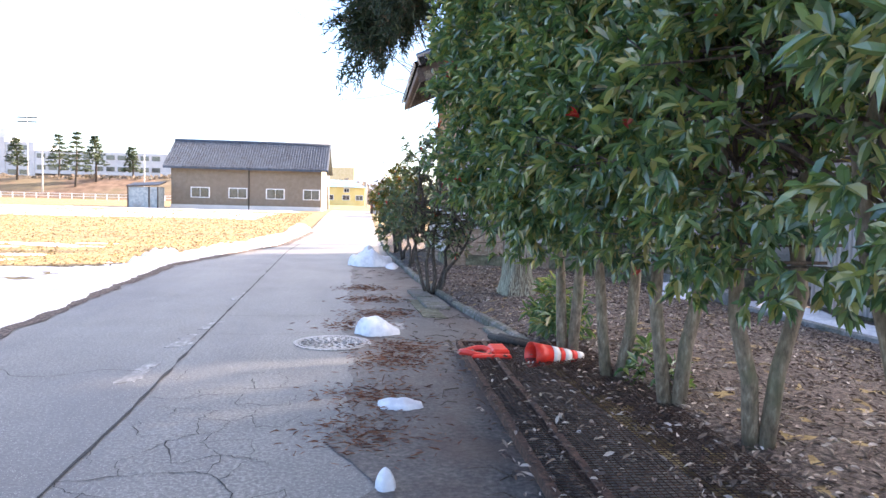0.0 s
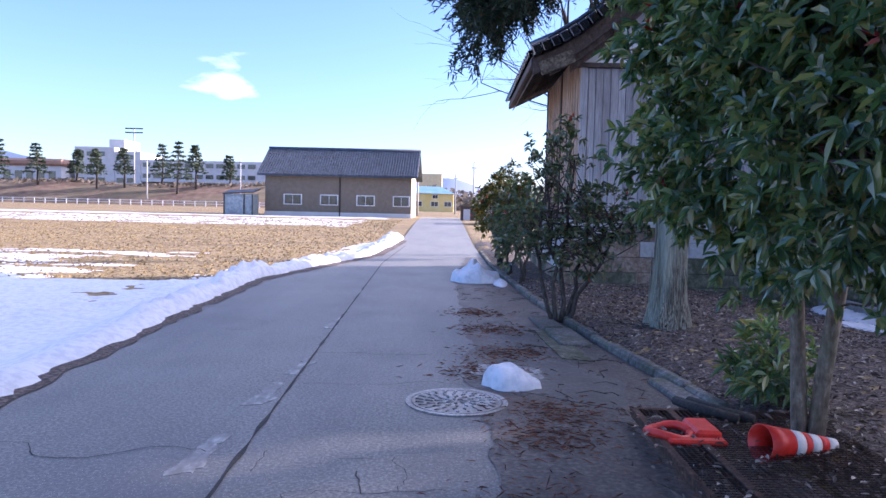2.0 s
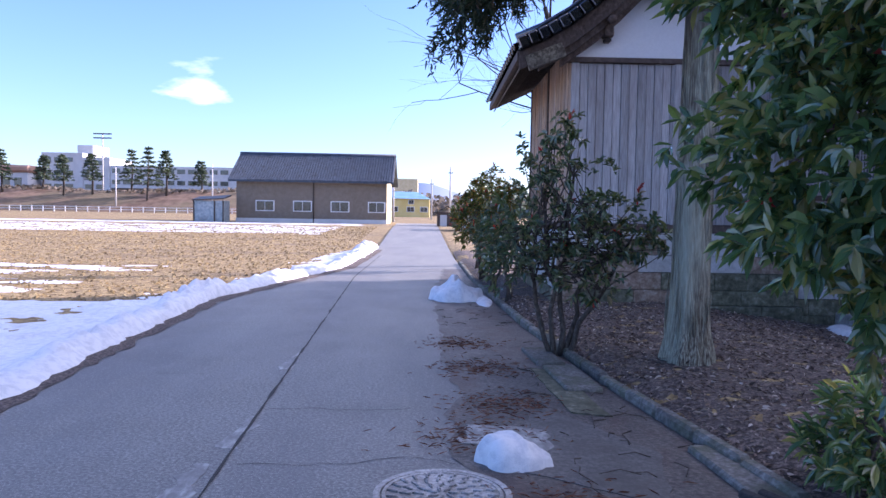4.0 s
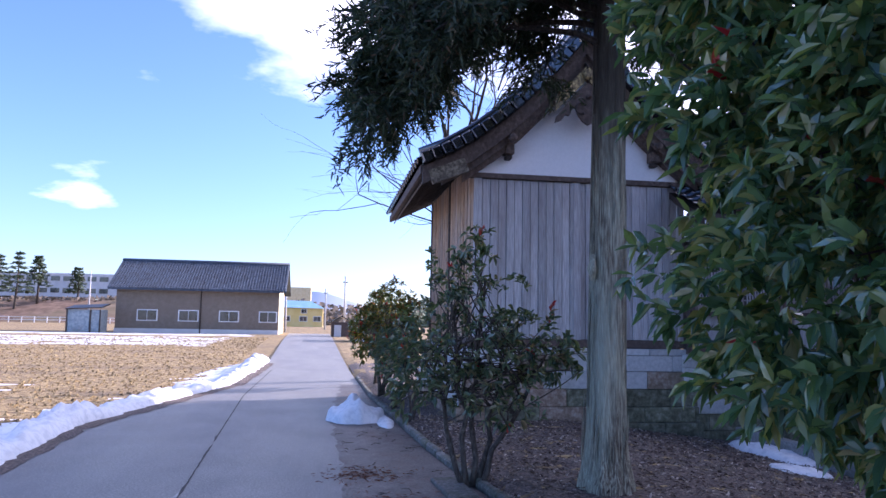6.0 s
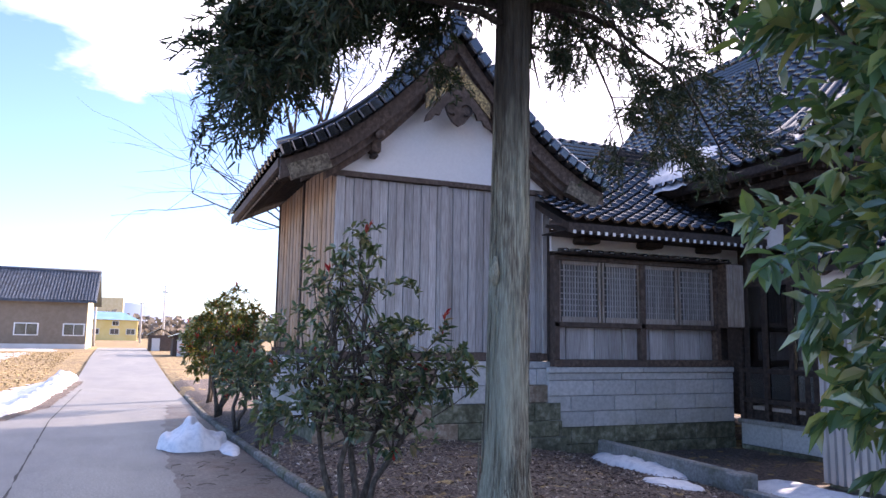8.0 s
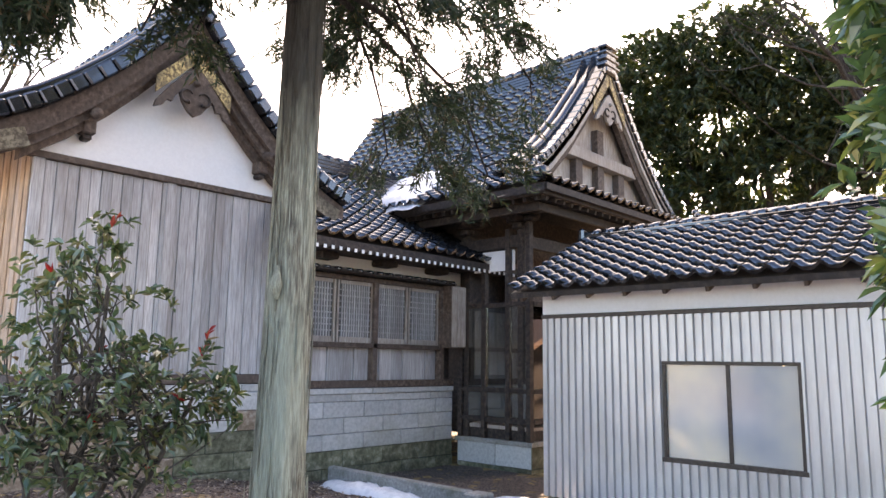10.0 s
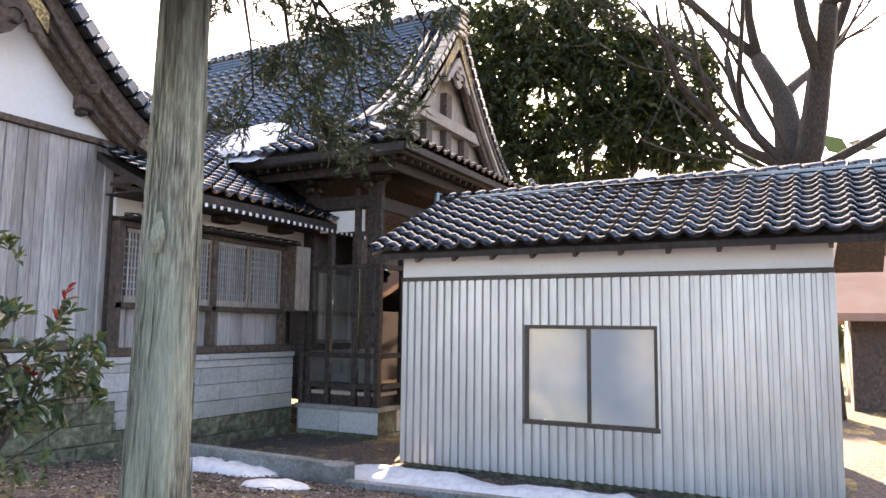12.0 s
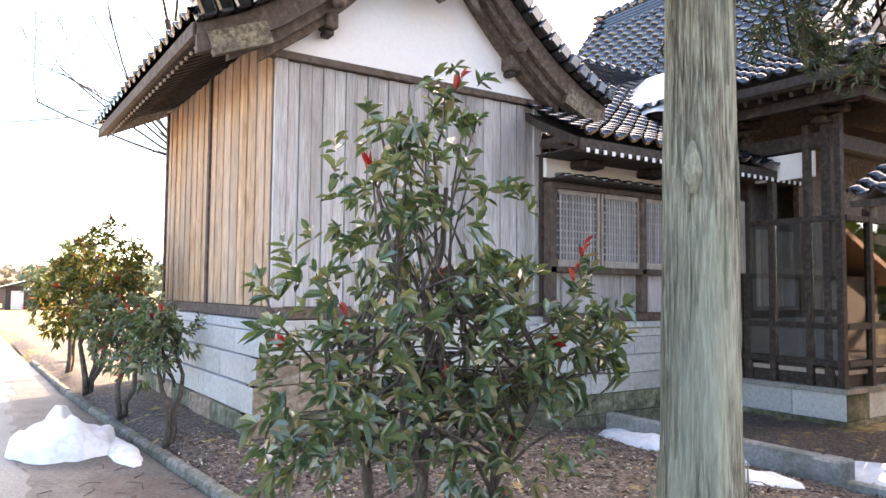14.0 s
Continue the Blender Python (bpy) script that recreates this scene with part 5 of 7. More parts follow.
def hut(x0, x1, y0, y1, z0, ze, zr, mat, label):
    h = thing("hut", label, "hut", "huts along the lane")
    box("wall", (x0, y0, z0), (x1, y1, ze), mat, h, 0.02)
    xm = (x0 + x1) / 2
    V = []
    for y in (y0 - 0.25, y1 + 0.25):
        V += [(x0 - 0.3, y, ze - 0.05), (xm, y, zr), (x1 + 0.3, y, ze - 0.05), (x0 - 0.3, y, ze - 0.17), (xm, y, zr - 0.12), (x1 + 0.3, y, ze - 0.17)]
    mesh_ob("roof", V, [(0, 1, 7, 6), (1, 2, 8, 7), (3, 9, 10, 4), (4, 10, 11, 5), (0, 3, 4, 1), (1, 4, 5, 2), (6, 7, 10, 9), (7, 8, 11, 10), (0, 6, 9, 3), (2, 5, 11, 8)], TILE, h)
    box("door", (x0 + 0.3, y0 - 0.04, z0), (x0 + 1.0, y0 - 0.004, z0 + (ze - z0) * 0.8), OFFWHITE, h, 0.01)


hut(0.5, 2.6, 78, 82, 0.28, 1.75, 2.4, BROWN_WOOD, "small brown hut with a dark roof beside the lane")
hut(2.0, 4.6, 62, 66, 0.2, 1.7, 2.1, DARK_WOOD, "small dark shack with a low roof beside the lane")


def neighbour_house():
    h = thing("neighbour_house", "low brown house with a pinkish roof beyond the shed", "house")
    box("wall", (21, -1, -0.4), (28, 6.2, 2.3), BROWN_WOOD, h, 0.03)
    V = []
    for y in (-1.6, 6.8):
        V += [(20.2, y, 2.2), (24.5, y, 4.0), (28.8, y, 2.2), (20.2, y, 2.0), (24.5, y, 3.8), (28.8, y, 2.0)]
    mesh_ob("roof", V, [(0, 1, 7, 6), (1, 2, 8, 7), (3, 9, 10, 4), (4, 10, 11, 5), (0, 3, 4, 1), (1, 4, 5, 2), (6, 7, 10, 9), (7, 8, 11, 10), (0, 6, 9, 3), (2, 5, 11, 8)], BRICKY, h)
    for y in (0.5, 3.4):
        w = box("window", (20.94, y, 0.6), (21.02, y + 1.6, 1.7), WHITE_FRAME, h, 0.01)
        box("pane", (20.92, y + 0.08, 0.68), (20.935, y + 1.52, 1.62), DARK_GLASS, w, 0)


neighbour_house()


def school():
    s = thing("school_building", "long pale concrete school building on a bank", "building")
    wings = [(-116.2, -104, 6, 17.8), (-108, -103.2, 17.8, 20.5), (-103.9, -96, 6, 16.5), (-95.9, -58, 7.5, 14.2), (-57.9, -40, 8, 14.0)]
    for a, c, z0, z1 in wings:
        w = box("wing", (a, 220 + (5 if z0 > 10 else 0), z0), (c, 236, z1), OFFWHITE, s, 0.1)
        if z0 < 10:
            fl = 2 if z1 < 15 else 3
            for f in range(fl):
                zz = z0 + 1.2 + (z1 - z0) / fl * f
                for k in range(int((c - a) / 3.2)):
                    box("window", (a + 0.6 + 3.2 * k, 219.9, zz), (a + 2.9 + 3.2 * k, 219.99, zz + 1.3), DARK_GLASS, w, 0)
    g = thing("school_gymnasium", "low school hall with a tan roof", "building")
    box("wall", (-150, 216, 5.5), (-118, 230, 11.5), OFFWHITE, g, 0.1)
    box("roof", (-151, 215, 11.5), (-117, 231, 13.6), BRICKY, g, 0.6)
    for k in range(9):
        box("window", (-149 + 3.4 * k, 215.85, 7.5), (-147 + 3.4 * k, 215.98, 10), DARK_GLASS, g, 0)
    e = thing("apartment_block", "distant pale block beyond the yellow building", "building")
    box("wall", (-18, 330, 0.2), (-7, 340, 17), CREAM, e, 0.1)


school()
V, F = [], []
xs = spaced((-260, -20, 60))
for x in xs:
    w = 1.5 * noise.noise((x * 0.05, 0, 0))
    V += [(x, 150 + w, 0.6), (x, 160 + w, 3.4 + 0.5 * noise.noise((x * 0.1, 5, 0))), (x, 168 + w, 5.6 + 0.5 * noise.noise((x * 0.08, 9, 0))), (x, 300, 6.5)]
for i in range(len(xs) - 1):
    for k in range(3):
        F.append((4 * i + k, 4 * i + 4 + k, 4 * i + 5 + k, 4 * i + 1 + k))
tagged(mesh_ob("school_bank", V, F, BANK, None, True), "brown grassy bank below the school", "ground", kind="structure")


def rail_fence():
    f = thing("road_fence", "low white rail fence along the far road", "fence")
    for k in range(60):
        x = -150 + 2.2 * k
        box("post", (x - 0.07, 148, 0.5), (x + 0.07, 148.12, 1.9), WHITE_FRAME, f, 0)
    for z in (1.25, 1.75):
        box("rail", (-150, 148.02, z), (-19, 148.1, z + 0.1), WHITE_FRAME, f, 0)


rail_fence()


def pine(x, y, z, h, seed):
    rng = random.Random(seed)
    t = thing("pine_tree", "tall far-off pine with tiered ragged branches", "tree", "pines on the bank")
    top = Vector((x + rng.uniform(-0.6, 0.6), y, z + h))
    tube("trunk", [(x, y, z - 0.5), (lerp(x, top.x, 0.5) + 0.2, y, z + h * 0.5), top], [0.26, 0.18, 0.05], TWIG_BARK, t, 6)
    V, F = [], []
    for k in range(9):
        f = lerp(0.38, 0.99, k / 8)
        r = (1 - f) * h * 0.34 + 0.7
        for j in range(60):
            a = rng.uniform(0, 6.28)
            d = r * math.sqrt(rng.random())
            if math.sin(a * 2 + seed + k * 1.7) < -0.55:
                continue
            c = Vector((lerp(x, top.x, f) + math.cos(a) * d, y + math.sin(a) * d, z + h * f - d * 0.12 + rng.uniform(-0.15, 0.25)))
            o = len(V)
            s = rng.uniform(0.3, 0.65)
            for q in range(2):
                u = Vector((rng.uniform(-1, 1), rng.uniform(-1, 1), rng.uniform(-0.3, 0.5))).normalized() * s
                w = u.cross(Vector((rng.uniform(-1, 1), rng.uniform(-1, 1), 1))).normalized() * s * 0.4
                o = len(V)
                V += [c - u, c + w, c + u, c - w]
                F.append((o, o + 1, o + 2, o + 3))
    mesh_ob("crown", V, F, PINE, t)


for i, (x, z, top) in enumerate(((-101.6, 2.8, 14.4), (-94.8, 4.2, 14.0), (-88.2, 5.0, 13.0), (-79.3, 4.6, 12.6), (-75, 4.9, 13.2), (-68.2, 4.2, 14.5), (-61.6, 2.4, 14.6), (-58.8, 5.0, 14.2), (-52.3, 4.5, 12.2))):
    pine(x, 160 + (i % 3) * 4, z, top - z, i)


def utility_pole(x, y, z, h):
    p = thing("utility_pole", "grey concrete utility pole", "pole", "poles")
    tube("pole", [(x, y, z), (x, y, z + h)], [0.16, 0.1], OFFWHITE, p, 8)
    box("cross_arm", (x - 0.3, y - 0.05, z + h - 0.8), (x + 0.3, y + 0.05, z + h - 0.68), DARK_METAL, p, 0)


utility_pole(2.2, 95, 0.5, 7)
utility_pole(-0.2, 120, 0.6, 6.5)
utility_pole(-5.2, 99, 0.4, 5.5)
utility_pole(-66, 155, 2, 9)
utility_pole(-46, 155, 2, 9)


def floodlight_mast():
    p = thing("floodlight_mast", "tall floodlight mast beside the school", "mast")
    tube("pole", [(-80, 180, 5), (-80, 180, 19.5)], [0.2, 0.14], OFFWHITE, p, 6)
    for k in range(2):
        box("lamp_rack", (-82.2, 179.9, 18.3 + k * 1.0), (-77.8, 180.1, 18.6 + k * 1.0), DARK_METAL, p, 0)


floodlight_mast()


def scrub(name, x0, x1, y0, y1, z0, zmax, n, seed, size, mat, label):
    rng = random.Random(seed)
    V, F = [], []
    for k in range(n):
        x, y = rng.uniform(x0, x1), rng.uniform(y0, y1)
        h = zmax * (0.55 + 0.45 * noise.noise((x * 0.06, y * 0.06, seed))) * rng.random() ** 0.6
        c = Vector((x, y, z0 + h))
        u = Vector((rng.uniform(-1, 1), rng.uniform(-1, 1), rng.uniform(-1, 1))).normalized() * size * rng.uniform(0.5, 1)
        w = u.orthogonal().normalized() * size * 0.5
        o = len(V)
        V += [c - u, c + w, c + u, c - w]
        F.append((o, o + 1, o + 2, o + 3))
    tagged(mesh_ob(name, V, F, mat), label, "trees", kind="stuff")


scrub("far_woods", -30, 160, 240, 300, 0.5, 11, 5000, 2, 1.6, WOODS, "brown bare woods and houses in the distance")
scrub("far_conifers", 12, 60, 190, 225, 0.5, 10, 2500, 3, 1.2, PINE, "dark conifers in the distance")
scrub("school_scrub", -150, -40, 166, 176, 4.5, 2.6, 2600, 5, 0.7, WOODS, "leafless brown scrub at the foot of the school")
scrub("east_woods", 40, 110, -30, 90, -0.5, 13, 7000, 6, 1.3, DARK_LEAF, "dark evergreen woods behind the shrine")

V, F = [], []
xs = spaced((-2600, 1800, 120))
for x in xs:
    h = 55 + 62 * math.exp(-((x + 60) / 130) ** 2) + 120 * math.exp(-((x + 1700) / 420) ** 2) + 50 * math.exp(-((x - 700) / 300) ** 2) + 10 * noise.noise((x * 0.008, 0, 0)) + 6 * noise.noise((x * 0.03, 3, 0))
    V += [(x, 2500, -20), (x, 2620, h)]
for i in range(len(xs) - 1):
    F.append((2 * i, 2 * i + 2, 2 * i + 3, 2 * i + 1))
tagged(mesh_ob("hills_backdrop", V, F, HAZE_HILL, None, True), "hills on the horizon, pale blue with painted haze", "hills", kind="structure")


# ---- trees and shrubs ----
def leaf_cloud(whorls, rng, leaves=7, length=0.1, width=0.036, spread=(0.5, 1.25), droop=0.25):
    """Folded pointed leaves in whorls. whorls: list of (place, direction, scale)."""
    n = len(whorls) * leaves
    g = np.random.RandomState(rng.randrange(1 << 30))
    c = np.repeat(np.array([w[0] for w in whorls], float), leaves, 0)
    ax = np.repeat(np.array([w[1] for w in whorls], float), leaves, 0)
    sc = np.repeat(np.array([w[2] for w in whorls], float), leaves)
    ax /= np.linalg.norm(ax, axis=1, keepdims=True) + 1e-9
    side = np.cross(ax, g.normal(size=(n, 3)))
    side /= np.linalg.norm(side, axis=1, keepdims=True) + 1e-9
    tilt = g.uniform(spread[0], spread[1], n)[:, None]
    d = ax * np.cos(tilt) + side * np.sin(tilt)
    d[:, 2] -= g.uniform(0, droop * 2, n)
    d /= np.linalg.norm(d, axis=1, keepdims=True)
    up = np.array([0, 0, 1.0]) + 0.5 * g.normal(size=(n, 3)) + 0.5 * ax
    wv = np.cross(d, up)
    wv /= np.linalg.norm(wv, axis=1, keepdims=True) + 1e-9
    nv = np.cross(wv, d)
    L = (length * g.uniform(0.65, 1.25, n) * sc)[:, None]
    W = (width * g.uniform(0.75, 1.2, n) * sc)[:, None]
    b = c + ax * (g.uniform(-0.5, 0.3, n)[:, None] * length)
    mid = b + d * L * 0.5 - nv * L * 0.06
    tip = b + d * L - np.array([0, 0, 1.0]) * L * 0.16 * g.uniform(0, 1.5, n)[:, None]
    l1, r1 = b + d * L * 0.3 + wv * W * 0.42 + nv * W * 0.2, b + d * L * 0.3 - wv * W * 0.42 + nv * W * 0.2
    l2, r2 = b + d * L * 0.65 + wv * W * 0.4 + nv * W * 0.16, b + d * L * 0.65 - wv * W * 0.4 + nv * W * 0.16
    V = np.stack([b, l1, l2, tip, r2, r1, mid], 1).reshape(-1, 3)
    o = np.arange(n)[:, None] * 7
    F = np.concatenate([o + np.array([[0, 6, 2, 1]]), o + np.array([[6, 3, 3, 2]]), o + np.array([[0, 5, 4, 6]]), o + np.array([[6, 4, 3, 3]])], 1).reshape(-1, 4)
    return V, F


def fast_mesh(name, V, F, mat, parent, smooth=False, label=""):
    """Quads and triangles (a repeated index) from arrays."""
    faces = []
    for f in F.tolist():
        q = []
        for i in f:
            if i not in q:
                q.append(i)
        faces.append(q)
    return mesh_ob(name, V.tolist(), faces, mat, parent, smooth, label)


def whorls_in(blobs, n, rng, shell=0.62, cut=None, up=0.25):
    """Shoots near the skin of an uneven heap of blobs (centre, radii)."""
    out = []
    vol = [r[0] * r[1] + r[1] * r[2] + r[0] * r[2] for _, r in blobs]
    guard = 0
    while len(out) < n and guard < n * 30:
        guard += 1
        c, r = rng.choices(blobs, vol)[0]
        v = Vector((rng.gauss(0, 1), rng.gauss(0, 1), rng.gauss(0, 1))).normalized()
        k = lerp(shell, 1.03, rng.random() ** 0.6)
        p = Vector((c[0] + v.x * r[0] * k, c[1] + v.y * r[1] * k, c[2] + v.z * r[2] * k))
        q = p * 2.2
        if noise.noise(q) < -0.3:
            continue
        p += Vector((noise.noise(q * 1.5), noise.noise(q * 1.5 + Vector((7, 0, 0))), noise.noise(q * 1.5 + Vector((0, 9, 0))))) * 0.16
        if cut and cut(p):
            continue
        out.append((p, v + Vector((rng.gauss(0, 0.35), rng.gauss(0, 0.35), up + rng.gauss(0, 0.3))), rng.uniform(0.8, 1.15)))
    return out


def limb(a, b, r0, r1, rng, n=6, sag=0.15):
    a, b = Vector(a), Vector(b)
    pts = []
    for i in range(n):
        t = i / (n - 1)
        p = a.lerp(b, t)
        w = math.sin(math.pi * t) * sag
        pts.append(p + Vector((rng.uniform(-1, 1), rng.uniform(-1, 1), rng.uniform(-0.4, 0.8))) * w * 0.4)
    return pts, [lerp(r0, r1, i / (n - 1)) for i in range(n)]


def leafy_tree(name, label, category, base, stems, blobs, shoots, seed, mat, leaf=(0.1, 0.036), leaves=7, red=0, group="", cut=None, twigs=60, stem_r=0.05, shell=0.62, up=0.25, spread=(0.5, 1.25), droop=0.25, bark=TWIG_BARK):
    rng = random.Random(seed)
    t = thing(name, label, category, group)
    bx, by = base
    bz = land(bx, by) - 0.06
    for k, (dx, dy, top) in enumerate(stems):
        pts, rad = limb((bx + dx * 0.1, by + dy * 0.1, bz), (bx + dx, by + dy, top), stem_r, stem_r * 0.35, rng, 8, 0.22)
        tube("trunk" if k == 0 else "stem", pts, rad, bark, t, 10, 0.2, rng=rng)
    shs = whorls_in(blobs, shoots, rng, shell, cut, up)
    tw = []
    for k in range(min(twigs, len(shs))):
        p = Vector(shs[rng.randrange(len(shs))][0])
        dx, dy, top = rng.choice(stems)
        f = rng.uniform(0.45, 1)
        q = Vector((bx + dx * f, by + dy * f, lerp(bz, top, f)))
        if q.z > p.z + 0.3:
            q.z = p.z
        tw.append(limb(q, p, 0.012, 0.004, rng, 5, 0.12))
    tubes("twig_growth", tw, TWIG_BARK, t, 4)["kind"] = "stuff"
    if red:
        k = rng.sample(range(len(shs)), min(red, len(shs)))
        tips = [(Vector(shs[i][0]) + Vector(shs[i][1]).normalized() * 0.06, Vector(shs[i][1]) + Vector((0, 0, 1)), 0.95) for i in k]
        V, F = leaf_cloud(tips, rng, 4, leaf[0], leaf[1] * 0.8, (0.2, 0.7), 0.05)
        fast_mesh("young_leaves", V, F, RED_LEAF, t, False, "young red shoot leaves")
    V, F = leaf_cloud(shs, rng, leaves, leaf[0], leaf[1], spread, droop)
    fast_mesh("crown", V, F, mat, t)
    return t


# the row of tall broad-leaved evergreens along the lane
def hedge_cut(p):
    if p.y > 6.2 + 0.12 * (p.x - 1.1) + 0.2 * noise.noise((p.z * 1.4, p.x * 1.4, 7)) + (0.15 if p.z > 2.2 else 0):
        return True
    return p.x < 1.02 + 0.25 * noise.noise((p.y * 0.9, p.z * 0.9, 0)) or (p.z < 1.75 and p.x < 1.5 and p.z < 1.0 + 0.5 * noise.noise((p.y * 1.3, 0, 4)))


for i, (bx, by) in enumerate(((2.3, 6.2), (2.45, 5.4), (2.6, 4.6), (2.75, 3.75), (2.85, 2.7), (2.9, 1.4))):
    rr = random.Random(50 + i)
    blobs = [((bx - 0.55, by, 2.0), (0.85, 0.85, 0.95)), ((bx - 0.5, by - 0.2, 3.1), (0.95, 0.9, 1.0)), ((bx - 0.1, by + 0.1, 4.2), (1.0, 0.9, 0.9)), ((bx + 0.5, by, 2.8), (0.8, 0.8, 1.0)),
             ((bx - 0.7 + rr.uniform(-0.1, 0.1), by + 0.35, 2.6), (0.75, 0.6, 0.7))]
    if i == 0:
        blobs = [((bx - 0.45, by - 0.3, 2.1), (0.85, 0.6, 0.9)), ((bx - 0.4, by - 0.25, 3.2), (0.95, 0.65, 0.9)), ((bx + 0.1, by - 0.3, 4.0), (0.9, 0.7, 0.8))]
    leafy_tree("broadleaf_evergreen", "tall dense evergreen with glossy leaves and red young shoots", "tree", (bx, by),
               [(-0.35, 0.0, 2.9), (0.3, -0.3, 3.4)], blobs, 3600, 60 + i, HEDGE_LEAF, (0.084, 0.037), 8, 14, "evergreens along the lane", hedge_cut, 90, 0.052, bark=HEDGE_BARK)

# young shrubs by the gabled hall
leafy_tree("camellia_shrub", "open camellia-like shrub with several thin stems and red tips", "shrub", (1.5, 11.35),
           [(-0.25, -0.1, 1.9), (0.15, 0.05, 2.2), (0.5, 0.2, 1.7), (-0.5, 0.1, 1.5), (0.8, -0.1, 1.4)],
           [((1.15, 11.25, 1.55), (0.6, 0.6, 0.6)), ((1.75, 11.3, 1.45), (0.55, 0.6, 0.5)), ((1.3, 11.3, 2.15), (0.42, 0.45, 0.42)), ((1.45, 11.3, 2.5), (0.3, 0.3, 0.3)), ((2.0, 11.25, 2.0), (0.35, 0.35, 0.3)), ((0.95, 11.2, 1.1), (0.4, 0.45, 0.4)), ((1.7, 11.2, 0.95), (0.5, 0.5, 0.35)), ((2.15, 11.2, 1.5), (0.45, 0.4, 0.4)), ((2.45, 11.2, 1.35), (0.3, 0.3, 0.25))],
           480, 81, SHRUB_LEAF, (0.1, 0.044), 7, 12, "young shrubs", None, 120, 0.035, 0.2, 0.4)
leafy_tree("camellia_shrub", "small shrub on a leaning stem with glossy leaves", "shrub", (1.42, 16.2), [(-0.1, 0, 1.5), (0.15, 0.1, 1.3)],
           [((1.3, 16.2, 1.25), (0.42, 0.45, 0.4)), ((1.1, 16.1, 0.95), (0.3, 0.35, 0.3))], 160, 82, SHRUB_LEAF, (0.1, 0.038), 7, 8, "young shrubs", None, 40, 0.035, 0.2)
leafy_tree("camellia_shrub", "rounded shrub with yellowing and reddish leaves", "shrub", (1.25, 20.6), [(-0.1, 0, 1.9), (0.2, 0.2, 1.8), (0.4, 0, 1.6)],
           [((1.05, 20.5, 1.5), (0.6, 0.7, 0.65)), ((1.5, 20.6, 2.0), (0.65, 0.7, 0.7)), ((1.7, 20.6, 1.3), (0.5, 0.6, 0.5))], 620, 83, GOLD_LEAF, (0.11, 0.042), 7, 20, "young shrubs", None, 60, 0.05, 0.3)
leafy_tree("camellia_shrub", "leafy shrub with reddish twigs by the lane", "shrub", (1.35, 18.2), [(-0.1, 0, 1.5), (0.2, 0.1, 1.4)],
           [((1.3, 18.2, 1.2), (0.45, 0.5, 0.5)), ((1.55, 18.3, 1.0), (0.35, 0.4, 0.4))], 240, 84, SHRUB_LEAF, (0.11, 0.04), 7, 10, "young shrubs", None, 40, 0.04, 0.25)
leafy_tree("camellia_shrub", "rounded shrub with green and reddish leaves beyond the hall", "shrub", (1.3, 23.5), [(0, 0, 1.9), (0.3, 0.2, 1.7)],
           [((1.2, 23.5, 1.5), (0.6, 0.7, 0.7)), ((1.6, 23.6, 2.1), (0.6, 0.7, 0.6))], 480, 85, SHRUB_LEAF, (0.11, 0.042), 7, 18, "young shrubs", None, 50, 0.05, 0.3)
leafy_tree("low_evergreen_bush", "low bushy evergreen at the foot of the tall trees", "bush", (2.5, 7.05), [(0, 0, 0.55), (0.15, 0.1, 0.5)],
           [((2.45, 7.0, 0.38), (0.34, 0.34, 0.3))], 130, 86, HEDGE_LEAF, (0.12, 0.036), 7, 0, "", None, 20, 0.02, 0.2, 0.6)
leafy_tree("low_evergreen_bush", "tiny green seedling bush in the leaf litter", "bush", (2.75, 5.2), [(0, 0, 0.3), (0.1, 0, 0.25)],
           [((2.7, 5.2, 0.25), (0.2, 0.25, 0.12))], 26, 87, HEDGE_LEAF, (0.12, 0.04), 6, 0, "", None, 8, 0.01, 0.2, 0.8)


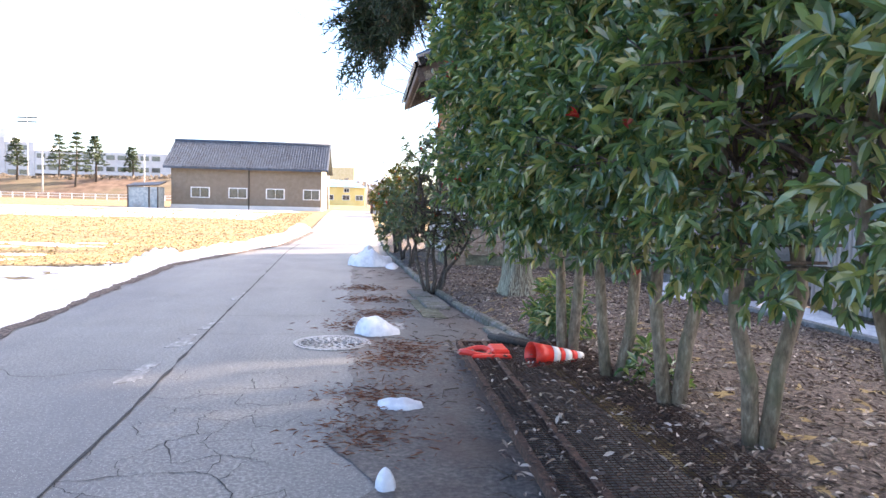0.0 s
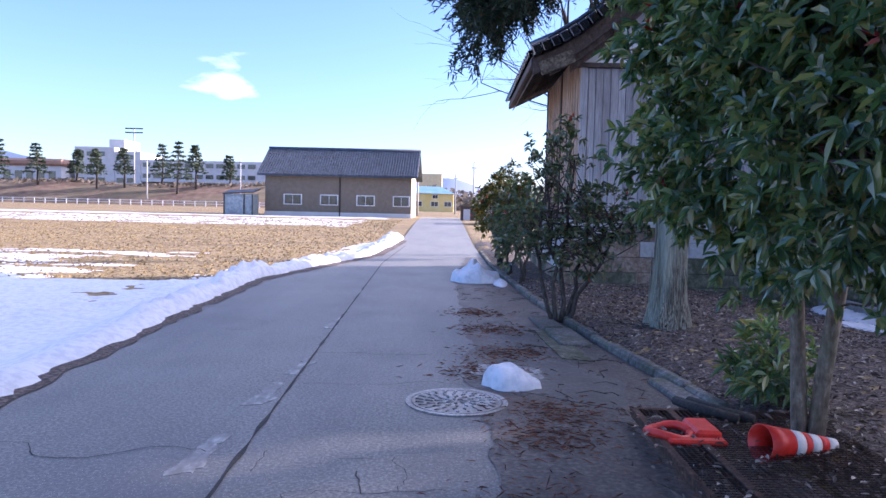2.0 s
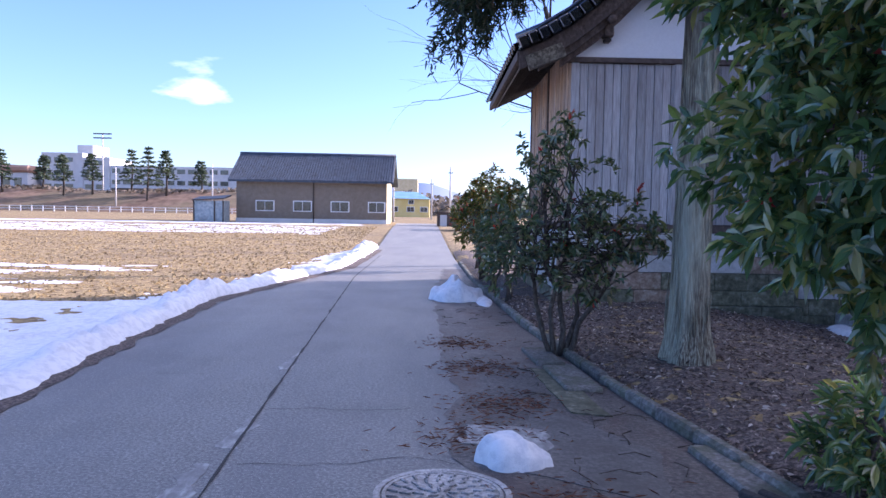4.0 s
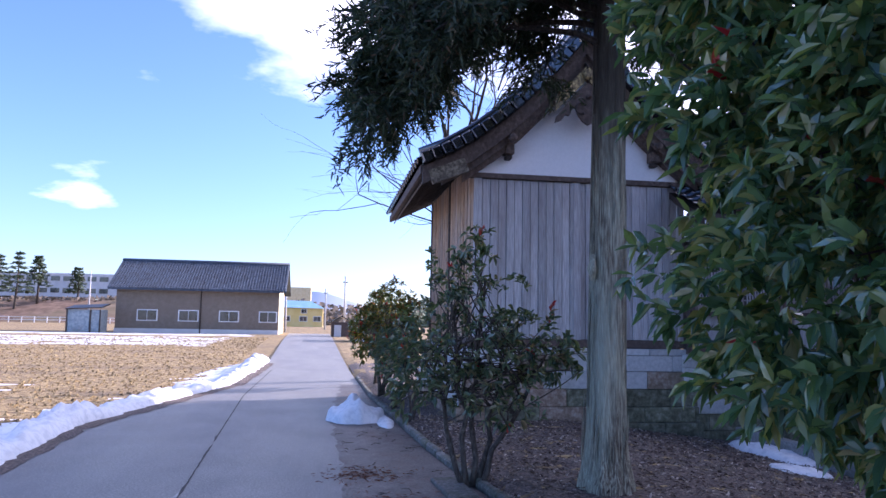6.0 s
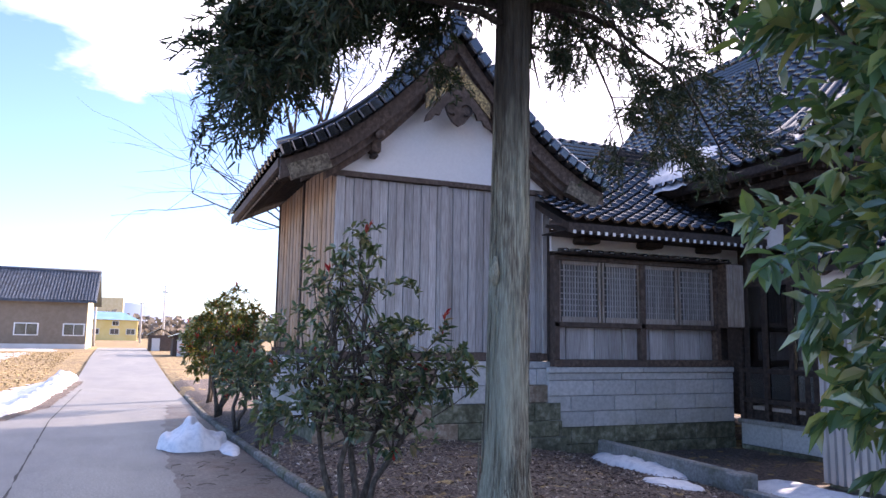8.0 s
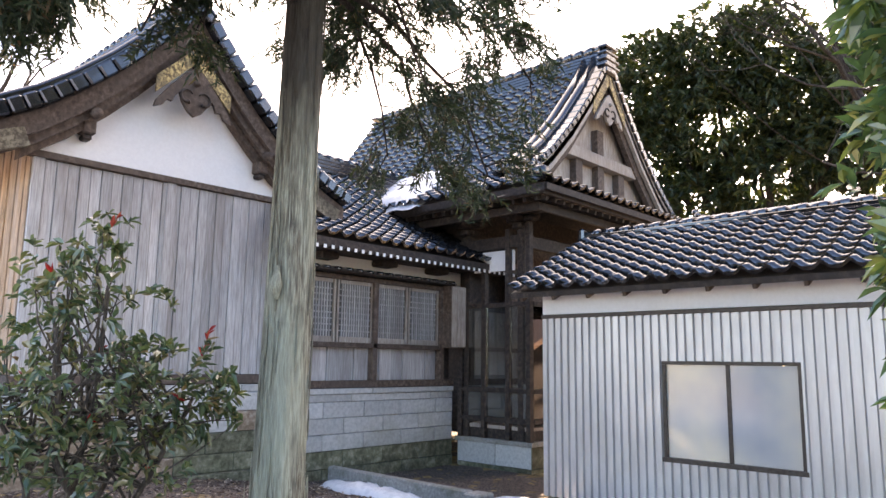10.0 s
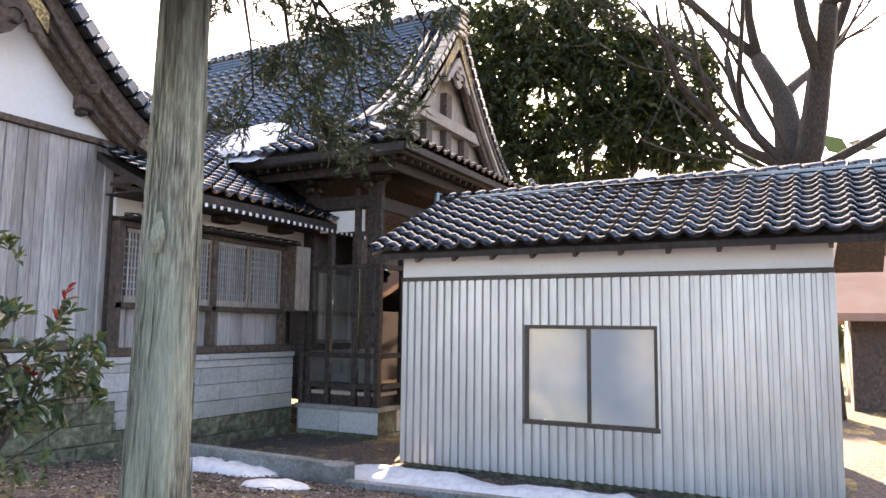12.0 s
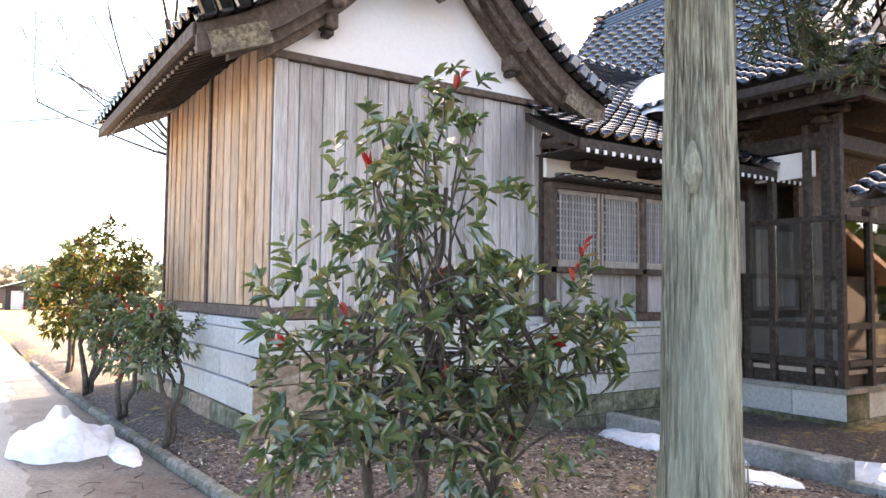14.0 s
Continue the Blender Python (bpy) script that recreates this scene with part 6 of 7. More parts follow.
# the cedar in front of the hall
def cedar():
    rng = random.Random(21)
    t = thing("cedar_tree", "tall old cedar with pale lichened trunk and drooping dark foliage", "tree")
    bx, by = 2.745, 10.69
    bz = land(bx, by)
    # fluted trunk with a flared foot
    V, F = [], []
    hs = [-0.1, 0.05, 0.15, 0.3, 0.5, 0.8, 1.2, 1.7, 2.3, 3, 4, 5, 6.5, 8, 10, 12.5]
    S = 40
    for h in hs:
        r = 0.2 + 0.09 * math.exp(-max(0, h) / 0.25) - 0.01 * h
        for k in range(S):
            a = 2 * math.pi * k / S
            rr = r * (1 + 0.05 * math.sin(3 * a + 1) + 0.05 * math.sin(5 * a + h * 0.3) + 0.03 * math.sin(11 * a - h * 0.6) * (1 if h > 0.2 else 2.5) + 0.05 * noise.noise((math.cos(a) * 7, math.sin(a) * 7, h * 0.35)))
            V.append((bx + 0.012 * h + rr * math.cos(a), by + rr * math.sin(a), bz + h))
    for i in range(len(hs) - 1):
        for k in range(S):
            k2 = (k + 1) % S
            F.append((i * S + k, i * S + k2, (i + 1) * S + k2, (i + 1) * S + k))
    trunk = mesh_ob("trunk", V, F, BARK, t, True, "fluted trunk with grey-green lichen")
    # strips of shaggy bark
    strips = []
    for k in range(150):
        a = rng.uniform(0, 6.28)
        h = rng.uniform(0.1, 5.5)
        r = 0.2 + 0.09 * math.exp(-h / 0.25) - 0.01 * h
        ln = rng.uniform(0.2, 0.7)
        pts = [(bx + 0.012 * (h + ln * q / 3) + (r + 0.002) * math.cos(a + 0.03 * math.sin(q)), by + (r + 0.002) * math.sin(a + 0.03 * math.sin(q)), bz + h + ln * q / 3) for q in range(4)]
        strips.append((pts, [0.003, 0.008, 0.008, 0.003]))
    tubes("shaggy_bark", strips, BARK, t, 4)
    tube("knot", [(bx - 0.17, by - 0.1, 2.16), (bx - 0.18, by - 0.11, 2.27), (bx - 0.17, by - 0.1, 2.42)], [0.02, 0.05, 0.015], BARK, t, 8, 0.3, rng=rng)
    limbs, sprays = [], []
    spots = []
    for k in range(54):
        z = lerp(5.5, 11.5, (k / 53) ** 1.3)
        a = k * 2.399 + rng.uniform(-0.3, 0.3)
        reach = lerp(2.7, 1.2, (z - 5.6) / 5.9) * rng.uniform(0.7, 1.12)
        if z < 5.2 and -2.2 < math.atan2(math.sin(a), math.cos(a)) < -0.6:
            reach *= 0.55
        spots.append((z, a, reach))
    spots += [(4.5, 3.2, 2.45), (4.9, 2.95, 2.6), (5.2, 3.5, 2.4), (4.7, 2.75, 2.4), (5.0, 3.7, 2.3), (4.7, 0.15, 3.1), (4.8, 0.4, 3.3), (5.4, 3.2, 2.5), (5.1, 0.6, 3.1), (4.8, 3.05, 2.3), (5.4, 2.9, 2.4), (5.3, 3.4, 2.2), (5.5, 3.1, 1.9), (5.0, 3.0, 2.5), (5.6, 3.3, 2.6), (5.6, 2.8, 2.4), (5.7, 2.4, 2.2), (5.7, 3.9, 2.0), (5.6, 0.9, 2.6), (5.6, -0.3, 2.4)]
    spots += [(5.15 + 0.06 * k, k * 2.4, rng.uniform(1.1, 1.8)) for k in range(20)]
    for z, a, reach in spots:
        p0 = Vector((bx + 0.012 * z, by, bz + z))
        d = Vector((math.cos(a), math.sin(a), 0))
        n = 8
        pts = [p0 + d * reach * i / (n - 1) + Vector((0, 0, 0.5 * math.sin(2.2 * i / (n - 1)) - (1.35 if z < 5.55 else 0.7) * (i / (n - 1)) ** 2)) + Vector((rng.uniform(-1, 1), rng.uniform(-1, 1), rng.uniform(-1, 1))) * 0.05 for i in range(n)]
        limbs.append((pts, [lerp(0.04, 0.01, i / (n - 1)) for i in range(n)]))
        for j in range(20 if math.cos(a) < 0.2 else 11):
            f = rng.uniform(0.55 if z < 5.55 and reach > 1.85 else 0.15, 1.0)
            i = min(n - 2, int(f * (n - 1)))
            q = pts[i].lerp(pts[i + 1], f * (n - 1) - i)
            sd = Vector((-d.y, d.x, 0)) * rng.choice((-1, 1))
            e = q + (d * rng.uniform(0.1, 0.5) + sd * rng.uniform(0.15, 0.6)) * (1.25 - f * 0.5) + Vector((0, 0, rng.uniform(-0.4, 0.12)))
            mid = (q + e) / 2 + Vector((0, 0, 0.06))
            limbs.append(([q, mid, e], [0.011, 0.008, 0.004]))
            for s in range(13):
                g = rng.uniform(0.2, 1.0)
                c = q.lerp(e, g) + Vector((rng.uniform(-0.1, 0.1), rng.uniform(-0.1, 0.1), rng.uniform(-0.1, 0.06)))
                sprays.append((c, (e - q).normalized() + Vector((rng.gauss(0, 0.45), rng.gauss(0, 0.45), rng.gauss(-0.35, 0.35)))))
    tubes("branchwork", limbs, DEEP_BARK, t, 5)["kind"] = "stuff"
    # each spray: a hanging tassel of needle-clad shoots
    g = np.random.RandomState(5)
    C = np.array([s[0] for s in sprays])
    D = np.array([s[1] for s in sprays])
    D /= np.linalg.norm(D, axis=1, keepdims=True)
    m = 14
    n = len(C) * m
    c, d = np.repeat(C, m, 0), np.repeat(D, m, 0)
    f = np.tile(np.linspace(0, 1, m), len(C))[:, None]
    ln = np.repeat(g.uniform(0.16, 0.34, len(C)), m)[:, None]
    b = c + d * f * ln - np.array([0, 0, 1.0]) * (f * ln) ** 2 * 0.9
    nd = d + 0.75 * g.normal(size=(n, 3))
    nd /= np.linalg.norm(nd, axis=1, keepdims=True)
    nl = g.uniform(0.06, 0.12, n)[:, None]
    w = np.cross(nd, g.normal(size=(n, 3)))
    w /= np.linalg.norm(w, axis=1, keepdims=True)
    wd = 0.009
    V = np.stack([b - w * wd, b + w * wd, b + nd * nl * 0.6 + w * wd * 0.9, b + nd * nl, b + nd * nl * 0.6 - w * wd * 0.9], 1).reshape(-1, 3)
    o = np.arange(n)[:, None] * 5
    mesh_ob("needles", V.tolist(), (o + np.array([[0, 1, 2, 3, 4]])).tolist(), NEEDLE, t)


cedar()


def big_tree(name, label, x, y, h, trunk_r, blobs, n, seed, mat, size, leafless=False, reach=()):
    rng = random.Random(seed)
    t = thing(name, label, "tree", "trees behind the shed")
    z = land(min(x, 9), y) - 0.1
    list_l = []

    def grow(p, d, r, ln, depth):
        pts, rad = [p.copy()], [r]
        q = p.copy()
        dd = d.copy()
        for i in range(5):
            dd = (dd + Vector((rng.gauss(0, 0.13), rng.gauss(0, 0.13), rng.gauss(0.03, 0.1)))).normalized()
            q = q + dd * ln / 5
            pts.append(q.copy())
            rad.append(r * (1 - 0.09 * (i + 1)))
        list_l.append((pts, rad))
        if depth == 0 or r < 0.008:
            return
        for k in range(rng.choice((3, 3, 4)) if depth > 1 else rng.choice((2, 3, 4))):
            i = rng.choice((3, 4, 5, 5))
            nd = (dd + Vector((rng.gauss(0, 0.6), rng.gauss(0, 0.6), rng.gauss(0.1, 0.4)))).normalized()
            grow(pts[i], nd, rad[i] * rng.uniform(0.5, 0.75), ln * rng.uniform(0.62, 0.88), depth - 1)
    if leafless:
        base = Vector((x, y, z))
        fork = base + Vector((0.1, 0.2, h * 0.42))
        list_l.append(([base, base.lerp(fork, 0.5), fork], [trunk_r * 1.2, trunk_r, trunk_r * 0.95]))
        for d, k in ((Vector((0.1, 0.2, 1)), 0.8), (Vector((0.0, -0.5, 1)), 0.8), (Vector((0.35, 0.6, 0.9)), 0.35), (Vector((-0.2, 1.0, 0.7)), 0.32), (Vector((-0.1, -1.0, 0.5)), 0.3), (Vector((-0.3, 0.8, 0.9)), 0.17), (Vector((-0.2, 1.2, 0.4)), 0.13), (Vector((0, 0.9, 0.2)), 0.1), (Vector((-0.4, 0.3, 0.9)), 0.14)) + tuple((Vector(v), 0.2) for v in reach):
            grow(fork, d.normalized(), trunk_r * k, h * 0.3, 5)
    else:
        top = Vector((x, y, z + h * 0.6))
        list_l.append(([Vector((x, y, z)), Vector((x + 0.1, y, z + h * 0.3)), top], [trunk_r, trunk_r * 0.8, trunk_r * 0.5]))
        for c, r in blobs:
            q = Vector((x, y, z + h * rng.uniform(0.18, 0.45)))
            list_l.append(limb(q, c, trunk_r * 0.45, 0.05, rng, 7, 0.8))
    tube("trunk", list_l[0][0], list_l[0][1], DEEP_BARK, t, 12, 0.1, rng=rng)
    for pts, rad in list_l[1:6]:
        tube("limb", pts, rad, DEEP_BARK, t, 8, 0.08, rng=rng)
    if list_l[6:]:
        tubes("branchwork", list_l[6:], DEEP_BARK, t, 5)
    if not leafless:
        shs = whorls_in(blobs, n, rng, 0.55, None, 0.1)
        V, F = leaf_cloud(shs, rng, 7, size, size * 0.45, (0.4, 1.4), 0.25)
        fast_mesh("crown", V, F, mat, t)


big_tree("camphor_tree", "large dark rounded evergreen behind the shed", 25.5, 15.0, 13, 0.4,
         [((25, 18.4, 12.5), (2.2, 2.2, 2.2)), ((25.5, 16.2, 13.2), (2.3, 2.0, 2.0)), ((25.5, 14.2, 12.9), (2.0, 1.7, 1.9)), ((25.5, 13.2, 11.2), (2.2, 1.7, 1.9)), ((25.5, 16, 10.6), (2.4, 2.4, 2.0)), ((25.2, 18.9, 9.6), (2.2, 1.8, 2.0)), ((25.5, 12.2, 9.2), (2.0, 1.6, 1.6)), ((26, 14.8, 8.6), (2.3, 2.2, 1.7)), ((25.5, 17.2, 7.6), (1.8, 1.8, 1.4)), ((26, 20.8, 12.5), (2.4, 2.2, 2.4)), ((26.5, 22.5, 10.5), (2.4, 2.4, 2.4)), ((25.5, 11.3, 10.6), (1.9, 1.6, 1.9)), ((25.5, 10.8, 8.4), (1.6, 1.5, 1.4))],
         7500, 31, DARK_LEAF, 0.3)
big_tree("bare_tree", "large leafless tree with a forked trunk behind the shed", 19, 7.0, 14, 0.48, [], 0, 32, None, 0, True)
big_tree("bare_tree", "thin leafless tree beyond the hall", 4.0, 26.5, 11.5, 0.16, [], 0, 33, None, 0, True, ((-1.0, 0.1, 0.45), (-0.9, -0.4, 0.8), (-1.0, 0.5, 0.7), (-0.9, 0.0, 0.15)))


# ---- snow, kerb, road details ----
def snow_heap(name, label, cx, cy, rx, ry, h, seed, n=34, power=0.7):
    """A lumpy heap of old snow with a ragged rim."""
    V, F = [], []
    rings = 12
    for j in range(rings + 1):
        f = j / rings
        for k in range(n):
            a = 2 * math.pi * k / n
            rag = 1 + 0.22 * noise.noise((math.cos(a) * 1.6, math.sin(a) * 1.6, seed)) + 0.1 * noise.noise((math.cos(a) * 5, math.sin(a) * 5, seed + 4))
            x, y = cx + rx * f * rag * math.cos(a), cy + ry * f * rag * math.sin(a)
            z = land(x, y) + h * max(0, 1 - f ** 1.6) ** power * (1 + 0.7 * noise.noise((x * 3.1, y * 3.1, seed)) + 0.3 * noise.noise((x * 8, y * 8, seed))) + 0.012 * noise.noise((x * 14, y * 14, seed))
            V.append((x, y, z + 0.012 if j < rings else land(x, y) - 0.02))
    for j in range(rings):
        for k in range(n):
            k2 = (k + 1) % n
            F.append((j * n + k, (j + 1) * n + k, (j + 1) * n + k2, j * n + k2))
    return tagged(mesh_ob(name, V, F, SNOW, None, True), label, "snow")


def snow_bank(name, label, line, width, height, seed, ys, out=-1, flat=0.0):
    """A ploughed ridge of snow along the lane's edge, thinning out over the field."""
    V, F = [], []
    n = 44
    for y in ys:
        x0 = line(y) + 0.16 * noise.noise((y * 1.3, seed, 0)) + 0.07 * noise.noise((y * 5, seed, 2)) + 0.04 * noise.noise((y * 13, seed, 2))
        w = width(y)
        for i in range(n + 1):
            t = i / n
            x = x0 + out * w * t
            crest = math.exp(-((t * w - 0.38) / 0.3) ** 2)
            lump = 0.5 + 0.9 * abs(noise.noise((x * 2.2, y * 2.2, seed))) + 0.5 * noise.noise((x * 0.7, y * 0.7, seed + 3)) + 0.25 * noise.noise((x * 7, y * 7, seed))
            z = height(y) * (crest * max(0.05, lump) + 0.22 * (1 - t)) * smooth01(0, 0.05, t)
            thin = flat * noise.noise((x * 1.1, y * 1.9, seed + 9)) + 0.3 * flat * noise.noise((x * 5, y * 6, seed + 9))
            z += 0.02 - 0.09 * smooth01(0.35, 1.0, t) + thin * smooth01(0.15, 0.5, t) + 0.006 * noise.noise((x * 20, y * 20, 0))
            if i == 0:
                z = -0.04
            V.append((x, y, land(x, y) + z))
    w1 = n + 1
    for j in range(len(ys) - 1):
        for i in range(n):
            F.append((j * w1 + i, j * w1 + i + 1, (j + 1) * w1 + i + 1, (j + 1) * w1 + i))
    return tagged(mesh_ob(name, V, F, SNOW, None, True), label, "snow")


snow_bank("snow_bank", "ploughed ridge of old snow beside the lane", lambda y: along(EDGE, y) + along([(8, 0.1), (13, 0.0), (18, -0.12), (30, -0.12)], y), lambda y: along([(-8, 8.5), (7, 7.5), (11, 5.5), (14, 3.6), (19, 2.4), (24, 2.2), (30, 2.6), (34, 2.0)], y),
          lambda y: along([(-8, 0.06), (8, 0.1), (11, 0.2), (14, 0.27), (18, 0.3), (20, 0.22), (24, 0.2), (30, 0.3), (34, 0.42), (36, 0.25)], y), 3, spaced((-8, 36, 300)), -1, 0.09)


def snow_sheet(name, x0, x1, y0, y1, seed, bias, label):
    """Thin patches of snow left on the field."""
    def z(x, y):
        edge = min(smooth01(x0, x0 + 4, x), smooth01(x1, x1 - 4, x), smooth01(y0, y0 + 1.5, y), smooth01(y1, y1 - 1.5, y))
        return rough_land(x, y) + 0.05 * (noise.noise((x * 0.35, y * 1.1, seed)) + 0.55 * noise.noise((x * 1.3, y * 3.2, seed)) + 0.3 * noise.noise((x * 3, y * 7, seed)) + bias) * 1.0 - 0.1 * (1 - edge)
    tagged(sheet(name, spaced((x0, x1, 220)), spaced((y0, y1, 130)), z, SNOW), label, "snow")


snow_sheet("field_snow", -24, -4.4, -6, 17.5, 18, 1.0, "wide sheet of thin old snow beside the lane")
snow_sheet("field_snow", -34, -5.5, 12, 27, 11, 0.0, "thin broken patches of snow on the stubble")
snow_sheet("field_snow", -75, -5, 52, 70, 14, 0.12, "long thin sheet of snow across the field")
snow_sheet("field_snow", -60, -4.5, 73, 83, 15, 0.1, "thin line of snow before the barn")

# furrowed clods over the near field
rng = random.Random(12)
CV, CF = [], []
for k in range(26000):
    y = 17 + 53 * rng.random() ** 1.2
    x = along(EDGE, y) - 1.5 - rng.random() ** 1.2 * (12 + y * 0.9)
    s = rng.uniform(0.02, 0.06) * (1 + y / 60)
    z = rough_land(x, y)
    o = len(CV)
    CV += [(x - s, y + rng.uniform(-s, s), z - 0.01), (x + rng.uniform(-s, s), y - s, z - 0.01), (x + s, y + rng.uniform(-s, s), z - 0.01), (x + rng.uniform(-s, s) * 0.5, y + s * 0.4, z + s * rng.uniform(0.3, 0.8))]
    CF += [(o, o + 1, o + 3), (o + 1, o + 2, o + 3), (o + 2, o, o + 3)]
tagged(mesh_ob("stubble_clods", CV, CF, FIELD), "tufts of stubble and clods of earth over the field", "stubble", kind="stuff")

snow_heap("snow_heap", "low heap of old snow at the lane's edge", 0.52, 16.7, 0.5, 0.62, 0.3, 2, power=0.42)
snow_heap("snow_heap", "thin tongue of snow beside the kerb", 1.0, 16.3, 0.16, 0.75, 0.07, 5)
snow_heap("snow_lump", "rounded lump of snow on the asphalt", 0.62, 7.8, 0.27, 0.19, 0.16, 6, power=0.45)
snow_heap("snow_lump", "small flat lump of snow on the damp verge", 0.74, 4.92, 0.17, 0.12, 0.05, 7)
snow_heap("snow_lump", "small lump of snow on the damp verge", 0.6, 3.45, 0.06, 0.07, 0.08, 8)
snow_heap("snow_heap", "melting strip of snow along the low kerb wall", 7.0, 14.2, 0.55, 1.1, 0.14, 9)
snow_heap("snow_heap", "melting strip of snow at the foot of the shed", 7.75, 11.6, 0.5, 1.3, 0.12, 10)
snow_heap("snow_heap", "melting strip of snow at the foot of the shed", 7.75, 9.3, 0.35, 1.7, 0.1, 11)
snow_heap("snow_heap", "small patch of melting snow on the leaf litter", 6.2, 12.6, 0.35, 0.4, 0.05, 12)
snow_heap("snow_heap", "patch of snow beyond the shed", 10.5, 5.0, 1.6, 1.2, 0.2, 13)


def roof_snow():
    V, F = [], []
    n = 20
    for j in range(n + 1):
        for i in range(n + 1):
            u, v = i / n, j / n
            h = lerp(-0.1, 1.7, v)
            y = lerp(15.9, 18.7, u) + 0.3 * v
            x = 9.45 + h
            prof = [(0, 0), (0.45, 0.24), (0.8, 0.44), (1.55, 1.0), (2.3, 1.72)]
            e = min(u, 1 - u, v, 1 - v) + 0.12 * noise.noise((u * 4, v * 4, 1))
            V.append((x, y, 4.8 + along(prof, max(0, h)) + 0.11 + 0.14 * smooth01(0, 0.2, e) - 0.2 * (1 - smooth01(-0.05, 0.1, e))))
    for j in range(n):
        for i in range(n):
            F.append((j * (n + 1) + i, j * (n + 1) + i + 1, (j + 1) * (n + 1) + i + 1, (j + 1) * (n + 1) + i))
    tagged(mesh_ob("roof_snow", V, F, SNOW, None, True), "smooth patch of snow left on the tiled roof", "snow")


roof_snow()

# verge and seam
tagged(strip_between("verge", lambda y: along([(-20, 0.55), (4, 0.4), (9.5, 0.25), (16, 0.1), (22, 0.3), (30, 0.6)], y), lambda y: along(KERB, y) - 0.02, spaced((-8, 24, 260)), 8, 0.006, VERGE, 0.28, 3),
       "damp dirty edge of the asphalt", "road", kind="structure")
tagged(strip_between("road_edge_soil", lambda y: along(EDGE, y) - 0.5, lambda y: along(EDGE, y) + 0.16 + 0.12 * noise.noise((y * 1.7, 8, 0)) + 0.06 * noise.noise((y * 6, 8, 0)), spaced((-8, 34, 260)), 4, 0.008, LITTER, 0.0, 4),
       "dark crumbled soil along the lane's edge", "ground", kind="structure")
tagged(strip_between("road_seam", lambda y: along(SEAM_LINE, y) - 0.011 + 0.02 * noise.noise((y * 3, 1, 0)), lambda y: along(SEAM_LINE, y) + 0.012 + 0.02 * noise.noise((y * 3.1, 1, 0)), spaced((-6, 30, 300)), 1, 0.005, SEAM, 0.012, 5),
       "dark open joint between two lanes of asphalt", "road", kind="structure")


def crack(points, w):
    V, F = [], []
    for i, (x, y) in enumerate(points):
        j = min(i + 1, len(points) - 1)
        k = max(i - 1, 0)
        d = Vector((points[j][0] - points[k][0], points[j][1] - points[k][1], 0)).normalized()
        s = Vector((-d.y, d.x, 0)) * w * (0.5 + random.random())
        V += [(x + s.x, y + s.y, 0.004), (x - s.x, y - s.y, 0.004)]
    for i in range(len(points) - 1):
        F.append((2 * i, 2 * i + 1, 2 * i + 3, 2 * i + 2))
    return V, F


def road_cracks():
    rng = random.Random(15)
    V, F = [], []

    def add(p, ang, ln, w, depth):
        pts = [p]
        a = ang
        n = max(3, int(ln / 0.06))
        for i in range(n):
            a += rng.gauss(0, 0.4)
            a = lerp(a, ang, 0.25)
            pts.append((pts[-1][0] + 0.06 * math.cos(a), pts[-1][1] + 0.06 * math.sin(a)))
            if depth and rng.random() < 0.22:
                add(pts[-1], a + rng.choice((-1, 1)) * rng.uniform(0.8, 1.6), ln * rng.uniform(0.3, 0.6), w * 0.8, depth - 1)
        v, f = crack(pts, w)
        o = len(V)
        V.extend(v)
        F.extend(tuple(i + o for i in q) for q in f)
    # block cracking: the joints of a jittered lattice, some of them healed
    step = 0.21
    knot = {(a, b): (-1.02 + step * a + rng.uniform(-0.09, 0.09), 2.3 + step * 1.25 * b + rng.uniform(-0.1, 0.1)) for a in range(8) for b in range(15)}
    for (a, b), p in knot.items():
        for q in ((a + 1, b), (a, b + 1)):
            away = math.hypot((p[0] + 0.45) / 0.75, (p[1] - 4.0) / 1.9)
            if q not in knot or rng.random() < 0.22 + 0.5 * away ** 2:
                continue
            e = knot[q]
            pts = [(lerp(p[0], e[0], f) + (rng.gauss(0, 0.012) if 0 < f < 1 else 0), lerp(p[1], e[1], f) + (rng.gauss(0, 0.012) if 0 < f < 1 else 0)) for f in (0, 0.2, 0.4, 0.6, 0.8, 1)]
            v, f = crack(pts, rng.uniform(0.0015, 0.0034))
            o = len(V)
            V.extend(v)
            F.extend(tuple(i + o for i in g) for g in f)
    add((-3.2, 5.85), 0.0, 2.1, 0.0035, 0)
    add((-1.15, 7.7), 0.02, 1.6, 0.003, 0)
    add((-2.6, 10.2), 0.1, 0.5, 0.003, 0)
    add((-1.3, 9.0), 0.05, 1.3, 0.004, 0)
    tagged(mesh_ob("road_cracks", V, F, SEAM), "branching cracks in the asphalt", "road", kind="structure")


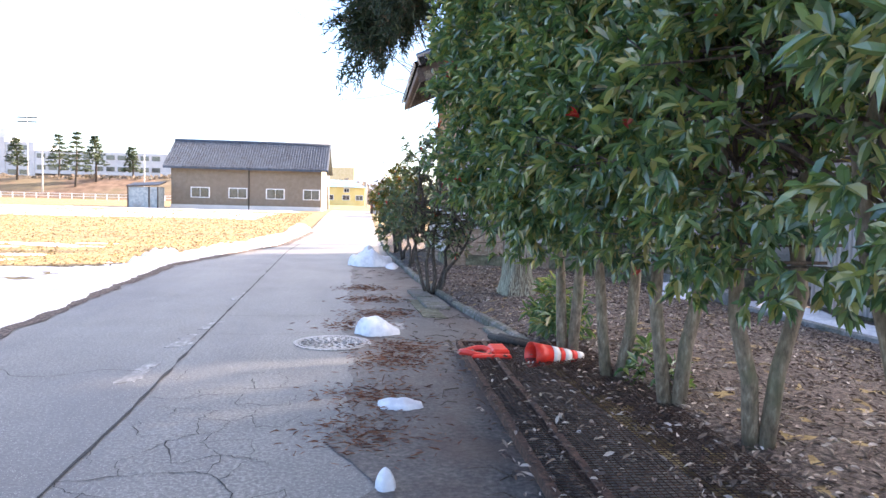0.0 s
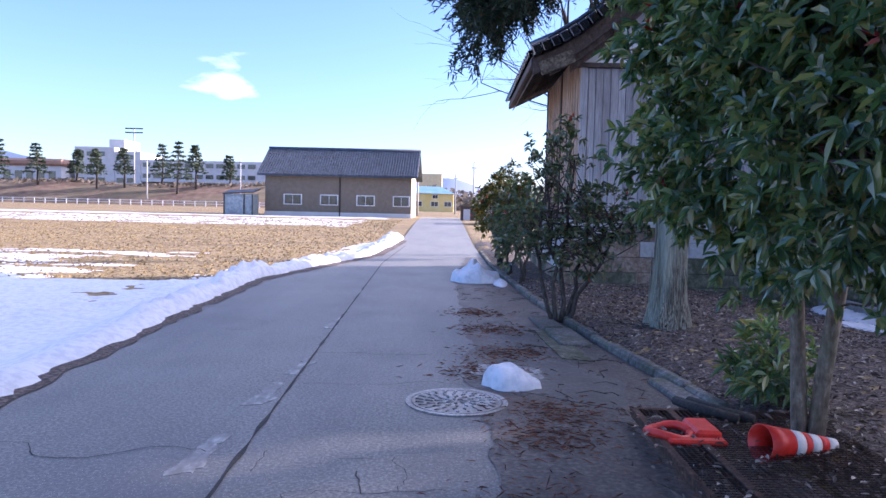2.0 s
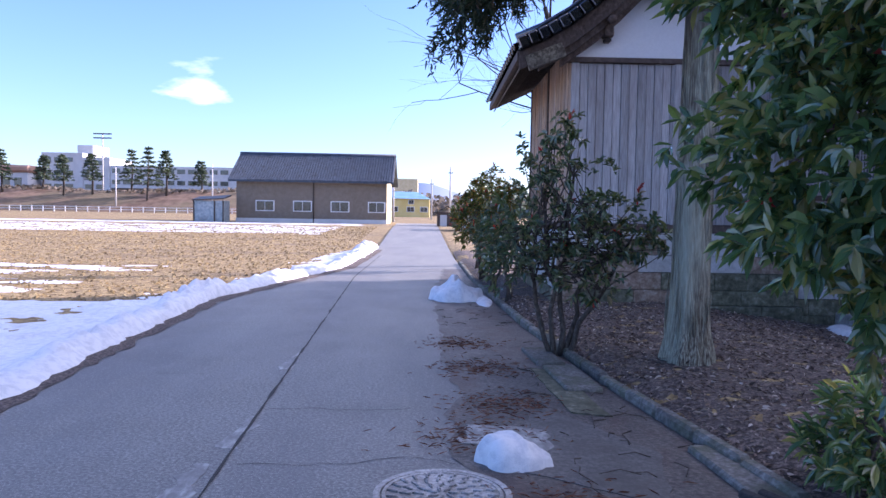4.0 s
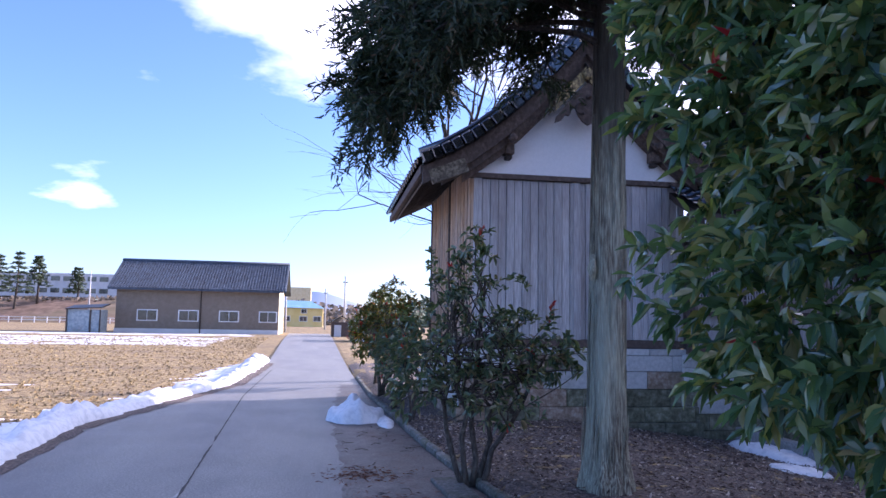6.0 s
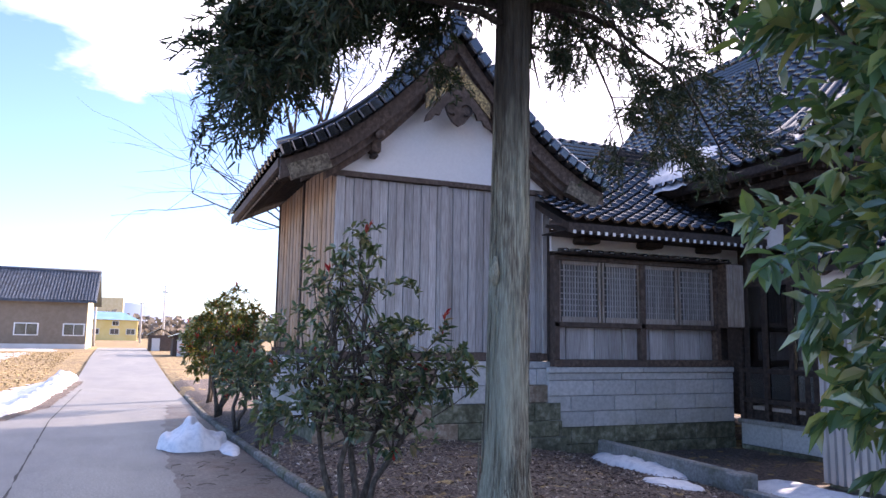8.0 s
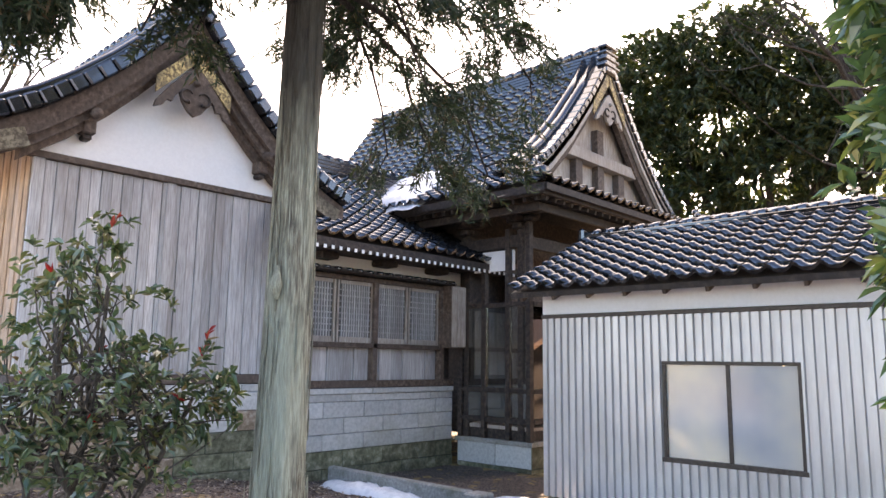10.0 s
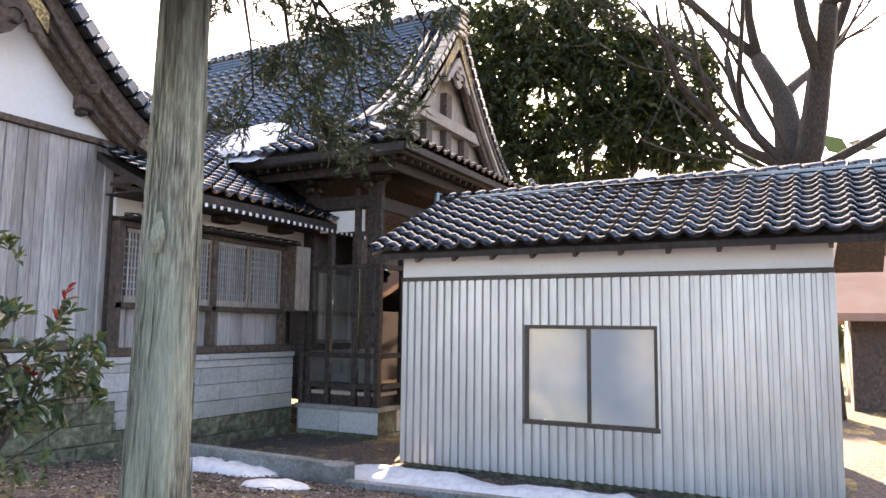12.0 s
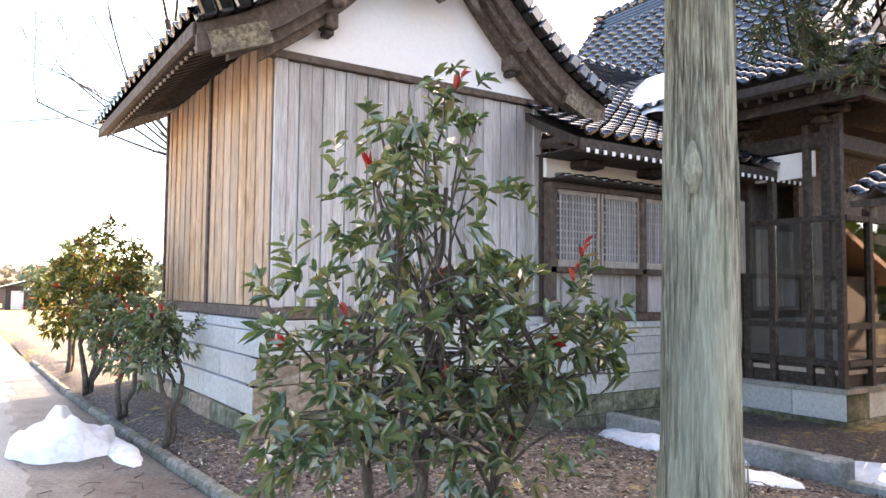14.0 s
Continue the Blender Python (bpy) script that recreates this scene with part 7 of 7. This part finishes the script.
road_cracks()
WORN_PAINT = surface("worn_white_paint", [(0.3, (0.2, 0.2, 0.19)), (0.55, (0.3, 0.3, 0.29)), (0.75, (0.42, 0.42, 0.4))], fine=18, coarse=3, rough=0.7, bump=0.4, depth=0.004, stain=(0.16, 0.16, 0.155), thr=(0.4, 0.6), stretch=(1, 0.4, 1))
PATCH = surface("smooth_patch_asphalt", [(0.3, (0.07, 0.07, 0.068)), (0.6, (0.115, 0.114, 0.11)), (0.8, (0.16, 0.158, 0.15))], fine=34, coarse=2, rough=0.6, bump=0.3, depth=0.004, stain=(0.06, 0.055, 0.05), rvar=0.15)
MOSS_SLAB = surface("mossy_flush_slab", [(0.3, (0.085, 0.085, 0.055)), (0.6, (0.15, 0.15, 0.1)), (0.8, (0.23, 0.225, 0.17))], fine=16, coarse=3, rough=0.9, bump=0.5, depth=0.006, stain=(0.05, 0.055, 0.025), thr=(0.45, 0.6))


def ground_patch(name, label, corners, mat, z, seed, wob=0.05, n=10):
    """A thin ragged skin on the lane between four corners, with a lip down to the road."""
    a, b, c, d = [Vector((*p, 0)) for p in corners]
    rim = []
    for p, q in ((a, b), (b, c), (c, d), (d, a)):
        for i in range(n):
            v = p.lerp(q, i / n)
            rim.append(v + Vector((noise.noise((v.x * 7, v.y * 7, seed)), noise.noise((v.x * 7, v.y * 7, seed + 5)), 0)) * wob)
    k = len(rim)
    V = [(v.x, v.y, z) for v in rim] + [(v.x, v.y, -0.01) for v in rim]
    F = [tuple(range(k))] + [(i, k + i, k + (i + 1) % k, (i + 1) % k) for i in range(k)]
    return tagged(mesh_ob(name, V, F, mat), label, "road", kind="structure")


for q, (x, y0, y1, w) in enumerate(((-1.3, 8.0, 8.75, 0.07), (-1.36, 7.0, 7.7, 0.09), (-1.38, 5.6, 6.3, 0.08), (-1.42, 10.4, 11.4, 0.06))):
    ground_patch("worn_line", "faint remains of a white painted line on the asphalt", ((x - w, y0), (x + w, y0), (x + w * 0.6, y1), (x - w * 0.4, y1)), WORN_PAINT, 0.0035, q, 0.09)
ground_patch("road_patch", "smooth darker repair patch in the asphalt", ((0.5, 7.7), (1.4, 7.1), (1.62, 8.0), (0.95, 9.2)), PATCH, 0.011, 11, 0.04)
ground_patch("pale_road_patch", "pale dry patch beside the snow lump", ((0.3, 8.15), (0.85, 8.0), (0.95, 8.45), (0.35, 8.6)), WORN_PAINT, 0.014, 12, 0.1)
ground_patch("kerb_slab", "mossy flush concrete slab beside the kerb", ((1.2, 8.95), (1.5, 8.85), (1.36, 10.55), (1.08, 10.6)), MOSS_SLAB, 0.018, 13, 0.03)


def manhole():
    m = thing("manhole_cover", "round cast-iron manhole cover with a raised pattern", "manhole cover")
    cx, cy, R = 0.14, 7.25, 0.345
    V, F = [], []
    S = 48
    for r, z in ((R + 0.05, 0.002), (R + 0.05, 0.012), (R + 0.012, 0.012), (R + 0.008, 0.004)):
        V += [(cx + r * math.cos(6.2832 * k / S), cy + r * math.sin(6.2832 * k / S), z) for k in range(S)]
    for j in range(3):
        for k in range(S):
            F.append((j * S + k, j * S + (k + 1) % S, (j + 1) * S + (k + 1) % S, (j + 1) * S + k))
    mesh_ob("rim", V, F, IRON, m)
    V = [(cx + r * math.cos(6.2832 * k / S), cy + r * math.sin(6.2832 * k / S), z) for r, z in ((R, 0.003), (R, 0.013), (R - 0.02, 0.013), (R - 0.024, 0.008)) for k in range(S)]
    F = [(j * S + k, j * S + (k + 1) % S, (j + 1) * S + (k + 1) % S, (j + 1) * S + k) for j in range(3) for k in range(S)] + [tuple(3 * S + k for k in range(S))]
    disc = mesh_ob("cover", V, F, IRON, m)
    rng = random.Random(9)
    ribs = []
    for ring in range(4):
        for k in range(7 + 5 * ring):
            a = 6.2832 * k / (7 + 5 * ring) + ring
            r = 0.06 + 0.075 * ring
            pts = [(cx + (r + 0.03 * math.sin(q * 1.6)) * math.cos(a + 0.1 * q / (ring + 1)), cy + (r + 0.03 * math.sin(q * 1.6)) * math.sin(a + 0.1 * q / (ring + 1)), 0.011) for q in range(4)]
            ribs.append((pts, [0.009] * 4))
    tubes("pattern", ribs, IRON, disc, 4)


manhole()


def kerb():
    """Low concrete kerb stones between the lane and the yard, each its own piece."""
    rng = random.Random(17)
    k = tagged(new("kerb"), "low worn concrete kerb between lane and yard", "kerb", kind="structure")
    y = 7.1
    while y < 26:
        ln = 0.6
        x0, x1 = along(KERB, y), along(KERB, y + ln)
        zz = rng.uniform(0.05, 0.075)
        a, b = Vector((x0 + 0.05, y + 0.006, zz - 0.09)), Vector((x1 + 0.05, y + ln - 0.006, zz - 0.09))
        beam("kerb_stone", a, b, 0.11 + rng.uniform(-0.006, 0.006), 0.22, KERB_STONE, k, bevel=0.025)
        y += ln
    # flat slabs beside it
    for cx, cy, w, l in ((1.42, 10.15, 0.34, 1.0), (1.3, 11.2, 0.3, 0.9), (2.0, 7.6, 0.3, 0.95)):
        bm = box_bm((-w / 2, -l / 2, -0.04), (w / 2, l / 2, 0.03), 0.015)
        bm.transform(pose(cx, cy, 0.02, 0, 0, 4))
        part("slab", bm, KERB_STONE, k)


kerb()


def low_wall():
    w = tagged(new("low_retaining_wall"), "low mossy concrete retaining wall with a block end", "wall", kind="structure")
    beam("wall_top", (7.05, 12.45, -0.14), (6.95, 15.3, -0.1), 0.14, 0.3, CONCRETE, w, bevel=0.02)
    box("end_block", (6.95, 12.2, -0.5), (7.25, 12.5, -0.01), CONCRETE, w, 0.02)
    beam("edging", (6.9, 12.1, -0.24), (7.5, 7.0, -0.3), 0.1, 0.18, CONCRETE, w, bevel=0.02)


low_wall()


# ---- iron grating and the fallen cone ----
def grating():
    g = thing("iron_grating", "rusty iron mesh grating lying over the verge soil", "grating")
    x0, x1, y0, y1, z = 1.38, 2.6, 1.6, 6.75, 0.115
    for x in (x0, 1.62):
        box("side_bar", (x - 0.025, y0, z - 0.05), (x + 0.025, y1, z + 0.01), RUST, g, 0.004)
    box("end_bar", (x0 - 0.025, y1 + 0.003, z - 0.04), (x1, y1 + 0.05, z + 0.008), RUST, g, 0.004)
    wires = []
    y = y0
    while y < y1:
        wires.append(([(1.64, y, z), (2.0, y + 0.0, z + 0.004), (x1, y, z)], [0.0028] * 3))
        wires.append(([(x0 + 0.02, y, z), (1.6, y, z)], [0.0028] * 2))
        y += 0.035
    x = x0 + 0.05
    while x < x1:
        wires.append(([(x, y0, z + 0.004), (x, y1, z + 0.004)], [0.0028] * 2))
        x += 0.035
    tubes("mesh", wires, RUST, g, 3)


grating()
ORANGE = surface("red_cone_plastic", [(0.3, (0.62, 0.025, 0.015)), (0.7, (0.78, 0.05, 0.03))], fine=14, coarse=5, rough=0.4, bump=0.1, stain=(0.5, 0.1, 0.08), thr=(0.6, 0.75))
WHITE_TAPE = surface("scuffed_white_band", [(0.3, (0.6, 0.57, 0.54)), (0.7, (0.74, 0.71, 0.68))], fine=20, coarse=8, rough=0.5, bump=0.1, stain=(0.4, 0.3, 0.25), thr=(0.55, 0.7))


def cone_at(p, d, r0, r1, ln, mat, name, parent, label=""):
    p, d = Vector(p), Vector(d).normalized()
    s = d.orthogonal().normalized()
    u = d.cross(s)
    V, F = [], []
    S = 24
    for q, r in ((0, r0), (ln, r1), (ln, r1 - 0.006), (0, r0 - 0.006)):
        V += [p + d * q + (s * math.cos(6.2832 * k / S) + u * math.sin(6.2832 * k / S)) * r for k in range(S)]
    for j in range(4):
        for k in range(S):
            F.append((j * S + k, j * S + (k + 1) % S, ((j + 1) % 4) * S + (k + 1) % S, ((j + 1) % 4) * S + k))
    return mesh_ob(name, V, F, mat, parent, True, label)


def fallen_cone():
    c = thing("traffic_cone", "broken red and white traffic cone lying on its side", "traffic cone")
    p, d = Vector((1.9, 5.92, 0.17)), Vector((1, 0.28, -0.09)).normalized()
    L, r0, r1 = 0.52, 0.112, 0.04
    cuts = [(0, 0.36, ORANGE), (0.36, 0.5, WHITE_TAPE), (0.5, 0.6, ORANGE), (0.6, 0.74, WHITE_TAPE), (0.74, 0.86, ORANGE), (0.86, 1.0, WHITE_TAPE)]
    for a, b, m in cuts:
        cone_at(p + d * L * a, d, lerp(r0, r1, a), lerp(r0, r1, b), L * (b - a), m, "band" if m is WHITE_TAPE else "cone_body", c)


fallen_cone()


def cone_base():
    c = thing("broken_cone", "broken-off red ring base of a traffic cone", "traffic cone")
    cx, cy, z = 1.46, 6.22, 0.13
    pts = [(cx + 0.13 * math.cos(a), cy + 0.13 * math.sin(a), z + 0.015 * math.sin(a * 2)) for a in [6.2832 * k / 20 for k in range(21)]]
    tube("ring", pts, [0.028] * 21, ORANGE, c, 8)
    bm = box_bm((cx - 0.05, cy - 0.2, z - 0.03), (cx + 0.3, cy - 0.12, z + 0.01), 0.015)
    part("foot", bm, ORANGE, c)
    bm = box_bm((cx + 0.14, cy - 0.1, z - 0.02), (cx + 0.3, cy + 0.2, z + 0.04), 0.02)
    part("foot", bm, ORANGE, c)


cone_base()


def cone_weight():
    c = thing("cone_weight", "black rubber weight lying by the fallen cone", "weight")
    for k in range(2):
        tube("rubber_bar", [(1.72 + 0.1 * k, 6.95, 0.14), (1.8 + 0.1 * k, 6.7, 0.15), (2.0 + 0.1 * k, 6.5, 0.14)], [0.035, 0.04, 0.035], SEAM, c, 8)


cone_weight()


# ---- leaf litter, twigs ----
RED_NEEDLE = leaf_material("dead_needle", [(0.0, (0.09, 0.035, 0.02)), (0.6, (0.2, 0.075, 0.04)), (1.0, (0.3, 0.15, 0.09))], 0.8, 0.05)

def litter():
    rng = random.Random(19)
    g = np.random.RandomState(3)
    wh = []
    while len(wh) < 23000:
        y = lerp(1.2, 16.5, rng.random())
        x = along(KERB, y) + 0.1 + rng.random() ** 1.2 * 6.2
        if x > 8.2 or (x > 2.0 and y > 15.6):
            continue
        wh.append((Vector((x, y, rough_land(x, y) + 0.012)), Vector((rng.gauss(0, 1), rng.gauss(0, 1), 0.25)), rng.uniform(0.35, 0.85)))
    for k in range(1800):
        y = lerp(1.5, 6.8, rng.random())
        x = rng.uniform(1.2, 2.9)
        wh.append((Vector((x, y, max(rough_land(x, y), 0.1) + 0.03)), Vector((rng.gauss(0, 1), rng.gauss(0, 1), 0.3)), rng.uniform(0.35, 0.75)))
    V, F = leaf_cloud(wh, rng, 1, 0.09, 0.036, (0.0, 0.3), 0.1)
    tagged(fast_mesh("dead_leaves", V, F, DEAD_LEAF, None), "scattered curled dead leaves on dark soil", "leaves", kind="stuff")
    nd = []
    for k in range(2600):
        c = ((0.55, 5.2), (0.75, 6.4), (0.5, 4.3), (0.7, 9.2), (0.55, 10.6), (0.45, 12.0), (0.9, 7.0), (0.4, 8.3))[rng.randrange(8)]
        x, y = c[0] + rng.gauss(0, 0.22), c[1] + rng.gauss(0, 0.22)
        nd.append((Vector((x, y, 0.014)), Vector((rng.gauss(0, 1), rng.gauss(0, 0.7), 0.1)), rng.uniform(0.5, 1.1)))
    V, F = leaf_cloud(nd, rng, 1, 0.09, 0.007, (0.0, 0.2), 0.02)
    tagged(fast_mesh("dead_needles", V, F, RED_NEEDLE, None), "rust-red dead cedar needles on the damp asphalt", "needles", kind="stuff")
    tw = []
    for k in range(420):
        y = rng.uniform(1.5, 16)
        x = along(KERB, y) + (rng.uniform(-1.1, -0.1) if k < 120 else rng.uniform(0.2, 5.5))
        if x > 2.2 and y > 15.4:
            continue
        a = rng.uniform(0, 6.28)
        ln = rng.uniform(0.08, 0.35)
        z = (0.012 if k < 120 else rough_land(x, y) + 0.015)
        tw.append(([(x, y, z), (x + ln * 0.5 * math.cos(a), y + ln * 0.5 * math.sin(a), z + 0.012), (x + ln * math.cos(a + 0.4), y + ln * math.sin(a + 0.4), z)], [0.004, 0.004, 0.002]))
    ob = tubes("fallen_twigs", tw, TWIG_BARK, None, 4)
    tagged(ob, "thin brown fallen twigs and cedar sprigs", "twigs", kind="stuff")


litter()
